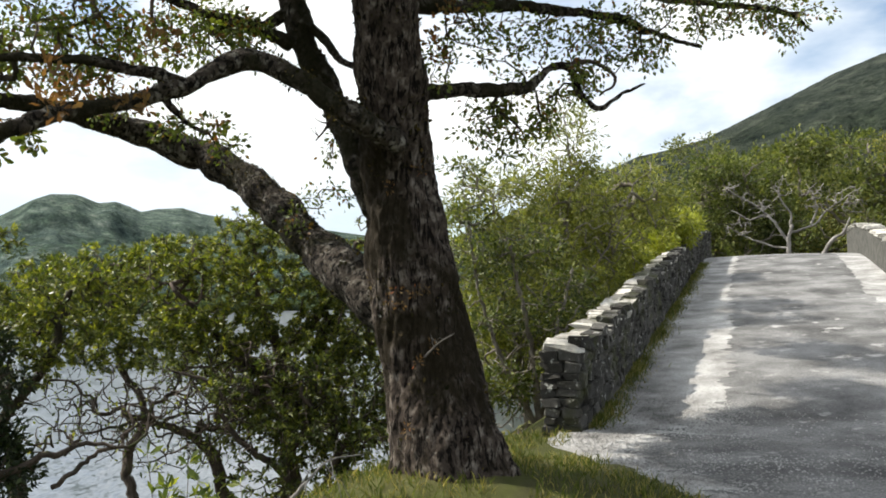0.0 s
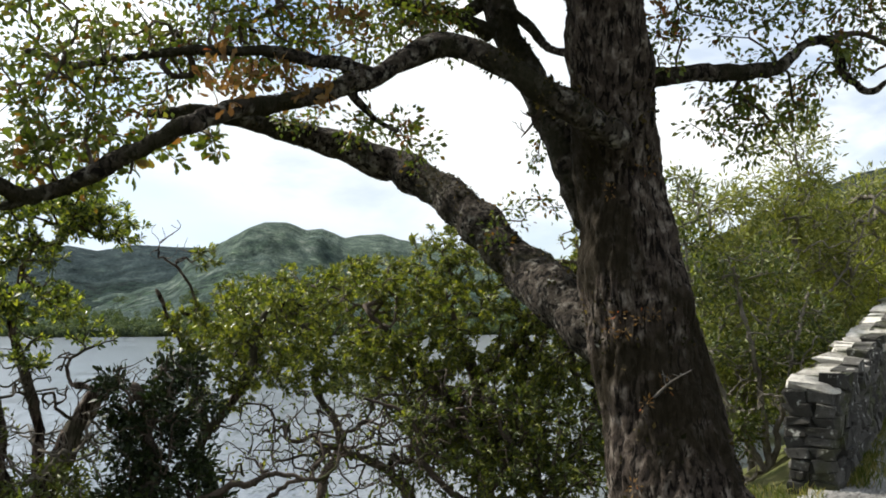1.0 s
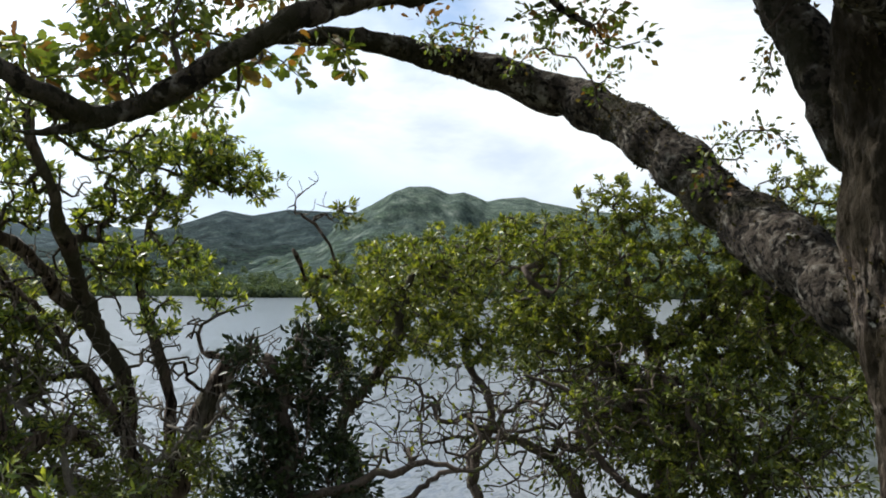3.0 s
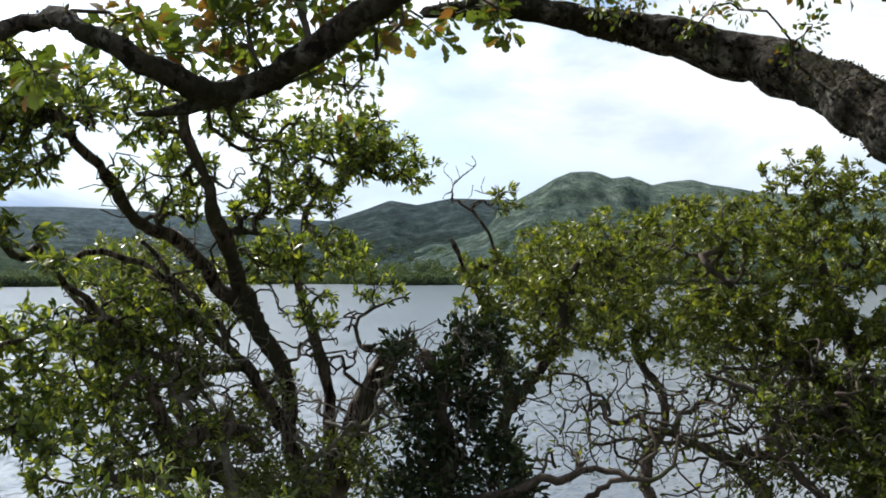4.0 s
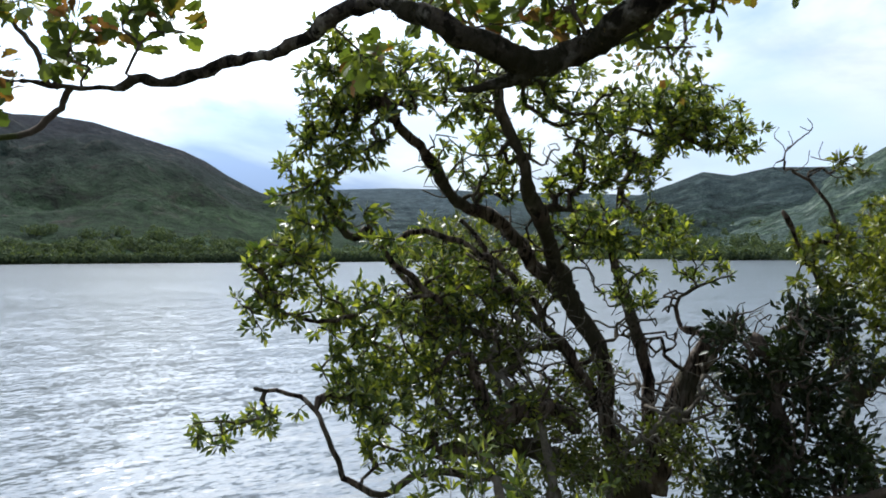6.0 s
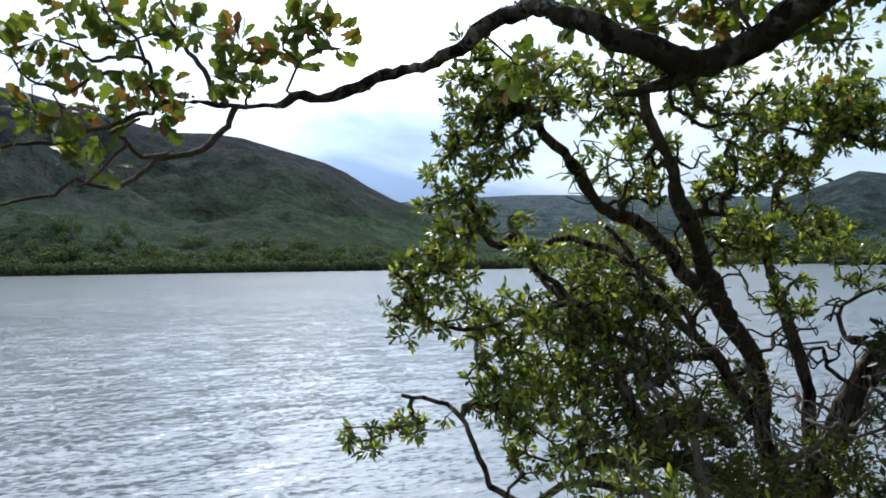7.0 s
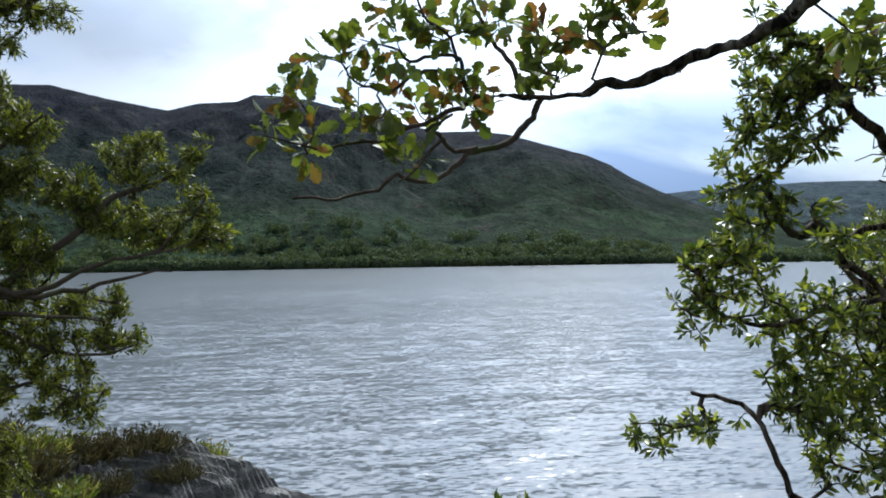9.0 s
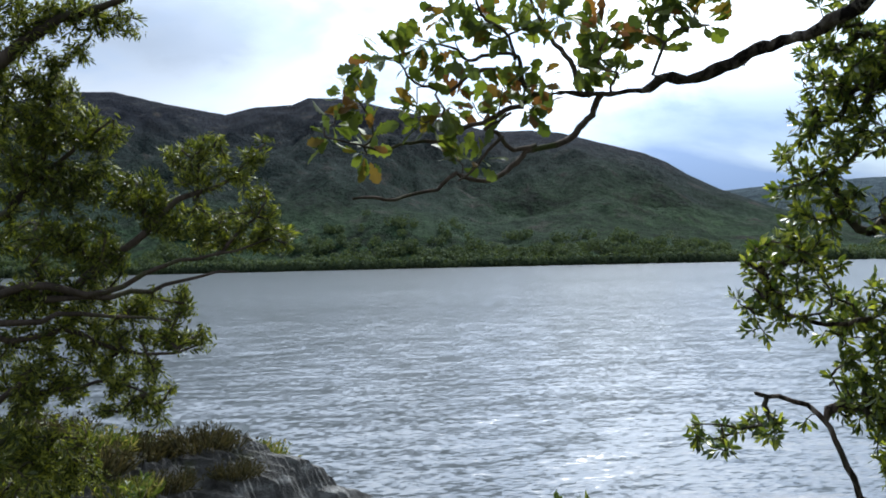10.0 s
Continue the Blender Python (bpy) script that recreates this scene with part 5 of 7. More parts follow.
build_tree("arbutus_tree", (-6.9, 9.4, -1.3), "twisted strawberry tree with flaking red-brown bark and glossy tufts", 21, [
    with_radius([(-6.58, 9.27, -1.19), (-6.75, 9.38, -0.57), (-7.01, 9.26, -0.00), (-7.08, 9.27, 0.59), (-7.18, 9.10, 1.09), (-7.19, 8.55, 1.59), (-7.12, 8.01, 2.00), (-7.02, 7.49, 2.12), (-6.89, 7.11, 2.46), (-6.78, 6.88, 2.61), (-6.69, 6.64, 2.70)], 0.115, 0.028),
    with_radius([(-7.22, 8.95, 1.37), (-6.90, 8.42, 1.75), (-6.47, 7.83, 2.15), (-6.39, 7.57, 2.49), (-6.44, 7.45, 2.80), (-6.42, 7.40, 3.05)], 0.07, 0.04),
    with_radius([(-6.68, 9.46, -0.51), (-6.55, 9.65, 0.23), (-6.33, 9.79, 0.78), (-6.13, 9.84, 0.98), (-6.00, 9.87, 1.05)], 0.14, 0.07),
    with_radius([(-6.75, 9.42, -0.47), (-6.70, 9.50, 0.12), (-6.80, 9.53, 0.65), (-6.93, 9.48, 1.20), (-7.00, 9.31, 1.64), (-6.90, 9.24, 2.07), (-6.71, 9.24, 2.49)], 0.06, 0.03),
    with_radius([(-6.80, 9.36, -0.52), (-6.98, 8.85, -0.31), (-7.01, 8.45, -0.09), (-6.99, 7.90, 0.04), (-6.97, 7.28, 0.09)], 0.13, 0.06),
    with_radius([(-7.03, 7.68, 0.02), (-6.90, 7.73, 0.18), (-6.72, 7.86, 0.42), (-6.60, 8.14, 0.43), (-6.58, 8.38, 0.18)], 0.09, 0.06),
    with_radius([(-6.90, 7.73, 0.18), (-6.81, 7.60, 0.44), (-6.82, 7.49, 0.68)], 0.06, 0.03),
    with_radius([(-6.93, 7.72, -0.16), (-7.05, 7.11, -0.05), (-7.00, 6.76, -0.13), (-7.09, 6.46, -0.07), (-7.14, 6.32, 0.25), (-7.28, 6.19, 0.57), (-7.45, 5.86, 0.69)], 0.036, 0.016),
    with_radius([(-7.01, 9.12, 0.24), (-7.01, 8.67, 0.81), (-6.98, 8.02, 1.35), (-6.86, 7.55, 1.70), (-6.92, 7.14, 1.88), (-6.95, 6.73, 1.79)], 0.05, 0.02),
    with_radius([(-6.61, 8.99, -0.11), (-6.73, 8.87, 0.33), (-6.85, 8.69, 0.67), (-6.95, 8.5, 1.01), (-7.07, 8.26, 1.36), (-7.19, 7.98, 1.71), (-7.29, 7.69, 2.01)], 0.055, 0.02),
    with_radius([(-7.27, 8.23, 0.62), (-7.18, 8.26, 0.86), (-7.21, 8.14, 1.05), (-7.32, 7.89, 1.17), (-7.45, 7.61, 1.29), (-7.57, 7.33, 1.56)], 0.05, 0.02),
    with_radius([(-7.36, 7.97, 0.63), (-7.45, 7.79, 0.94), (-7.54, 7.58, 1.25), (-7.64, 7.33, 1.53), (-7.66, 7.16, 1.76), (-7.65, 7.02, 2.02)], 0.045, 0.015),
    with_radius([(-7.00, 7.19, 1.38), (-7.05, 6.70, 1.32), (-7.08, 6.20, 1.20), (-7.12, 5.85, 1.32), (-7.15, 5.72, 1.45)], 0.022, 0.010),
    with_radius([(-7.02, 8.62, 0.87), (-7.04, 8.20, 0.89), (-7.06, 7.58, 1.08), (-7.00, 7.19, 1.38), (-6.95, 6.73, 1.70), (-6.95, 6.53, 2.00)], 0.04, 0.02),
], [(-6.96, 6.30, 2.95, 0.39, 0.32), (-7.01, 6.14, 2.48, 0.30, 0.34), (-7.09, 6.09, 2.03, 0.28, 0.34), (-7.07, 5.91, 1.58, 0.34, 0.29), (-7.11, 5.79, 1.26, 0.23, 0.21), (-6.73, 6.80, 3.11, 0.48, 0.22), (-6.55, 7.20, 3.18, 0.31, 0.20), (-6.37, 8.96, 2.80, 0.56, 0.36), (-6.14, 9.64, 2.89, 0.48, 0.27), (-6.51, 8.60, 2.48, 0.30, 0.25), (-6.24, 9.27, 3.07, 0.37, 0.21), (-7.15, 6.86, 0.71, 0.46, 0.28), (-7.19, 6.48, 1.05, 0.31, 0.27), (-7.16, 7.08, 0.27, 0.52, 0.26), (-7.22, 6.49, 0.52, 0.27, 0.18), (-6.88, 9.14, 1.96, 0.43, 0.32), (-6.77, 9.76, 1.86, 0.40, 0.28), (-7.21, 6.49, 1.39, 0.31, 0.27), (-6.40, 7.01, 0.10, 0.26, 0.17), (-6.94, 6.62, 0.16, 0.22, 0.13), (-6.80, 6.54, 3.04, 0.35, 0.22), (-6.95, 6.20, 2.69, 0.26, 0.26), (-7.04, 5.98, 1.78, 0.25, 0.25), (-7.15, 5.73, 1.46, 0.21, 0.21), (-6.34, 8.09, 3.04, 0.38, 0.24), (-6.36, 7.73, 3.22, 0.32, 0.18), (-6.02, 10.00, 2.75, 0.28, 0.22), (-7.13, 7.29, 0.90, 0.38, 0.24), (-7.21, 6.58, 0.77, 0.36, 0.27), (-7.06, 7.46, 0.52, 0.29, 0.19)] + [(-6.04, 8.23, 2.82, 0.38, 0.24), (-5.91, 8.98, 2.96, 0.41, 0.26), (-5.93, 9.51, 2.77, 0.30, 0.22), (-6.20, 8.70, 2.45, 0.35, 0.23), (-6.51, 6.40, 2.89, 0.38, 0.21), (-6.65, 6.29, 2.46, 0.30, 0.21), (-6.35, 7.12, 2.95, 0.31, 0.16), (-7.17, 7.23, 1.75, 0.39, 0.22), (-7.02, 6.71, 1.28, 0.37, 0.23), (-7.14, 7.59, 1.37, 0.40, 0.25), (-6.73, 6.66, 0.62, 0.40, 0.27), (-6.68, 7.69, 0.47, 0.29, 0.24), (-6.75, 8.63, 2.01, 0.32, 0.21), (-6.75, 6.40, 1.93, 0.26, 0.26)] + [(-6.84, 6.10, 2.90, 0.34, 0.21), (-6.83, 6.39, 2.70, 0.26, 0.22), (-6.93, 6.07, 2.44, 0.30, 0.21), (-7.02, 5.97, 2.08, 0.26, 0.21), (-7.06, 5.91, 1.66, 0.26, 0.21), (-6.80, 6.28, 3.12, 0.26, 0.17), (-6.61, 6.80, 3.06, 0.26, 0.16), (-7.03, 5.94, 1.31, 0.21, 0.17), (-6.41, 8.50, 2.78, 0.30, 0.20), (-6.08, 9.03, 2.97, 0.36, 0.18), (-5.90, 9.46, 2.80, 0.32, 0.19), (-6.42, 8.96, 2.47, 0.31, 0.19), (-6.55, 8.43, 2.39, 0.25, 0.18), (-6.74, 8.85, 1.96, 0.32, 0.16), (-6.50, 9.20, 2.02, 0.27, 0.16), (-6.99, 7.99, 1.31, 0.25, 0.18), (-6.79, 6.59, 2.89, 0.26, 0.13), (-6.38, 7.93, 2.95, 0.19, 0.17), (-6.71, 6.14, 3.31, 0.17, 0.13)] + [(-6.77, 7.31, 2.86, 0.28, 0.18), (-6.73, 7.74, 2.63, 0.28, 0.19), (-6.50, 7.91, 3.00, 0.28, 0.19), (-6.97, 7.82, 2.32, 0.24, 0.19), (-6.87, 7.27, 2.42, 0.18, 0.18), (-6.65, 8.46, 2.34, 0.30, 0.20), (-6.54, 9.41, 1.91, 0.32, 0.22), (-6.33, 9.83, 1.58, 0.28, 0.22), (-6.71, 9.26, 1.37, 0.27, 0.22), (-6.88, 8.83, 1.80, 0.26, 0.16), (-7.50, 5.62, 0.40, 0.36, 0.13), (-7.38, 5.92, 0.42, 0.27, 0.16)], 60.0, RED_BARK, ARB_LEAF, [(0.0, 0.02), (0.62, 0.18), (1.0, 0.02)], 16, 0.082, 0.07, True,
    0.0042, 0.35, 0.35, 0.10, 0.04, bare=[(-7.09, 7.29, 1.03, 0.63, 0.53), (-6.92, 7.87, 1.65, 0.55, 0.40), (-6.72, 8.27, 0.57, 0.61, 0.46)] + [(-6.86, 7.32, 2.47, 0.51, 0.37), (-7.26, 8.13, 1.13, 0.77, 0.56), (-7.19, 9.07, 0.87, 0.66, 0.66), (-7.15, 8.16, 0.53, 0.56, 0.31), (-6.93, 8.24, 1.85, 0.70, 0.45), (-7.27, 7.50, 1.46, 0.58, 0.39), (-6.23, 9.75, 0.90, 0.49, 0.33), (-6.51, 9.51, 0.04, 0.50, 0.50), (-7.17, 6.87, 0.93, 0.51, 0.41)] + [(-7.00, 7.62, 2.41, 0.49, 0.34), (-6.77, 8.17, 2.58, 0.40, 0.35), (-7.23, 7.69, 1.31, 0.60, 0.35), (-6.50, 9.05, 1.28, 0.47, 0.37), (-6.38, 9.39, 0.95, 0.43, 0.32)], power=0.5)

build_tree("arbutus_tree", (-8.6, 9.6, -1.8), "low strawberry tree spreading yellow-green tufts over the water", 22, [
    with_radius([(-8.27, 9.45, -1.69), (-8.55, 9.54, -0.84), (-8.86, 9.48, 0.08), (-8.95, 9.22, 0.99), (-8.93, 8.96, 1.57)], 0.08, 0.03)],
    [(-9.09, 9.09, 1.76, 0.71, 0.51), (-9.10, 8.70, 1.01, 0.63, 0.44), (-8.79, 9.76, 1.56, 0.59, 0.39)], 55.0, RED_BARK, BUSH_LEAF, LAUREL, 15, 0.10, 0.07, True, 0.004, 0.3, 0.35, 0.12)

build_tree("undergrowth_bush", (-7.0, 8.9, -2.0), "tangled grey-stemmed undergrowth with dull green leaves on the bank", 38, [
    with_radius([(-6.45, 8.02, -0.71), (-6.58, 8.11, -0.20), (-6.74, 8.09, 0.26), (-6.97, 7.91, 0.64)], 0.05, 0.02),
    with_radius([(-6.32, 8.42, -0.79), (-6.39, 8.56, -0.26), (-6.33, 8.86, 0.09), (-6.20, 9.18, 0.36)], 0.05, 0.02),
    with_radius([(-6.63, 7.69, -0.66), (-6.87, 7.66, -0.06), (-7.17, 7.43, 0.40), (-7.31, 7.36, 0.86)], 0.05, 0.02)],
    [(-7.12, 8.10, 0.90, 0.36, 0.23), (-7.21, 7.63, 0.70, 0.30, 0.22), (-6.79, 8.34, 0.31, 0.36, 0.26), (-6.39, 8.63, -0.08, 0.36, 0.20), (-7.41, 7.43, 1.13, 0.30, 0.20), (-6.16, 9.14, 0.06, 0.32, 0.21), (-6.98, 7.62, 0.21, 0.34, 0.25), (-7.39, 6.99, 0.61, 0.24, 0.24), (-7.32, 8.53, 1.38, 0.32, 0.19), (-7.94, 8.10, 1.86, 0.39, 0.20), (-6.91, 8.87, 0.64, 0.27, 0.19), (-6.56, 8.12, -0.20, 0.45, 0.20), (-5.83, 9.19, -0.20, 0.31, 0.21)], 80.0,
    GREY_BARK, UNDER_LEAF, 0.2, 15, 0.075, 0.10, False, 0.0036, 0.2, 0.4, 0.10, 0.05, category="bush",
    bare=[(-7.24, 8.14, 1.09, 0.78, 0.47), (-6.73, 8.55, 0.29, 0.73, 0.47), (-7.53, 7.80, 1.30, 0.67, 0.47), (-6.26, 9.25, 0.34, 0.58, 0.48), (-5.83, 9.91, 0.84, 0.49, 0.38), (-7.04, 7.91, 0.34, 0.61, 0.40)])

build_tree("undergrowth_bush", (-7.3, 9.4, -1.6), "thicket of bare grey stems and dull leaves under the strawberry tree", 41, [
    with_radius([(-7.3, 9.4, -1.7), (-7.6, 9.1, -0.6), (-7.9, 9.0, 0.1), (-8.1, 8.8, 0.7)], 0.05, 0.02),
    with_radius([(-7.3, 9.4, -1.5), (-7.1, 9.7, -0.5), (-6.8, 9.9, 0.1), (-6.6, 10.2, 0.4)], 0.05, 0.02),
    with_radius([(-7.4, 9.3, -1.4), (-7.9, 8.7, -0.6), (-8.3, 8.4, 0.0)], 0.04, 0.02)],
    [(-8.14, 8.87, 0.58, 0.30, 0.24), (-7.76, 9.24, 0.30, 0.30, 0.24), (-7.47, 9.35, -0.37, 0.35, 0.24), (-7.92, 8.83, -0.48, 0.35, 0.18), (-7.27, 9.64, -0.03, 0.24, 0.24), (-6.80, 9.95, -0.34, 0.35, 0.24), (-8.30, 8.47, -0.20, 0.35, 0.24), (-7.42, 9.63, 0.59, 0.24, 0.18), (-6.60, 10.24, 0.16, 0.24, 0.30), (-6.39, 10.23, -0.48, 0.35, 0.24)], 44.0, GREY_BARK, SHADED_LEAF, 0.2, 12, 0.075, 0.09, True, 0.0042, 0.2, 0.4, 0.10, 0.06, category="bush",
    bare=[(-7.8, 9.1, 0.3, 0.80, 0.55), (-7.2, 9.6, -0.1, 0.80, 0.55), (-6.7, 10.0, 0.2, 0.60, 0.50), (-8.2, 8.6, 0.0, 0.60, 0.50)])

build_tree("holly_bush", (-5.0, 9.0, -1.4), "dark ivy-clad holly stump beside the strawberry tree", 23, [
    with_radius([(-5.01, 9.04, -0.69), (-5.14, 9.17, -0.04), (-5.25, 9.25, 0.66), (-5.36, 9.23, 1.05)], 0.10, 0.05)],
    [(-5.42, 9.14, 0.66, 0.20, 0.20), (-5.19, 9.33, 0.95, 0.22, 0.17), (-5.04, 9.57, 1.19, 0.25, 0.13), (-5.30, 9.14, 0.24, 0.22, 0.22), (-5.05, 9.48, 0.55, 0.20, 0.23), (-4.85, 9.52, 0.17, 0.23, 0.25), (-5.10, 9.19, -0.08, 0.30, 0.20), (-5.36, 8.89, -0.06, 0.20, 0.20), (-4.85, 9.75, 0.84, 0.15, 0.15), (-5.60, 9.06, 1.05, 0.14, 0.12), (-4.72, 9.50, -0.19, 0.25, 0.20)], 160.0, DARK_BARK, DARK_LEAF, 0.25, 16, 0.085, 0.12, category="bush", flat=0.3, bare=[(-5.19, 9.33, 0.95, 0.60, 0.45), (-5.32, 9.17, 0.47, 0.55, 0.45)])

build_tree("arbutus_tree", (-5.4, 11.5, -1.6), "leaning strawberry tree with a rounded yellow-green crown", 24, [
    with_radius([(-5.37, 11.03, -1.31), (-5.53, 11.22, -0.43), (-5.71, 11.25, 0.16), (-5.54, 11.39, 0.46), (-5.28, 11.57, 0.95), (-5.22, 11.74, 1.38), (-5.15, 11.89, 1.82)], 0.11, 0.03),
    with_radius([(-5.66, 11.29, 0.22), (-5.72, 11.21, 0.77), (-5.85, 11.07, 1.27), (-5.91, 10.81, 1.76), (-5.95, 10.54, 2.11)], 0.07, 0.02)],
    [(-5.26, 11.83, 2.02, 0.58, 0.32), (-5.63, 11.43, 1.51, 0.57, 0.44), (-5.18, 11.64, 1.26, 0.69, 0.44), (-4.90, 12.43, 1.76, 0.60, 0.47), (-5.85, 10.95, 1.39, 0.37, 0.37), (-5.55, 11.42, 0.76, 0.50, 0.25), (-5.49, 11.00, 2.54, 0.19, 0.18), (-5.80, 10.99, 1.76, 0.37, 0.24)], 55.0,
    RED_BARK, BUSH_LEAF, 0.19, 18, 0.092, 0.08, True, 0.004, 0.3, 0.4, bare=[(-5.88, 10.77, 2.66, 0.36, 0.36), (-5.70, 11.29, 0.40, 0.63, 0.38)])

build_tree("rhododendron", (-3.0, 13.0, -2.0), "broad dense rhododendron thicket with dark stems on the bank", 25, [
    with_radius([(-2.23, 12.51, -1.30), (-2.33, 12.77, 0.00), (-2.44, 12.84, 0.84), (-2.59, 12.64, 1.41), (-2.75, 12.41, 1.98)], 0.14, 0.04),
    with_radius([(-2.44, 12.84, 0.77), (-1.89, 12.75, 1.42), (-1.46, 12.59, 1.98), (-1.24, 12.38, 2.45)], 0.08, 0.03),
    with_radius([(-2.44, 12.80, 0.35), (-3.00, 12.53, 0.85), (-3.37, 12.27, 1.41), (-3.72, 11.96, 1.83)], 0.07, 0.03)],
    [(-2.89, 12.74, 2.72, 0.51, 0.37), (-2.30, 12.66, 2.48, 0.65, 0.43), (-3.28, 12.49, 2.13, 0.72, 0.43), (-2.51, 12.25, 1.83, 0.77, 0.49), (-4.10, 12.68, 1.99, 0.67, 0.41), (-1.71, 12.37, 1.84, 0.70, 0.56), (-1.06, 12.81, 1.98, 0.72, 0.65), (-1.27, 12.59, 1.09, 0.78, 0.57), (-3.05, 12.13, 1.28, 0.70, 0.42), (-1.82, 12.13, 1.04, 0.61, 0.41), (-0.72, 13.27, 2.72, 0.60, 0.53), (-2.24, 12.20, 0.22, 0.90, 0.42), (-1.07, 12.32, 0.26, 0.84, 0.56), (-0.36, 12.78, 0.77, 0.65, 0.87), (-3.59, 11.99, 1.28, 0.63, 0.35), (-1.58, 12.20, -0.27, 0.84, 0.42), (-3.10, 13.01, 0.66, 0.60, 0.30), (-0.60, 12.82, 1.71, 0.65, 0.65)], 72.0,
    DARK_BARK, BUSH_LEAF, 0.20, 24, 0.076, 0.11, True, 0.005, 0.3, 0.4, bare=[(-2.23, 12.16, 0.76, 1.10, 0.62), (-3.21, 12.20, 1.28, 0.84, 0.42), (-1.19, 12.40, 1.30, 0.84, 0.63)])

build_tree("rhododendron", (-5.0, 16.0, -2.2), "rounded rhododendron with sunlit yellow-green top", 26, [
    with_radius([(-4.9, 14.3, -2.1), (-5.4, 14.7, -1.1), (-5.15, 14.9, -0.2), (-5.6, 14.95, 0.6), (-5.5, 14.9, 1.1), (-5.83, 14.82, 1.69)], 0.10, 0.03)],
    [(-6.58, 14.49, 2.05, 0.83, 0.46), (-6.02, 15.27, 2.26, 0.95, 0.48), (-5.38, 16.03, 2.49, 0.79, 0.44), (-6.25, 14.64, 1.42, 1.01, 0.51), (-5.23, 15.04, 1.42, 1.01, 0.51), (-4.63, 16.26, 2.49, 0.79, 0.49), (-5.71, 14.31, 0.91, 0.97, 0.40), (-4.72, 14.66, 0.82, 0.80, 0.35), (-6.67, 13.89, 1.43, 0.62, 0.40)], 44.0,
    DARK_BARK, BUSH_LEAF, 0.19, 19, 0.115, 0.11, True, 0.005, 0.35, 0.4)

build_tree("dead_shrub", (-3.2, 12.2, -2.2), "bare tangled dead branches hanging over the water", 27, [
    with_radius([(-2.82, 11.70, -1.14), (-3.15, 11.70, -0.40), (-3.52, 11.55, -0.07), (-3.87, 11.37, 0.13), (-4.05, 11.11, 0.22)], 0.09, 0.03),
    with_radius([(-5.39, 8.77, -0.36), (-4.63, 9.34, -0.10), (-4.18, 9.48, 0.02), (-3.94, 9.61, 0.12), (-3.68, 9.69, 0.02)], 0.05, 0.02),
    with_radius([(-4.23, 9.36, -0.33), (-3.81, 9.65, 0.03), (-3.47, 9.78, 0.05), (-3.44, 9.95, 0.30), (-3.43, 10.07, 0.37)], 0.03, 0.01)],
    [(-4.15, 11.54, 0.49, 0.96, 0.41), (-3.38, 11.77, 0.36, 0.75, 0.48), (-4.41, 11.15, 0.01, 0.74, 0.40), (-3.61, 11.20, -0.15, 0.85, 0.39), (-5.05, 11.27, 0.48, 0.55, 0.41)] + [(-4.07, 9.81, 0.25, 0.60, 0.30), (-3.77, 10.80, 0.28, 0.61, 0.33), (-3.34, 11.55, 0.21, 0.65, 0.41), (-4.63, 9.97, 0.12, 0.32, 0.26)] + [(-2.82, 11.74, 0.77, 0.80, 0.40), (-1.84, 11.67, 0.43, 0.72, 0.46)], 62.0, DARK_BARK, BUSH_LEAF, OVAL, 1, 0.06, 0.1, False, 0.0042, 0.1, 0.4, 0.1, 0.05, limb_wiggle=0.03)

build_tree("holly_bush", (-2.4, 11.6, -2.2), "dark shaded undergrowth below the rhododendron", 37, [
    with_radius([(-1.40, 11.44, -0.95), (-1.47, 11.62, -0.15), (-1.59, 11.68, 0.32), (-1.90, 11.69, 0.68)], 0.06, 0.02),
    with_radius([(-1.40, 11.50, -0.73), (-1.05, 11.69, 0.10), (-0.74, 11.76, 0.59)], 0.05, 0.02)],
    [(-1.93, 11.86, 0.41, 0.60, 0.40), (-1.24, 11.94, 0.55, 0.60, 0.47), (-0.75, 11.72, 0.23, 0.59, 0.53), (-2.43, 11.73, 0.02, 0.60, 0.33), (-1.53, 11.62, -0.10, 0.72, 0.33), (-2.96, 11.77, -0.27, 0.55, 0.27), (-0.58, 11.25, -0.15, 0.63, 0.38)] + [(-3.78, 12.34, 0.78, 0.51, 0.26), (-3.27, 12.66, 0.66, 0.59, 0.33), (-2.77, 12.72, 0.33, 0.59, 0.39), (-2.40, 12.71, -0.10, 0.53, 0.39)], 34.0, DARK_BARK, UNDER_LEAF, 0.2, 14, 0.09, 0.2, category="bush", flat=0.4,
    bare=[(-2.53, 11.96, 0.37, 0.82, 0.55), (-3.30, 11.73, -0.03, 0.61, 0.41)] + [(-3.55, 12.36, 0.43, 0.77, 0.45), (-2.79, 12.48, 0.12, 0.71, 0.51)])

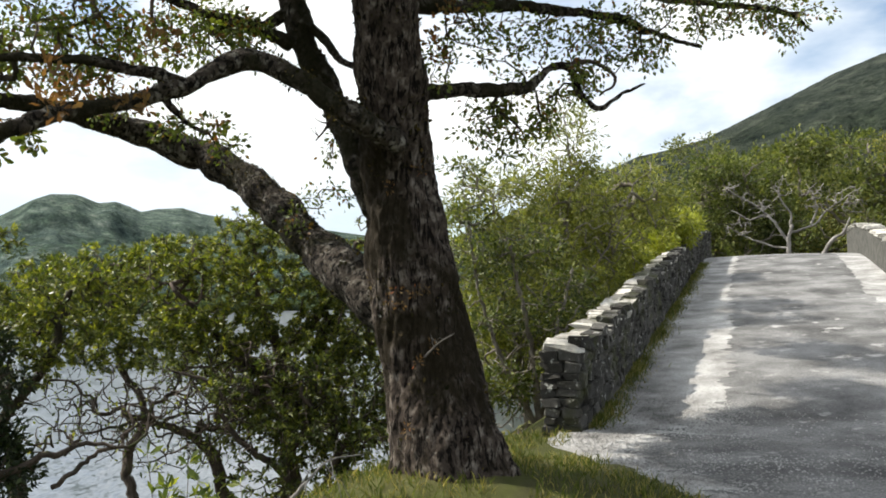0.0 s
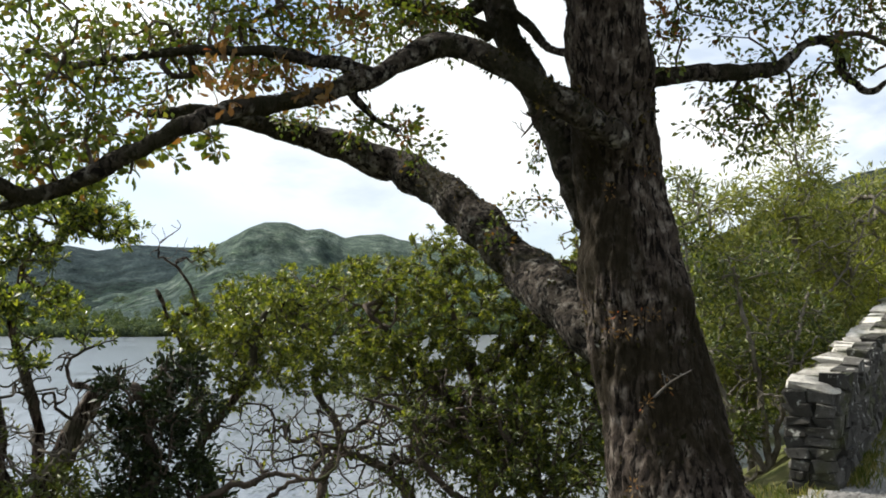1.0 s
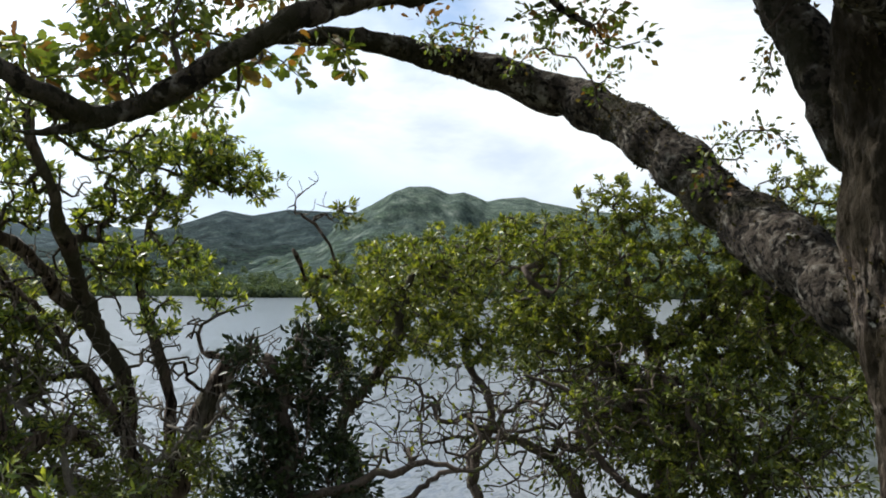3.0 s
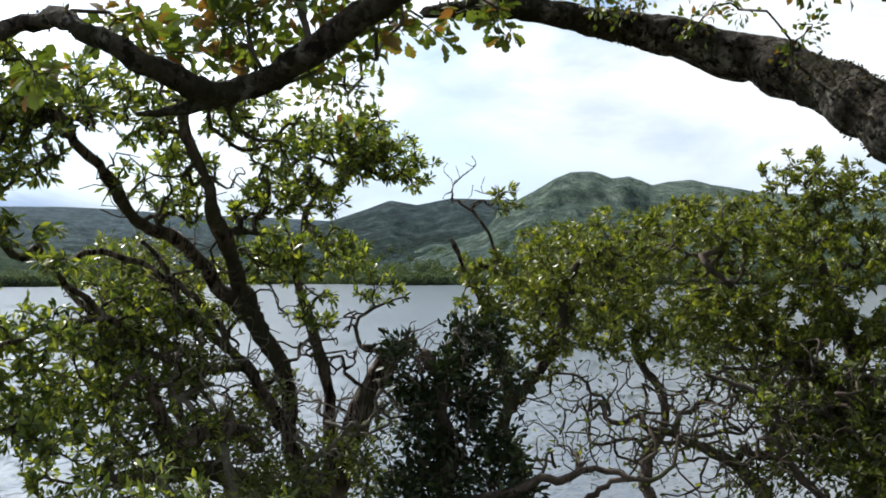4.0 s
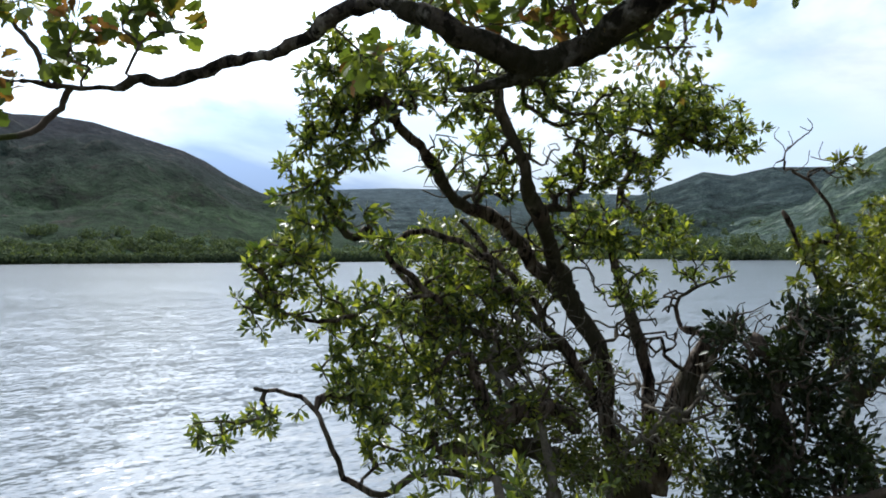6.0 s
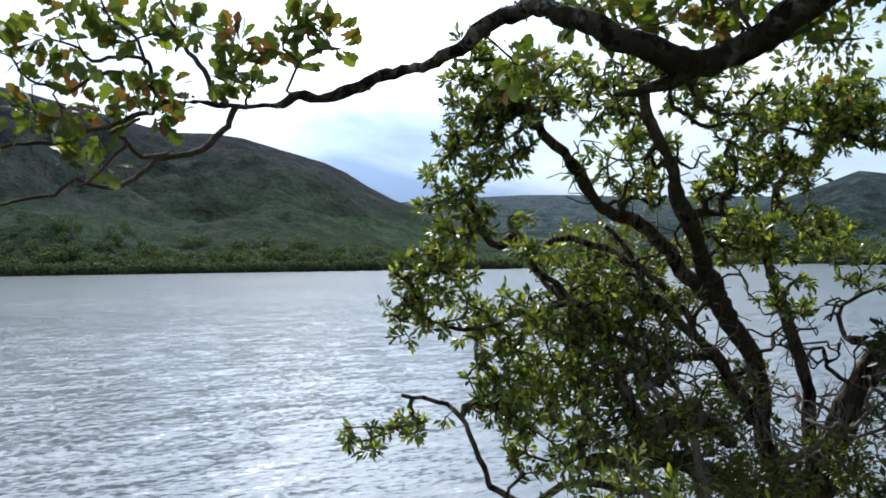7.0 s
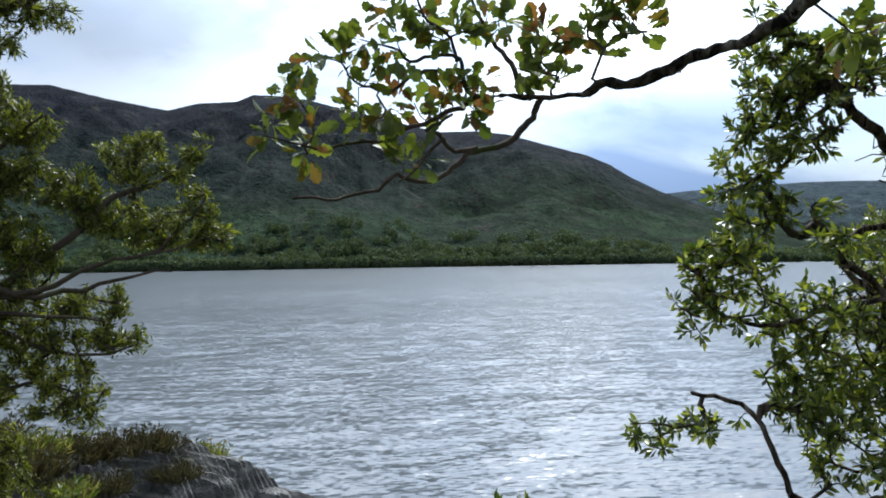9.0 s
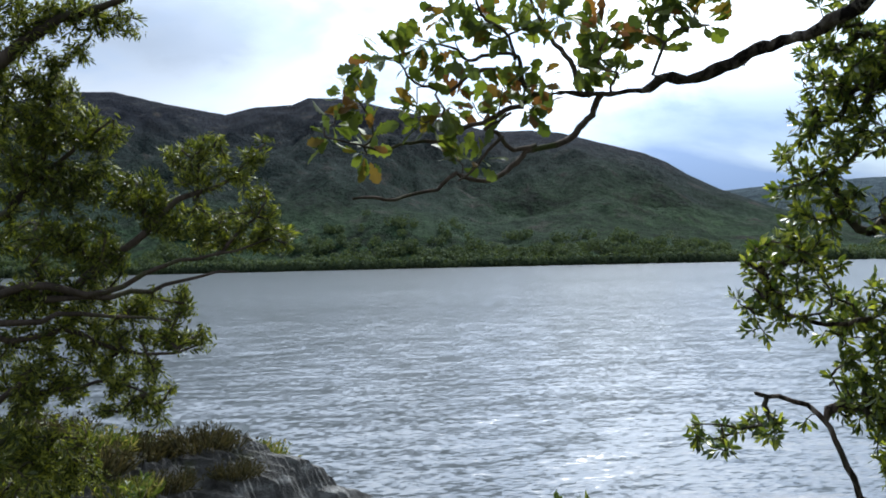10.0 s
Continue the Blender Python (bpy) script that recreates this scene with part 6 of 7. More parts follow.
build_tree("undergrowth_bush", (-2.0, 11.3, -1.6), "dense shaded undergrowth of dark twigs under the rhododendron", 40, [
    with_radius([(-1.9, 11.2, -1.7), (-2.1, 11.3, -0.6), (-1.8, 11.4, 0.1), (-2.0, 11.4, 0.7)], 0.07, 0.02),
    with_radius([(-1.9, 11.2, -1.2), (-1.4, 11.4, -0.4), (-1.2, 11.45, 0.4)], 0.05, 0.02),
    with_radius([(-2.1, 11.3, -0.6), (-2.7, 11.2, -0.1), (-3.0, 11.15, 0.6), (-3.5, 11.1, 0.8)], 0.05, 0.015)],
    [(-2.62, 11.25, 0.51, 0.53, 0.30), (-1.98, 11.39, 0.70, 0.61, 0.38), (-1.40, 11.45, 0.39, 0.53, 0.46), (-1.97, 11.31, -0.02, 0.61, 0.38), (-1.25, 11.37, -0.34, 0.53, 0.46), (-2.38, 11.13, -0.63, 0.61, 0.30), (-1.68, 11.24, -0.74, 0.69, 0.30), (-0.95, 11.48, 0.23, 0.38, 0.46)], 34.0,
    DARK_BARK, SHADED_LEAF, 0.2, 14, 0.08, 0.09, True, 0.0045, 0.2, 0.4, 0.12, 0.06, category="bush",
    bare=[(-2.2, 11.3, 0.3, 0.90, 0.60), (-2.9, 11.15, 0.4, 0.80, 0.50), (-1.6, 11.3, -0.3, 0.80, 0.60), (-2.8, 11.1, -0.2, 0.70, 0.40)])

build_tree("willow_tree", (3.1, 18.0, -2.0), "thin many-stemmed willow with pale feathery leaves", 28, [
    with_radius([(1.56, 16.86, -2.42), (1.60, 17.22, -0.30), (1.47, 17.32, 0.81), (1.11, 17.36, 2.18), (0.90, 17.29, 3.32)], 0.09, 0.02),
    with_radius([(1.60, 17.23, -0.19), (1.98, 17.28, 1.26), (2.57, 17.87, 2.88), (2.81, 18.38, 4.37), (2.69, 18.18, 5.56)], 0.06, 0.012),
    with_radius([(1.68, 17.27, 0.36), (2.53, 17.92, 1.47), (3.61, 18.41, 2.77), (4.22, 18.78, 4.03)], 0.05, 0.012),
    with_radius([(1.60, 17.22, -0.30), (1.27, 16.75, 1.28), (0.62, 16.46, 2.49), (0.43, 16.36, 3.68)], 0.05, 0.012)],
    [(0.91, 17.25, 3.66, 0.91, 0.69), (1.68, 17.29, 2.62, 1.03, 0.80), (2.79, 18.50, 3.41, 0.99, 1.11), (2.69, 18.32, 4.85, 0.74, 0.99), (3.99, 19.63, 3.24, 1.19, 0.92), (4.37, 19.46, 4.12, 1.06, 0.66), (1.06, 16.87, 1.50, 0.89, 0.78), (2.55, 18.02, 1.70, 1.08, 0.72), (3.47, 19.07, 2.32, 1.02, 0.76), (0.59, 16.85, 0.42, 0.67, 0.89), (1.63, 17.29, 0.59, 0.80, 0.80), (0.42, 16.75, 2.84, 0.66, 0.88), (2.13, 17.94, 3.84, 0.72, 0.72), (4.90, 20.12, 3.53, 0.96, 0.68)], 22.0,
    GREY_BARK, WILLOW_LEAF, 0.14, 24, 0.14, 0.22, False, 0.007, 0.2, 0.3, 0.2, 0.06, out=0.6, bare=[(1.30, 16.95, 1.94, 1.34, 1.23), (2.73, 18.13, 3.13, 1.33, 1.45), (0.94, 16.96, 0.84, 1.00, 1.00)])

build_tree("bush", (2.2, 15.6, -2.0), "dark green leafy bush between the oak and the parapet", 39, [
    with_radius([(1.60, 14.59, -1.51), (1.57, 14.83, -0.04), (1.42, 14.93, 1.31), (1.16, 14.92, 2.59)], 0.06, 0.02),
    with_radius([(1.60, 14.78, -0.42), (1.94, 14.86, 0.91), (2.27, 15.22, 2.08)], 0.05, 0.02),
    with_radius([(1.55, 14.76, -0.60), (1.01, 14.93, 0.54), (0.65, 14.99, 1.72), (0.48, 14.94, 2.90)], 0.05, 0.02)],
    [(0.49, 14.91, 3.19, 0.39, 0.49), (0.67, 14.96, 2.50, 0.59, 0.35), (1.65, 14.88, 2.57, 0.54, 0.35), (1.15, 14.95, 2.10, 0.59, 0.35), (2.20, 15.44, 1.89, 0.51, 0.33), (0.74, 14.98, 1.32, 0.49, 0.39), (1.73, 15.10, 1.30, 0.60, 0.36), (2.57, 15.38, 1.28, 0.51, 0.37), (0.90, 14.90, 0.16, 0.59, 0.49), (2.00, 15.03, 0.51, 0.40, 0.40), (0.40, 14.82, 3.87, 0.35, 0.30)], 34.0,
    GREY_BARK, SHADED_LEAF, 0.2, 20, 0.10, 0.17, False, 0.006, 0.25, 0.4, category="bush", bare=[(1.40, 14.91, 0.73, 1.08, 0.89), (0.88, 14.84, -0.41, 0.79, 0.59)])

build_tree("bush", (5.6, 24.0, 0.0), "bright yellow-green bush leaning over the parapet", 29, [
    with_radius([(5.6, 24.0, -1.0), (5.7, 24.0, 2.0), (5.9, 24.2, 3.4)], 0.05, 0.02)],
    [(6.48, 24.08, 3.42, 0.74, 0.49), (5.64, 23.29, 2.91, 0.71, 0.47), (4.62, 21.49, 2.54, 0.65, 0.43), (6.26, 24.12, 3.58, 0.66, 0.43), (6.97, 24.96, 3.72, 0.44, 0.34)], 80.0, GREY_BARK, GORSE_LEAF, 0.2, 30, 0.12, 0.24, category="bush")

# ---- the yew ----
build_tree("yew_tree", (-5.6, 0.6, -0.8), "shaggy yew with drooping needle sprays over the rocks", 31, [
    with_radius([(-5.5, 0.5, -1.2), (-5.4, 0.55, 0.4), (-5.3, 0.6, 2.0), (-5.2, 0.7, 3.6)], 0.16, 0.08),
with_radius([(-5.32, 0.6, 1.0), (-4.92, 1.49, 1.58), (-4.97, 1.6, 1.62), (-5.02, 1.71, 1.62), (-5.07, 1.84, 1.67), (-5.11, 1.98, 1.76), (-5.14, 2.11, 1.87), (-5.16, 2.22, 1.96), (-5.19, 2.35, 2.01), (-5.2, 2.45, 2.08), (-5.2, 2.52, 2.16), (-5.21, 2.59, 2.22)], 0.030, 0.004),
    with_radius([(-5.35, 0.6, 1.1), (-4.79, 1.55, 1.62), (-4.84, 1.65, 1.61), (-4.9, 1.79, 1.59), (-4.95, 1.91, 1.59), (-5.0, 2.05, 1.63), (-5.05, 2.19, 1.7), (-5.09, 2.34, 1.75), (-5.12, 2.5, 1.77), (-5.14, 2.62, 1.81)], 0.022, 0.003),
    with_radius([(-4.89, 1.79, 1.59), (-4.94, 1.92, 1.59), (-4.98, 2.08, 1.61), (-5.02, 2.22, 1.64), (-5.05, 2.35, 1.68), (-5.07, 2.43, 1.69), (-5.08, 2.48, 1.68)], 0.014, 0.003),
    with_radius([(-5.25, 0.65, 2.2), (-4.91, 1.51, 2.45), (-4.92, 1.63, 2.51), (-4.93, 1.75, 2.58), (-4.93, 1.86, 2.65), (-4.92, 1.94, 2.69), (-4.91, 2.05, 2.75), (-4.9, 2.14, 2.8)], 0.036, 0.008),
    with_radius([(-5.3, 0.6, 1.5), (-5.03, 1.5, 1.84), (-5.06, 1.63, 1.97), (-5.06, 1.72, 2.06), (-5.05, 1.81, 2.14), (-5.05, 1.9, 2.23), (-5.05, 2.01, 2.3)], 0.022, 0.004),
    with_radius([(-5.35, 0.6, 0.9), (-4.83, 1.53, 1.49), (-4.86, 1.64, 1.49), (-4.89, 1.75, 1.5), (-4.93, 1.9, 1.53), (-4.96, 2.02, 1.51), (-4.98, 2.14, 1.51), (-4.99, 2.24, 1.49)], 0.018, 0.003),
    with_radius([(-5.35, 0.6, 0.7), (-4.87, 1.52, 1.37), (-4.92, 1.66, 1.43), (-4.96, 1.81, 1.44), (-4.99, 1.96, 1.4), (-5.02, 2.11, 1.36), (-5.04, 2.23, 1.36), (-5.04, 2.31, 1.39)], 0.017, 0.003),
    with_radius([(-5.4, 0.6, 0.4), (-4.91, 1.54, 1.2), (-4.95, 1.68, 1.23), (-4.99, 1.83, 1.24), (-5.03, 2.0, 1.25), (-5.04, 2.12, 1.2)], 0.017, 0.003),
    with_radius([(-5.4, 0.6, 0.1), (-4.87, 1.55, 1.0), (-4.93, 1.67, 1.06), (-4.97, 1.78, 1.07), (-5.0, 1.89, 1.04)], 0.018, 0.004),
    with_radius([(-5.07, 1.72, 2.05), (-5.05, 1.73, 2.06), (-5.03, 1.75, 2.16), (-5.0, 1.77, 2.27), (-4.98, 1.79, 2.35)], 0.016, 0.005),
    with_radius([(-5.18, 2.28, 1.99), (-5.18, 2.3, 1.99), (-5.16, 2.3, 2.08), (-5.14, 2.32, 2.14), (-5.14, 2.36, 2.18)], 0.01, 0.003),
    with_radius([(-5.11, 2.41, 1.76), (-5.12, 2.43, 1.79), (-5.13, 2.5, 1.87), (-5.14, 2.54, 1.91), (-5.14, 2.59, 1.97)], 0.01, 0.003)],
    [(x, y, z, r * 1.3, h * 1.5) for x, y, z, r, h in [(-4.99, 1.75, 2.33, 0.13, 0.1), (-4.94, 1.66, 2.39, 0.1, 0.07), (-4.98, 1.81, 2.44, 0.07, 0.06), (-5.03, 1.84, 2.25, 0.12, 0.07), (-5.07, 1.96, 2.21, 0.09, 0.05), (-4.98, 1.66,
     2.18, 0.1, 0.1), (-5.02, 1.71, 2.03, 0.11, 0.09), (-5.06, 1.85, 2.03, 0.11, 0.07), (-5.09, 1.97, 2.03, 0.1, 0.06), (-5.12, 2.09, 2.01, 0.1, 0.06), (-5.14, 2.16, 1.94, 0.07,
     0.05), (-5.14, 2.27, 2.16, 0.07, 0.04), (-5.16, 2.36, 2.18, 0.07, 0.04), (-5.16, 2.31, 2.06, 0.09, 0.04), (-5.18, 2.47, 2.11, 0.06, 0.04), (-5.18, 2.55, 2.18, 0.05, 0.04),
     (-5.15, 2.2, 1.87, 0.07, 0.04), (-5.17, 2.31, 1.88, 0.09, 0.04), (-5.19, 2.42, 1.88, 0.09, 0.04), (-5.2, 2.55, 1.96, 0.06, 0.05), (-5.21, 2.59, 1.88, 0.06, 0.04), (-5.21,
     2.63, 1.82, 0.07, 0.04), (-5.2, 2.51, 1.81, 0.07, 0.04), (-5.19, 2.37, 1.81, 0.07, 0.04), (-5.07, 1.86, 1.83, 0.11, 0.07), (-5.03, 1.71, 1.81, 0.12, 0.07), (-5.1, 1.94, 1.74,
     0.1, 0.05), (-5.06, 1.8, 1.65, 0.15, 0.04), (-5.01, 1.67, 1.55, 0.11, 0.05), (-5.11, 2.0, 1.56, 0.11, 0.04), (-5.14, 2.13, 1.54, 0.11, 0.04), (-5.16, 2.23, 1.57, 0.05, 0.04),
     (-5.06, 1.82, 1.51, 0.12, 0.05), (-5.09, 1.94, 1.45, 0.12, 0.04), (-5.14, 2.15, 1.43, 0.1, 0.04), (-5.16, 2.26, 1.39, 0.07, 0.04), (-5.01, 1.7, 1.39, 0.12, 0.06), (-5.06,
     1.88, 1.34, 0.11, 0.05), (-5.1, 2.04, 1.3, 0.1, 0.05), (-5.12, 2.15, 1.23, 0.05, 0.04), (-5.02, 1.78, 1.24, 0.11, 0.05), (-4.98, 1.65, 1.25, 0.1, 0.06), (-5.09, 2.04, 1.17,
     0.1, 0.05), (-5.1, 2.13, 1.11, 0.05, 0.04), (-4.98, 1.71, 1.11, 0.12, 0.06), (-4.94, 1.64, 1.02, 0.1, 0.07), (-4.99, 1.79, 1.0, 0.11, 0.07), (-4.94, 1.72, 0.89, 0.15, 0.07),
     (-4.99, 1.87, 0.91, 0.07, 0.05), (-4.98, 1.97, 2.64, 0.06, 0.04), (-4.94, 1.83, 2.65, 0.07, 0.04), (-5.0, 2.07, 2.66, 0.05, 0.04), (-4.95, 1.93, 2.72, 0.1, 0.04), (-4.9, 1.72,
     2.66, 0.09, 0.05), (-4.92, 1.67, 2.54, 0.07, 0.05), (-4.98, 1.88, 2.53, 0.05, 0.04)]], 600.0,
    DARK_BARK, YEW_LEAF, 0.12, 40, 0.032, 0.075, True, 0.0022, 0.1, 0.3, 0.07, 0.02, out=1.0)

# ---- woods beyond the bridge and over the lake ----


def build_wood_tree(name, seed, height, label, leaf):
    """A woodland tree standing at the origin."""
    root = thing(name, (0, 0, 0), label, "tree", "trees beyond the bridge")
    sk = Skeleton(seed)
    rng = sk.rng
    h = height
    trunk = sk.limb([(0, 0, -0.6, 0.26), (0.1, 0.1, h * 0.25, 0.21), (rng.uniform(-.4, .4), rng.uniform(-.4, .4), h * 0.55, 0.13), (rng.uniform(-.6, .6), 0.1, h * 0.85, 0.05)], 0.5)
    lines = [trunk]
    for k in range(7):
        a, z = k * 2.4 + rng.uniform(-.5, .5), h * rng.uniform(0.25, 0.6)
        w = h * rng.uniform(0.22, 0.36)
        r = 0.09
        lines.append(sk.limb([(0.05, 0.05, z, r), (math.cos(a) * w * 0.5, math.sin(a) * w * 0.5, z + h * 0.10, r * 0.7), (math.cos(a) * w, math.sin(a) * w, z + h * rng.uniform(0.02, 0.25), r * 0.25)], 0.3, 0.09))
    reg = [(rng.uniform(-1, 1) * h * 0.26, rng.uniform(-1, 1) * h * 0.26, h * rng.uniform(0.35, 0.92), h * rng.uniform(0.10, 0.17), h * rng.uniform(0.07, 0.12)) for _ in range(20)]
    tips, ways = sk.grow(blobs(rng, reg, 4.2, 0.4), 0.4, 0.12, 0.05, 0.011)
    for i, l in enumerate(lines):
        heap = Heap()
        tube(heap, l[:, :3], l[:, 3], 8, 0.05, rng)
        put("trunk" if i == 0 else "limb", heap.mesh("limb"), GREY_BARK, root)
    put("branchwork", sk.twigs(3, 0.03).mesh("branchwork"), GREY_BARK, root)
    heap = Heap()
    tuft_leaves(heap, rng, tips, ways, 34, 0.5, 0.19, LEAF_PLATE, 0.5, 0.5)
    put("crown", heap.mesh("crown"), leaf, root)
    return root


def ground_at(x, y):
    return float(ground_height(np.array([x]), np.array([y]))[0])


def build_woods():
    rng = np.random.default_rng(51)
    kinds = [build_wood_tree("woodland_tree", 60 + k, h, "olive-green broadleaf tree in the wood beyond the bridge", WOOD_LEAF) for k, h in enumerate((8.6, 7.6, 9.6, 6.6))]
    spots = []
    for yaw, r in [(-6, 42), (-9, 50), (-11, 38), (-12.5, 56), (-14, 46), (-15.5, 60), (-17, 52), (-18.5, 64), (-19.5, 50), (-21, 58), (-22.5, 66), (-24, 54), (-25.5, 62), (-27, 48), (-28.5, 58), (-30, 66),
                   (-8, 70), (-11, 78), (-14, 80), (-17, 76), (-20, 82), (-23, 80), (-26, 78), (-29, 82), (-4, 60), (-1, 52), (2, 64), (-32, 56), (-34, 70), (-3, 90), (-6, 100), (-10, 105), (-15, 110), (-20, 108), (-25, 110), (-30, 105), (-7.5, 56), (-10, 62), (-12, 48), (-13.2, 66), (-15, 54), (-16.2, 70), (-8.8, 84), (-12.4, 92), (-16, 95), (-19, 98), (-22, 96), (-26, 96), (-5, 76)]:
        spots.append((-math.sin(radians(yaw)) * r, math.cos(radians(yaw)) * r))
    for k, (x, y) in enumerate(spots):
        src = kinds[k % 4]
        m = Matrix.Translation((x, y, ground_at(x, y) - 0.3)) @ Euler((0, 0, rng.uniform(0, 6.3))).to_matrix().to_4x4()
        if k < 4:
            src.matrix_basis = m
        else:
            ob = copy_thing(src, m)
            z = rng.uniform(0.85, 1.2) * (1.3 if math.hypot(x, y) > 90 else 1.25 if x > 0.38 * y else 1.05)
            ob.scale = (z, z, z * rng.uniform(0.9, 1.05))
    build_dead_tree((15.6, 38.5, 2.0))


def build_dead_tree(place):
    """A bare bleached tree with wide crooked limbs."""
    root = thing("dead_tree", place, "bare bleached dead tree among green oaks", "tree")
    sk = Skeleton(71)
    side = np.array([0.93, -0.366, 0.0])
    shapes = [([(0, -0.6), (0.05, 1.2), (-0.05, 2.6), (0.1, 3.6)], 0.15, 0.07), ([(-0.05, 2.6), (-0.5, 3.6), (-1.0, 4.3), (-1.6, 5.0), (-2.3, 5.5), (-3.0, 6.2)], 0.07, 0.02),
              ([(0.1, 3.2), (0.6, 3.3), (1.5, 4.0), (2.3, 4.9), (3.3, 5.6)], 0.06, 0.02), ([(0.1, 3.5), (0.0, 4.6), (-0.4, 5.6), (-0.2, 6.6)], 0.06, 0.015),
              ([(0.0, 2.2), (-1.0, 2.5), (-2.1, 3.1), (-3.0, 3.8)], 0.055, 0.015), ([(1.0, 3.6), (1.3, 4.6), (1.1, 5.6)], 0.06, 0.02), ([(-1.0, 4.3), (-1.9, 4.2), (-2.7, 4.7)], 0.06, 0.02)]
    lines = []
    for pts, r0, r1 in shapes:
        deep = sk.rng.uniform(-0.7, 0.7)
        p = [tuple(side * a * 0.9 + np.array([0.366, 0.93, 0]) * deep * k / len(pts) + np.array([0, 0, h * 0.74])) for k, (a, h) in enumerate(pts)]
        lines.append(sk.limb(with_radius(p, r0, r1), 0.18, 0.05))
    reg = [(*(side * a * 0.9 + np.array([0, 0, h * 0.74])), 0.7, 0.45) for a, h in ((-2.6, 5.9), (-1.5, 5.0), (-2.4, 3.6), (2.6, 5.2), (1.4, 4.8), (-0.3, 6.0), (1.2, 5.6), (3.0, 4.6), (-0.8, 4.6))]
    sk.grow(blobs(sk.rng, reg, 30.0, 0.2), 0.2, 0.09, 0.05, 0.012)
    for i, l in enumerate(lines):
        heap = Heap()
        tube(heap, l[:, :3], l[:, 3], 8, 0.06, sk.rng)
        put("trunk" if i == 0 else "limb", heap.mesh("limb"), DEAD_WOOD, root)
    put("branchwork", sk.twigs(3, 0.03).mesh("branchwork"), DEAD_WOOD, root)


def build_shore_woods(name, grid, lo, hi, count, seed, label):
    """Many small far trees on the low slopes of a hill, as one mass."""
    rng = np.random.default_rng(seed)
    heap = Heap()
    n, m, _ = grid.shape
    a = lo + (hi - lo) * rng.uniform(0, 1, count * 2) ** 1.8
    b = rng.uniform(0, m - 1.01, count * 2)
    clump = np.array([noise.noise(Vector((u * 0.09, w * 40, seed))) + 0.45 * noise.noise(Vector((u * 0.4, w * 90, seed))) for u, w in zip(b, a)])
    keep = np.argsort(-(clump - 2.2 * a / hi * 0.25 + (a < lo + 0.004) * 0.6))[:count]
    q, b = a[keep] * 69, b[keep]
    i, j = q.astype(int), b.astype(int)
    u, w = (q - i)[:, None], (b - j)[:, None]
    p = grid[i, j] * (1 - u) * (1 - w) + grid[i + 1, j] * u * (1 - w) + grid[i, j + 1] * (1 - u) * w + grid[i + 1, j + 1] * u * w
    p[:, 2] = np.maximum(p[:, 2], WATER_Z)
    tall = rng.uniform(3.0, 8.5, count)
    per = 56
    d = rng.standard_normal((count, per, 3))
    d /= np.linalg.norm(d, axis=2)[..., None]
    c = p[:, None] + np.array([0, 0, 1.0]) * (tall * 0.5)[:, None, None] + d * (tall[:, None, None] * np.array([0.55, 0.55, 0.5]))
    plate = (np.array([(-0.4, 0, 0), (0.1, -0.5, 0), (0.5, 0.1, 0), (0, 0.55, 0.05)]), np.array([(0, 1, 2, 3)]))
    lay_leaves(heap, rng, c.reshape(-1, 3), rng.standard_normal(d.shape).reshape(-1, 3), np.repeat(tall * 0.25, per), plate, 0.4, (d + np.array([0, 0, 0.3])).reshape(-1, 3))
    ob = put(name, heap.mesh(name), SHORE_LEAF)
    tagged(ob, label, "woodland", kind="stuff")


SHORE_LEAF = leaf_material("far_wood_leaf", [(0.0, (0.050, 0.072, 0.045)), (0.6, (0.078, 0.104, 0.058)), (1.0, (0.115, 0.14, 0.070))], 0.95, 0.25)
build_woods()
build_shore_woods("shore_woods", west, 0.0, 0.12, 3600, 81, "dark green woods along the far lake shore")
build_shore_woods("shore_woods", peak, 0.0, 0.25, 1200, 82, "dark green woods at the foot of the rocky hill")
build_shore_woods("shore_woods", knoll, 0.0, 0.3, 900, 83, "dark green woods below the knoll")

# ---- rock point, grass and small plants ----


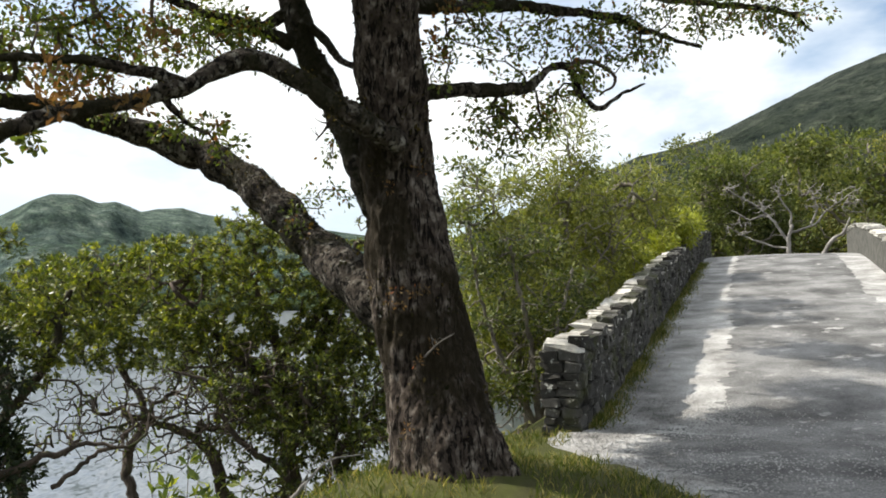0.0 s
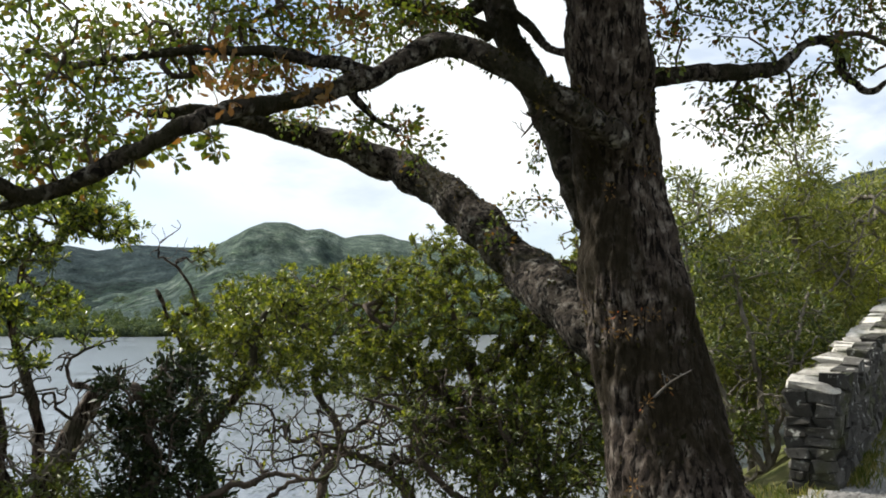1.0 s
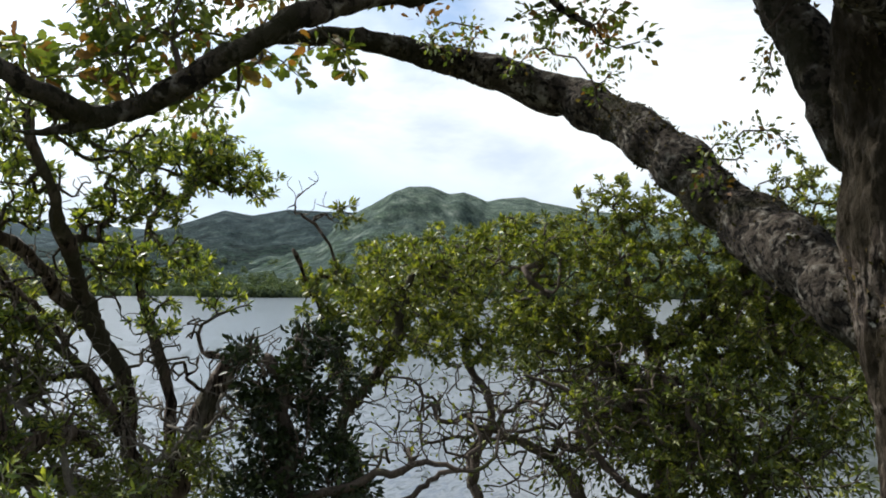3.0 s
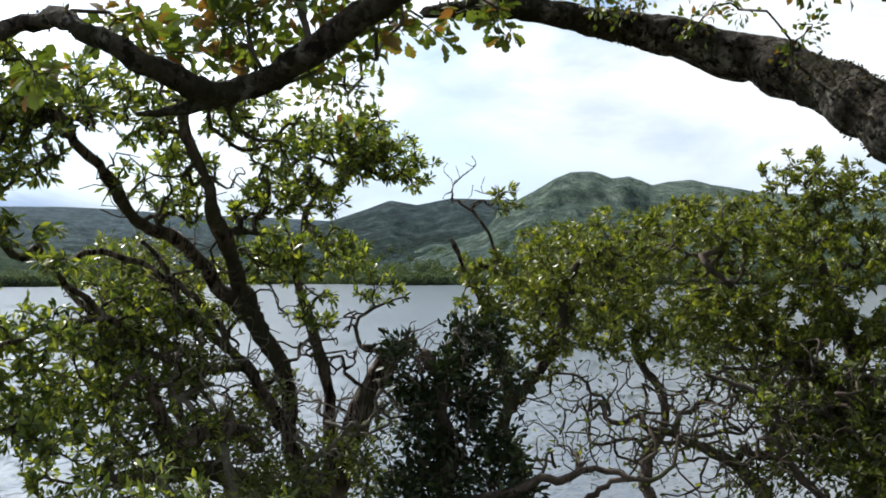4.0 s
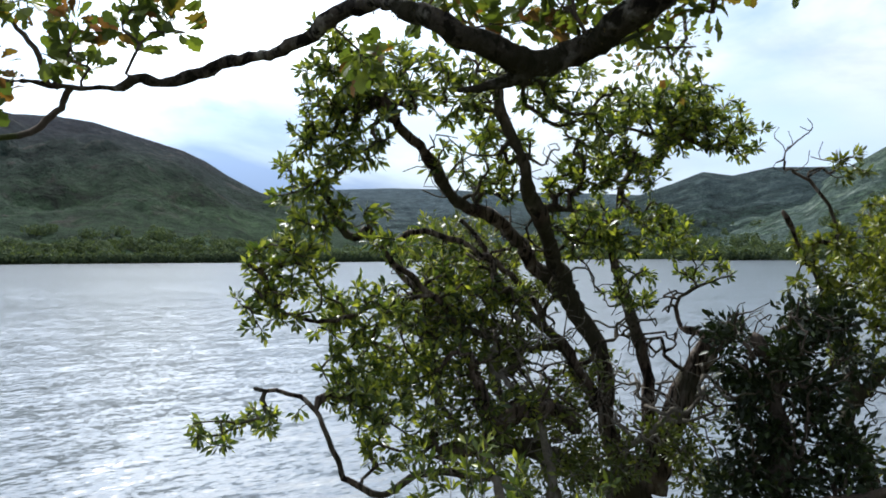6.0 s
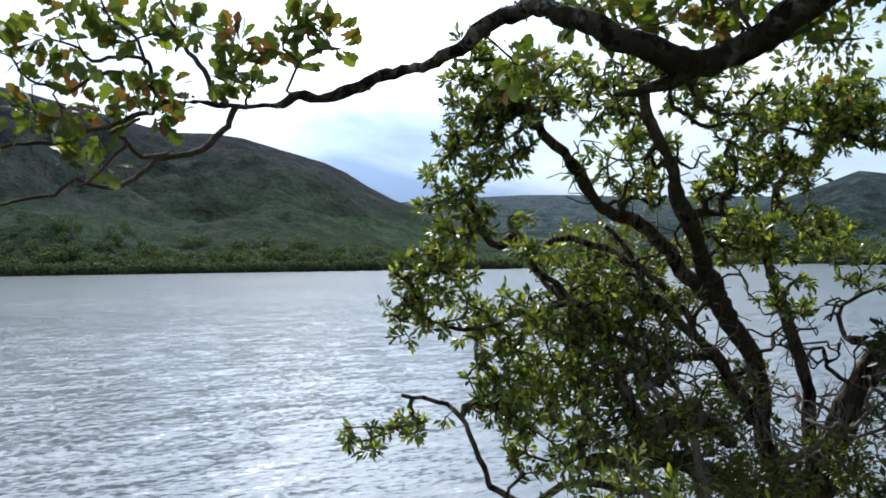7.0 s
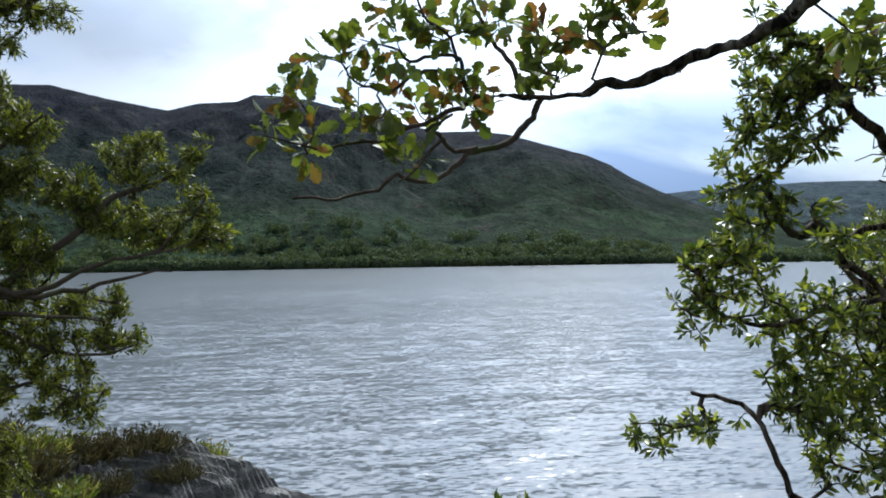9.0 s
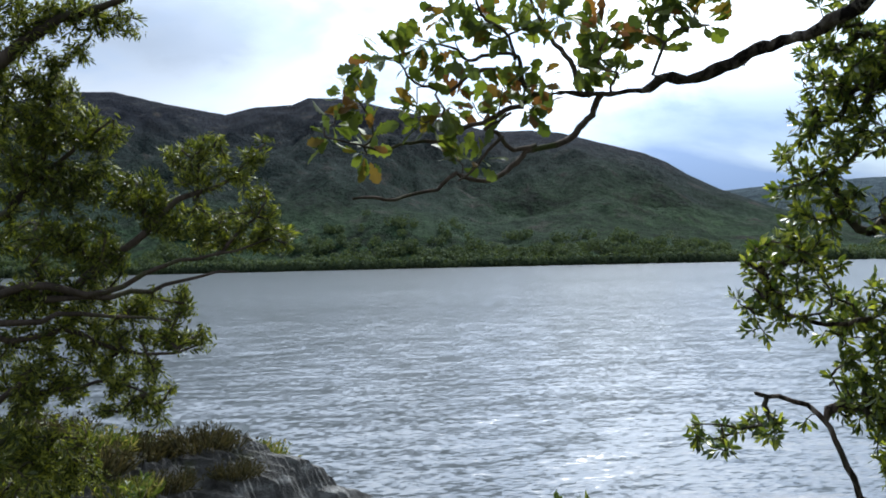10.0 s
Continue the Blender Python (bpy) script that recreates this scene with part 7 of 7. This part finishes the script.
def build_rock():
    xs, ys = np.arange(-25, -8, 0.09), np.arange(-11, 5.5, 0.09)
    x, y = np.meshgrid(xs, ys)
    ax, ay, bx, by = -13.0, -9.0, -19.0, 2.0
    dx, dy = bx - ax, by - ay
    t = np.clip(((x - ax) * dx + (y - ay) * dy) / (dx * dx + dy * dy), 0, 1.0)
    d = np.hypot(x - ax - t * dx, y - ay - t * dy)
    top = -0.95 - 0.55 * t - 0.9 * t ** 6
    wide = 5.2 * (1 - t) + 2.5
    z = top - 2.3 * (d / wide) ** 1.35
    for i in range(z.shape[0]):
        for j in range(z.shape[1]):
            p = Vector((x[i, j], y[i, j], 0))
            z[i, j] += 0.55 * noise.noise(p * 0.45) + 0.28 * noise.noise(p * 1.3)
            lay = ((x[i, j] * 0.75 + y[i, j] * 0.65 + noise.noise(p * 0.5) * 1.1) * 0.9) % 1.0
            lay2 = ((x[i, j] * 0.7 + y[i, j] * 0.7 + noise.noise(p * 1.1) * 0.5) * 3.1) % 1.0
            z[i, j] += 0.10 * (lay / 0.78 if lay < 0.78 else (1 - lay) / 0.22) + 0.04 * (lay2 / 0.7 if lay2 < 0.7 else (1 - lay2) / 0.3) - 0.08 + 0.05 * noise.noise(p * 6)
            across, along = x[i, j] * 0.72 + y[i, j] * 0.69, x[i, j] * -0.69 + y[i, j] * 0.72
            z[i, j] += 0.12 - 0.22 * abs(noise.noise(Vector((across * 1.4, along * 0.5, 2)))) - 0.10 * abs(noise.noise(Vector((across * 4.0, along * 1.6, 9))))
            slab = math.floor((z[i, j] + 0.30 * along + 0.25 * noise.noise(p * 0.8)) / 0.17) * 0.17 - 0.30 * along
            z[i, j] = z[i, j] * 0.45 + (slab - 0.25 * noise.noise(p * 0.8)) * 0.55
    z = np.maximum(z, -4.6)
    n, m = x.shape
    i, j = np.meshgrid(np.arange(n - 1), np.arange(m - 1), indexing="ij")
    a = i * m + j
    ob = put("rock_point", mesh_from("rock_point", np.stack([x, y, z], -1).reshape(-1, 3), np.stack([a, a + 1, a + m + 1, a + m], -1).reshape(-1, 4), False), ROCK)
    tagged(ob, "layered grey shore rock with lichen and moss", "rock", kind="structure")

    def height(px, py):
        return float(z[int(np.clip(round((py + 11) / 0.09), 0, n - 1)), int(np.clip(round((px + 25) / 0.09), 0, m - 1))])
    return height


def build_tuft(name, place, size, count, seed, material, label, category, form, lean=0.5, tall=1.0):
    rng = np.random.default_rng(seed)
    root = thing(name, place, label, category, "heather on the rock" if name == "heather" else "")
    heap = Heap()
    a, r = rng.uniform(0, 2 * np.pi, count), size * np.sqrt(rng.uniform(0, 1, count))
    p = np.stack([np.cos(a) * r, np.sin(a) * r, -0.05 + 0 * a], -1)
    w = np.stack([np.cos(a) * lean * r / size, np.sin(a) * lean * r / size, 1 + 0 * a], -1) + rng.standard_normal((count, 3)) * 0.35
    lay_leaves(heap, rng, p, w, size * tall * rng.uniform(0.5, 1.1, count), form, 0.1)
    if category != "grass":
        q = p + w / np.linalg.norm(w, axis=1)[:, None] * (size * tall * rng.uniform(0.2, 0.9, count))[:, None]
        lay_leaves(heap, rng, np.repeat(q, 5, 0), np.repeat(w, 5, 0) + rng.standard_normal((count * 5, 3)), size * 0.16 * rng.uniform(0.5, 1.2, count * 5), small_form(0.18), 0.3)
    put("crown", heap.mesh("crown"), material, root)


rock_height = build_rock()
for k, (x, y, r) in enumerate([(-19.2, 1.0, 0.55), (-18.4, 0.4, 0.45), (-17.6, -0.9, 0.6), (-18.2, -1.8, 0.7), (-17.0, -2.6, 0.6), (-16.6, -0.2, 0.4), (-16.0, -3.6, 0.8), (-18.9, -3.0, 0.7), (-15.2, -2.2, 0.6), (-19.4, 1.9, 0.3), (-17.4, 0.9, 0.35), (-15.0, -5.0, 0.9), (-16.6, -5.0, 0.9), (-17.8, 0.2, 0.5), (-18.6, -0.8, 0.6), (-17.2, -1.6, 0.6), (-19.4, -0.4, 0.5), (-16.2, -1.4, 0.6), (-15.8, -0.6, 0.4), (-18.0, -2.6, 0.7), (-16.2, -2.8, 0.7)]):
    build_tuft("heather", (x, y, rock_height(x, y)), r, 260, 200 + k, HEATHER if k % 3 else GRASS, "low brown-green heather tuft on the shore rock", "heather", small_form(0.04), 0.7)


def build_grass():
    rng = np.random.default_rng(91)
    n = 22000
    x, y = rng.uniform(-2.6, 3.2, n), rng.uniform(4.2, 10.2, n)
    out = bank_distance(x, y)
    s = (x - BRIDGE_FOOT[0]) * BRIDGE_WAY[0] + (y - BRIDGE_FOOT[1]) * BRIDGE_WAY[1]
    r = (x - BRIDGE_FOOT[0]) * BRIDGE_SIDE[0] + (y - BRIDGE_FOOT[1]) * BRIDGE_SIDE[1]
    clump = np.array([noise.noise(Vector((a * 1.4, b * 1.4, 0))) for a, b in zip(x, y)])
    keep = (out < 0.6) & (r < verge(s) + 0.12 + 0.4 * clump) & (clump > -0.12 - 0.3 * (r < 0)) & (np.hypot(x - 0.03, y - 7.25) > 0.45)
    x, y = x[keep], y[keep]
    z = ground_height(x, y)
    w = np.stack([rng.normal(0, 0.35, len(x)), rng.normal(0, 0.35, len(x)), np.ones(len(x))], -1)
    heap = Heap()
    lay_leaves(heap, rng, np.stack([x, y, z - 0.02], -1), w, rng.uniform(0.03, 0.13, len(x)), small_form(0.04, 0.2, 0.35), 0.1)
    tagged(put("grass", heap.mesh("grass"), GRASS), "rough green verge grass around the oak", "grass", kind="stuff")
    heap = Heap()
    n = 14000
    s = rng.uniform(0.1, 20, n)
    r = 0.22 + np.abs(rng.normal(0, 0.15, n))
    p = BRIDGE_FOOT + s[:, None] * BRIDGE_WAY + r[:, None] * BRIDGE_SIDE
    w = np.stack([rng.normal(0, 0.35, n), rng.normal(0, 0.35, n), np.ones(n)], -1)
    lay_leaves(heap, rng, np.column_stack([p, road_height(s)]), w, rng.uniform(0.03, 0.15, n) * (0.8 + 0.2 * np.sin(s * 2.1)), small_form(0.045, 0.2, 0.35), 0.1)
    tagged(put("grass", heap.mesh("grass"), GRASS), "mossy grass along the parapet foot", "grass", kind="stuff")


build_grass()


def build_boat():
    bm = bmesh.new()
    rings = []
    for k in range(9):
        t = k / 8 * 2 - 1
        w, keel = 1.1 * (1 - t ** 4) + 0.04, -0.25 + 0.25 * t * t
        rings.append([bm.verts.new((t * 3.4, sx * w * q, keel + 0.85 * h + 0.25 * t * t)) for sx, q, h in ((-1, 1, 1), (-1, 0.8, 0.4), (0, 0, 0), (1, 0.8, 0.4), (1, 1, 1))])
    for a, b in zip(rings[:-1], rings[1:]):
        for j in range(4):
            bm.faces.new((a[j], b[j], b[j + 1], a[j + 1]))
    bmesh.ops.solidify(bm, geom=list(bm.faces), thickness=0.08)
    me = bpy.data.meshes.new("hull")
    bm.to_mesh(me)
    bm.free()
    root = thing("boat", (-640.0, 194.0, WATER_Z), "small dark open boat far out on the lake", "boat")
    root.rotation_euler = (0, 0, radians(70))
    hull = put("hull", me, DARK_BARK, root)
    for x in (-1.2, 1.0):
        bm = bmesh.new()
        bmesh.ops.create_cube(bm, size=1.0, matrix=Matrix.Translation((x, 0, 0.3)) @ Matrix.Diagonal((0.3, 1.9, 0.06, 1)))
        me = bpy.data.meshes.new("thwart")
        bm.to_mesh(me)
        bm.free()
        put("thwart", me, GREY_BARK, hull)


build_boat()


def build_pebbles():
    """Loose stones on the gravel and along the road's edge."""
    rng = np.random.default_rng(95)
    n = 30000
    s = np.where(rng.uniform(0, 1, n) < 0.65, rng.uniform(-9, 2, n), rng.uniform(0, 13, n))
    edge = 1.6 + 0.25 * rng.standard_normal(n)
    r = np.where((s > 0) & (rng.uniform(0, 1, n) < 0.7), edge, verge(s) + 0.15 + np.where(rng.uniform(0, 1, n) < 0.5, np.abs(rng.normal(0, 1.5, n)), rng.uniform(0, 6, n)))
    p = BRIDGE_FOOT + s[:, None] * BRIDGE_WAY + r[:, None] * BRIDGE_SIDE
    z = road_height(s) + 0.012
    base = np.array([(1, 0, 0), (0, 1, 0), (-1, 0, 0), (0, -1, 0), (0, 0, 0.7), (0, 0, -0.5)], float)
    tri = np.array([(0, 1, 4), (1, 2, 4), (2, 3, 4), (3, 0, 4), (1, 0, 5), (2, 1, 5), (3, 2, 5), (0, 3, 5)])
    size = 0.005 * rng.uniform(1, 30, (n, 1, 1)) ** 0.42 * rng.uniform(0.7, 1.3, (n, 6, 3))
    a = rng.uniform(0, 6.3, n)
    c, d = np.cos(a), np.sin(a)
    rot = np.stack([np.stack([c, -d, 0 * c], -1), np.stack([d, c, 0 * c], -1), np.stack([0 * c, 0 * c, 1 + 0 * c], -1)], 1)
    v = np.einsum("nij,nkj->nki", rot, base[None] * size) + np.column_stack([p, z])[:, None]
    f = tri[None] + (np.arange(n) * 6)[:, None, None]
    ob = put("pebbles", mesh_from("pebbles", v.reshape(-1, 3), f.reshape(-1, 3), False), GRAVEL)
    tagged(ob, "loose pale pebbles scattered over the road edge", "pebbles", kind="stuff")


build_pebbles()


def build_branch(name, label, points, r0, r1, seed, material, twigs=5, length=0.3):
    """A fallen or bare branch with a few short twigs."""
    rng = np.random.default_rng(seed)
    root = thing(name, points[0], label, "branch")
    l = smooth_line(with_radius(points, r0, r1), 0.04)
    heap = Heap()
    tube(heap, l[:, :3], l[:, 3], 7, 0.06, rng)
    keep_place(put("stem", heap.mesh("stem"), material, root))
    for k in range(twigs):
        i = int(rng.integers(2, len(l) - 1))
        way = rng.standard_normal(3) + np.array([0, 0, 0.3])
        way /= np.linalg.norm(way)
        q = np.array([l[i, :3] + way * length * t + rng.standard_normal(3) * 0.015 * t for t in np.linspace(0, 1, 6)])
        heap = Heap()
        tube(heap, q, np.linspace(l[i, 3] * 0.6, 0.002, 6), 5)
        keep_place(put("twig", heap.mesh("twig"), material, root))


build_branch("fallen_branch", "bleached fallen branch lying against the bank", [(-1.12, 5.94, 0.22), (-1.01, 5.88, 0.33), (-0.90, 5.82, 0.45), (-0.78, 5.86, 0.55), (-0.58, 5.98, 0.56)], 0.016, 0.004, 301, DEAD_WOOD)
build_branch("dead_branch", "short bleached dead twig on the oak bark", [(-0.16, 6.98, 1.15), (-0.05, 6.89, 1.26), (0.08, 6.84, 1.34)], 0.010, 0.003, 302, DEAD_WOOD, 3, 0.12)
build_branch("dead_branch", "short broken stub below the oak limb", [(-0.83, 6.78, 3.12), (-0.91, 6.80, 2.99), (-0.99, 6.81, 2.90)], 0.02, 0.004, 303, DARK_BARK, 3, 0.12)
build_branch("dead_branch", "pale crooked dead branch leaning beyond the bridge crest", [(13.2, 30.2, 2.6), (13.6, 30.0, 3.4), (14.0, 29.9, 3.7), (14.2, 29.8, 4.2)], 0.09, 0.03, 304, DEAD_WOOD, 3, 0.5)


def build_sapling(place, top, seed):
    rng = np.random.default_rng(seed)
    root = thing("sapling", place, "bright green leafy shoot growing on the bank", "sapling", "shoots on the bank")
    stems = Heap()
    leaves = Heap()
    for k in range(5):
        a, b = np.array(place), np.array(top) + rng.normal(0, 0.10, 3)
        t = np.linspace(0, 1, 9)[:, None]
        q = a * (1 - t) + b * t + np.sin(t * 3.1) * rng.normal(0, 0.05, 3)
        tube(stems, q, np.linspace(0.007, 0.002, 9), 4)
        tips = q[4:]
        w = np.tile((b - a) / np.linalg.norm(b - a), (len(tips), 1))
        tuft_leaves(leaves, rng, tips, w, 7, 0.02, 0.085, leaf_form(LAUREL), 0.4, 0.8)
    keep_place(put("branchwork", stems.mesh("stem"), GREY_BARK, root))
    keep_place(put("crown", leaves.mesh("crown"), ARB_LEAF, root))


for k, (foot, tip) in enumerate(zip([(-4.88, 6.22, -0.47), (-5.22, 6.15, -0.47), (-5.41, 6.05, -0.50), (-4.86, 6.52, -0.55)], [(-5.11, 6.42, 0.38), (-5.46, 6.36, 0.49), (-5.69, 6.19, 0.41), (-4.96, 6.83, 0.27)])):
    build_sapling(foot, tip, 310 + k)
for k, (foot, tip) in enumerate(zip([(-6.12, 4.04, -0.42), (-8.80, 0.64, -0.68), (-9.28, 1.01, -0.87)], [(-6.32, 4.13, 0.17), (-8.95, 0.56, -0.08), (-9.46, 1.02, -0.23)])):
    build_sapling(foot, tip, 320 + k)
for k, (foot, tip) in enumerate(zip([(-1.61, 5.05, -0.20), (-1.28, 5.33, -0.31)], [(-1.71, 5.23, 0.56), (-1.39, 5.51, 0.46)])):
    build_sapling(foot, tip, 330 + k)
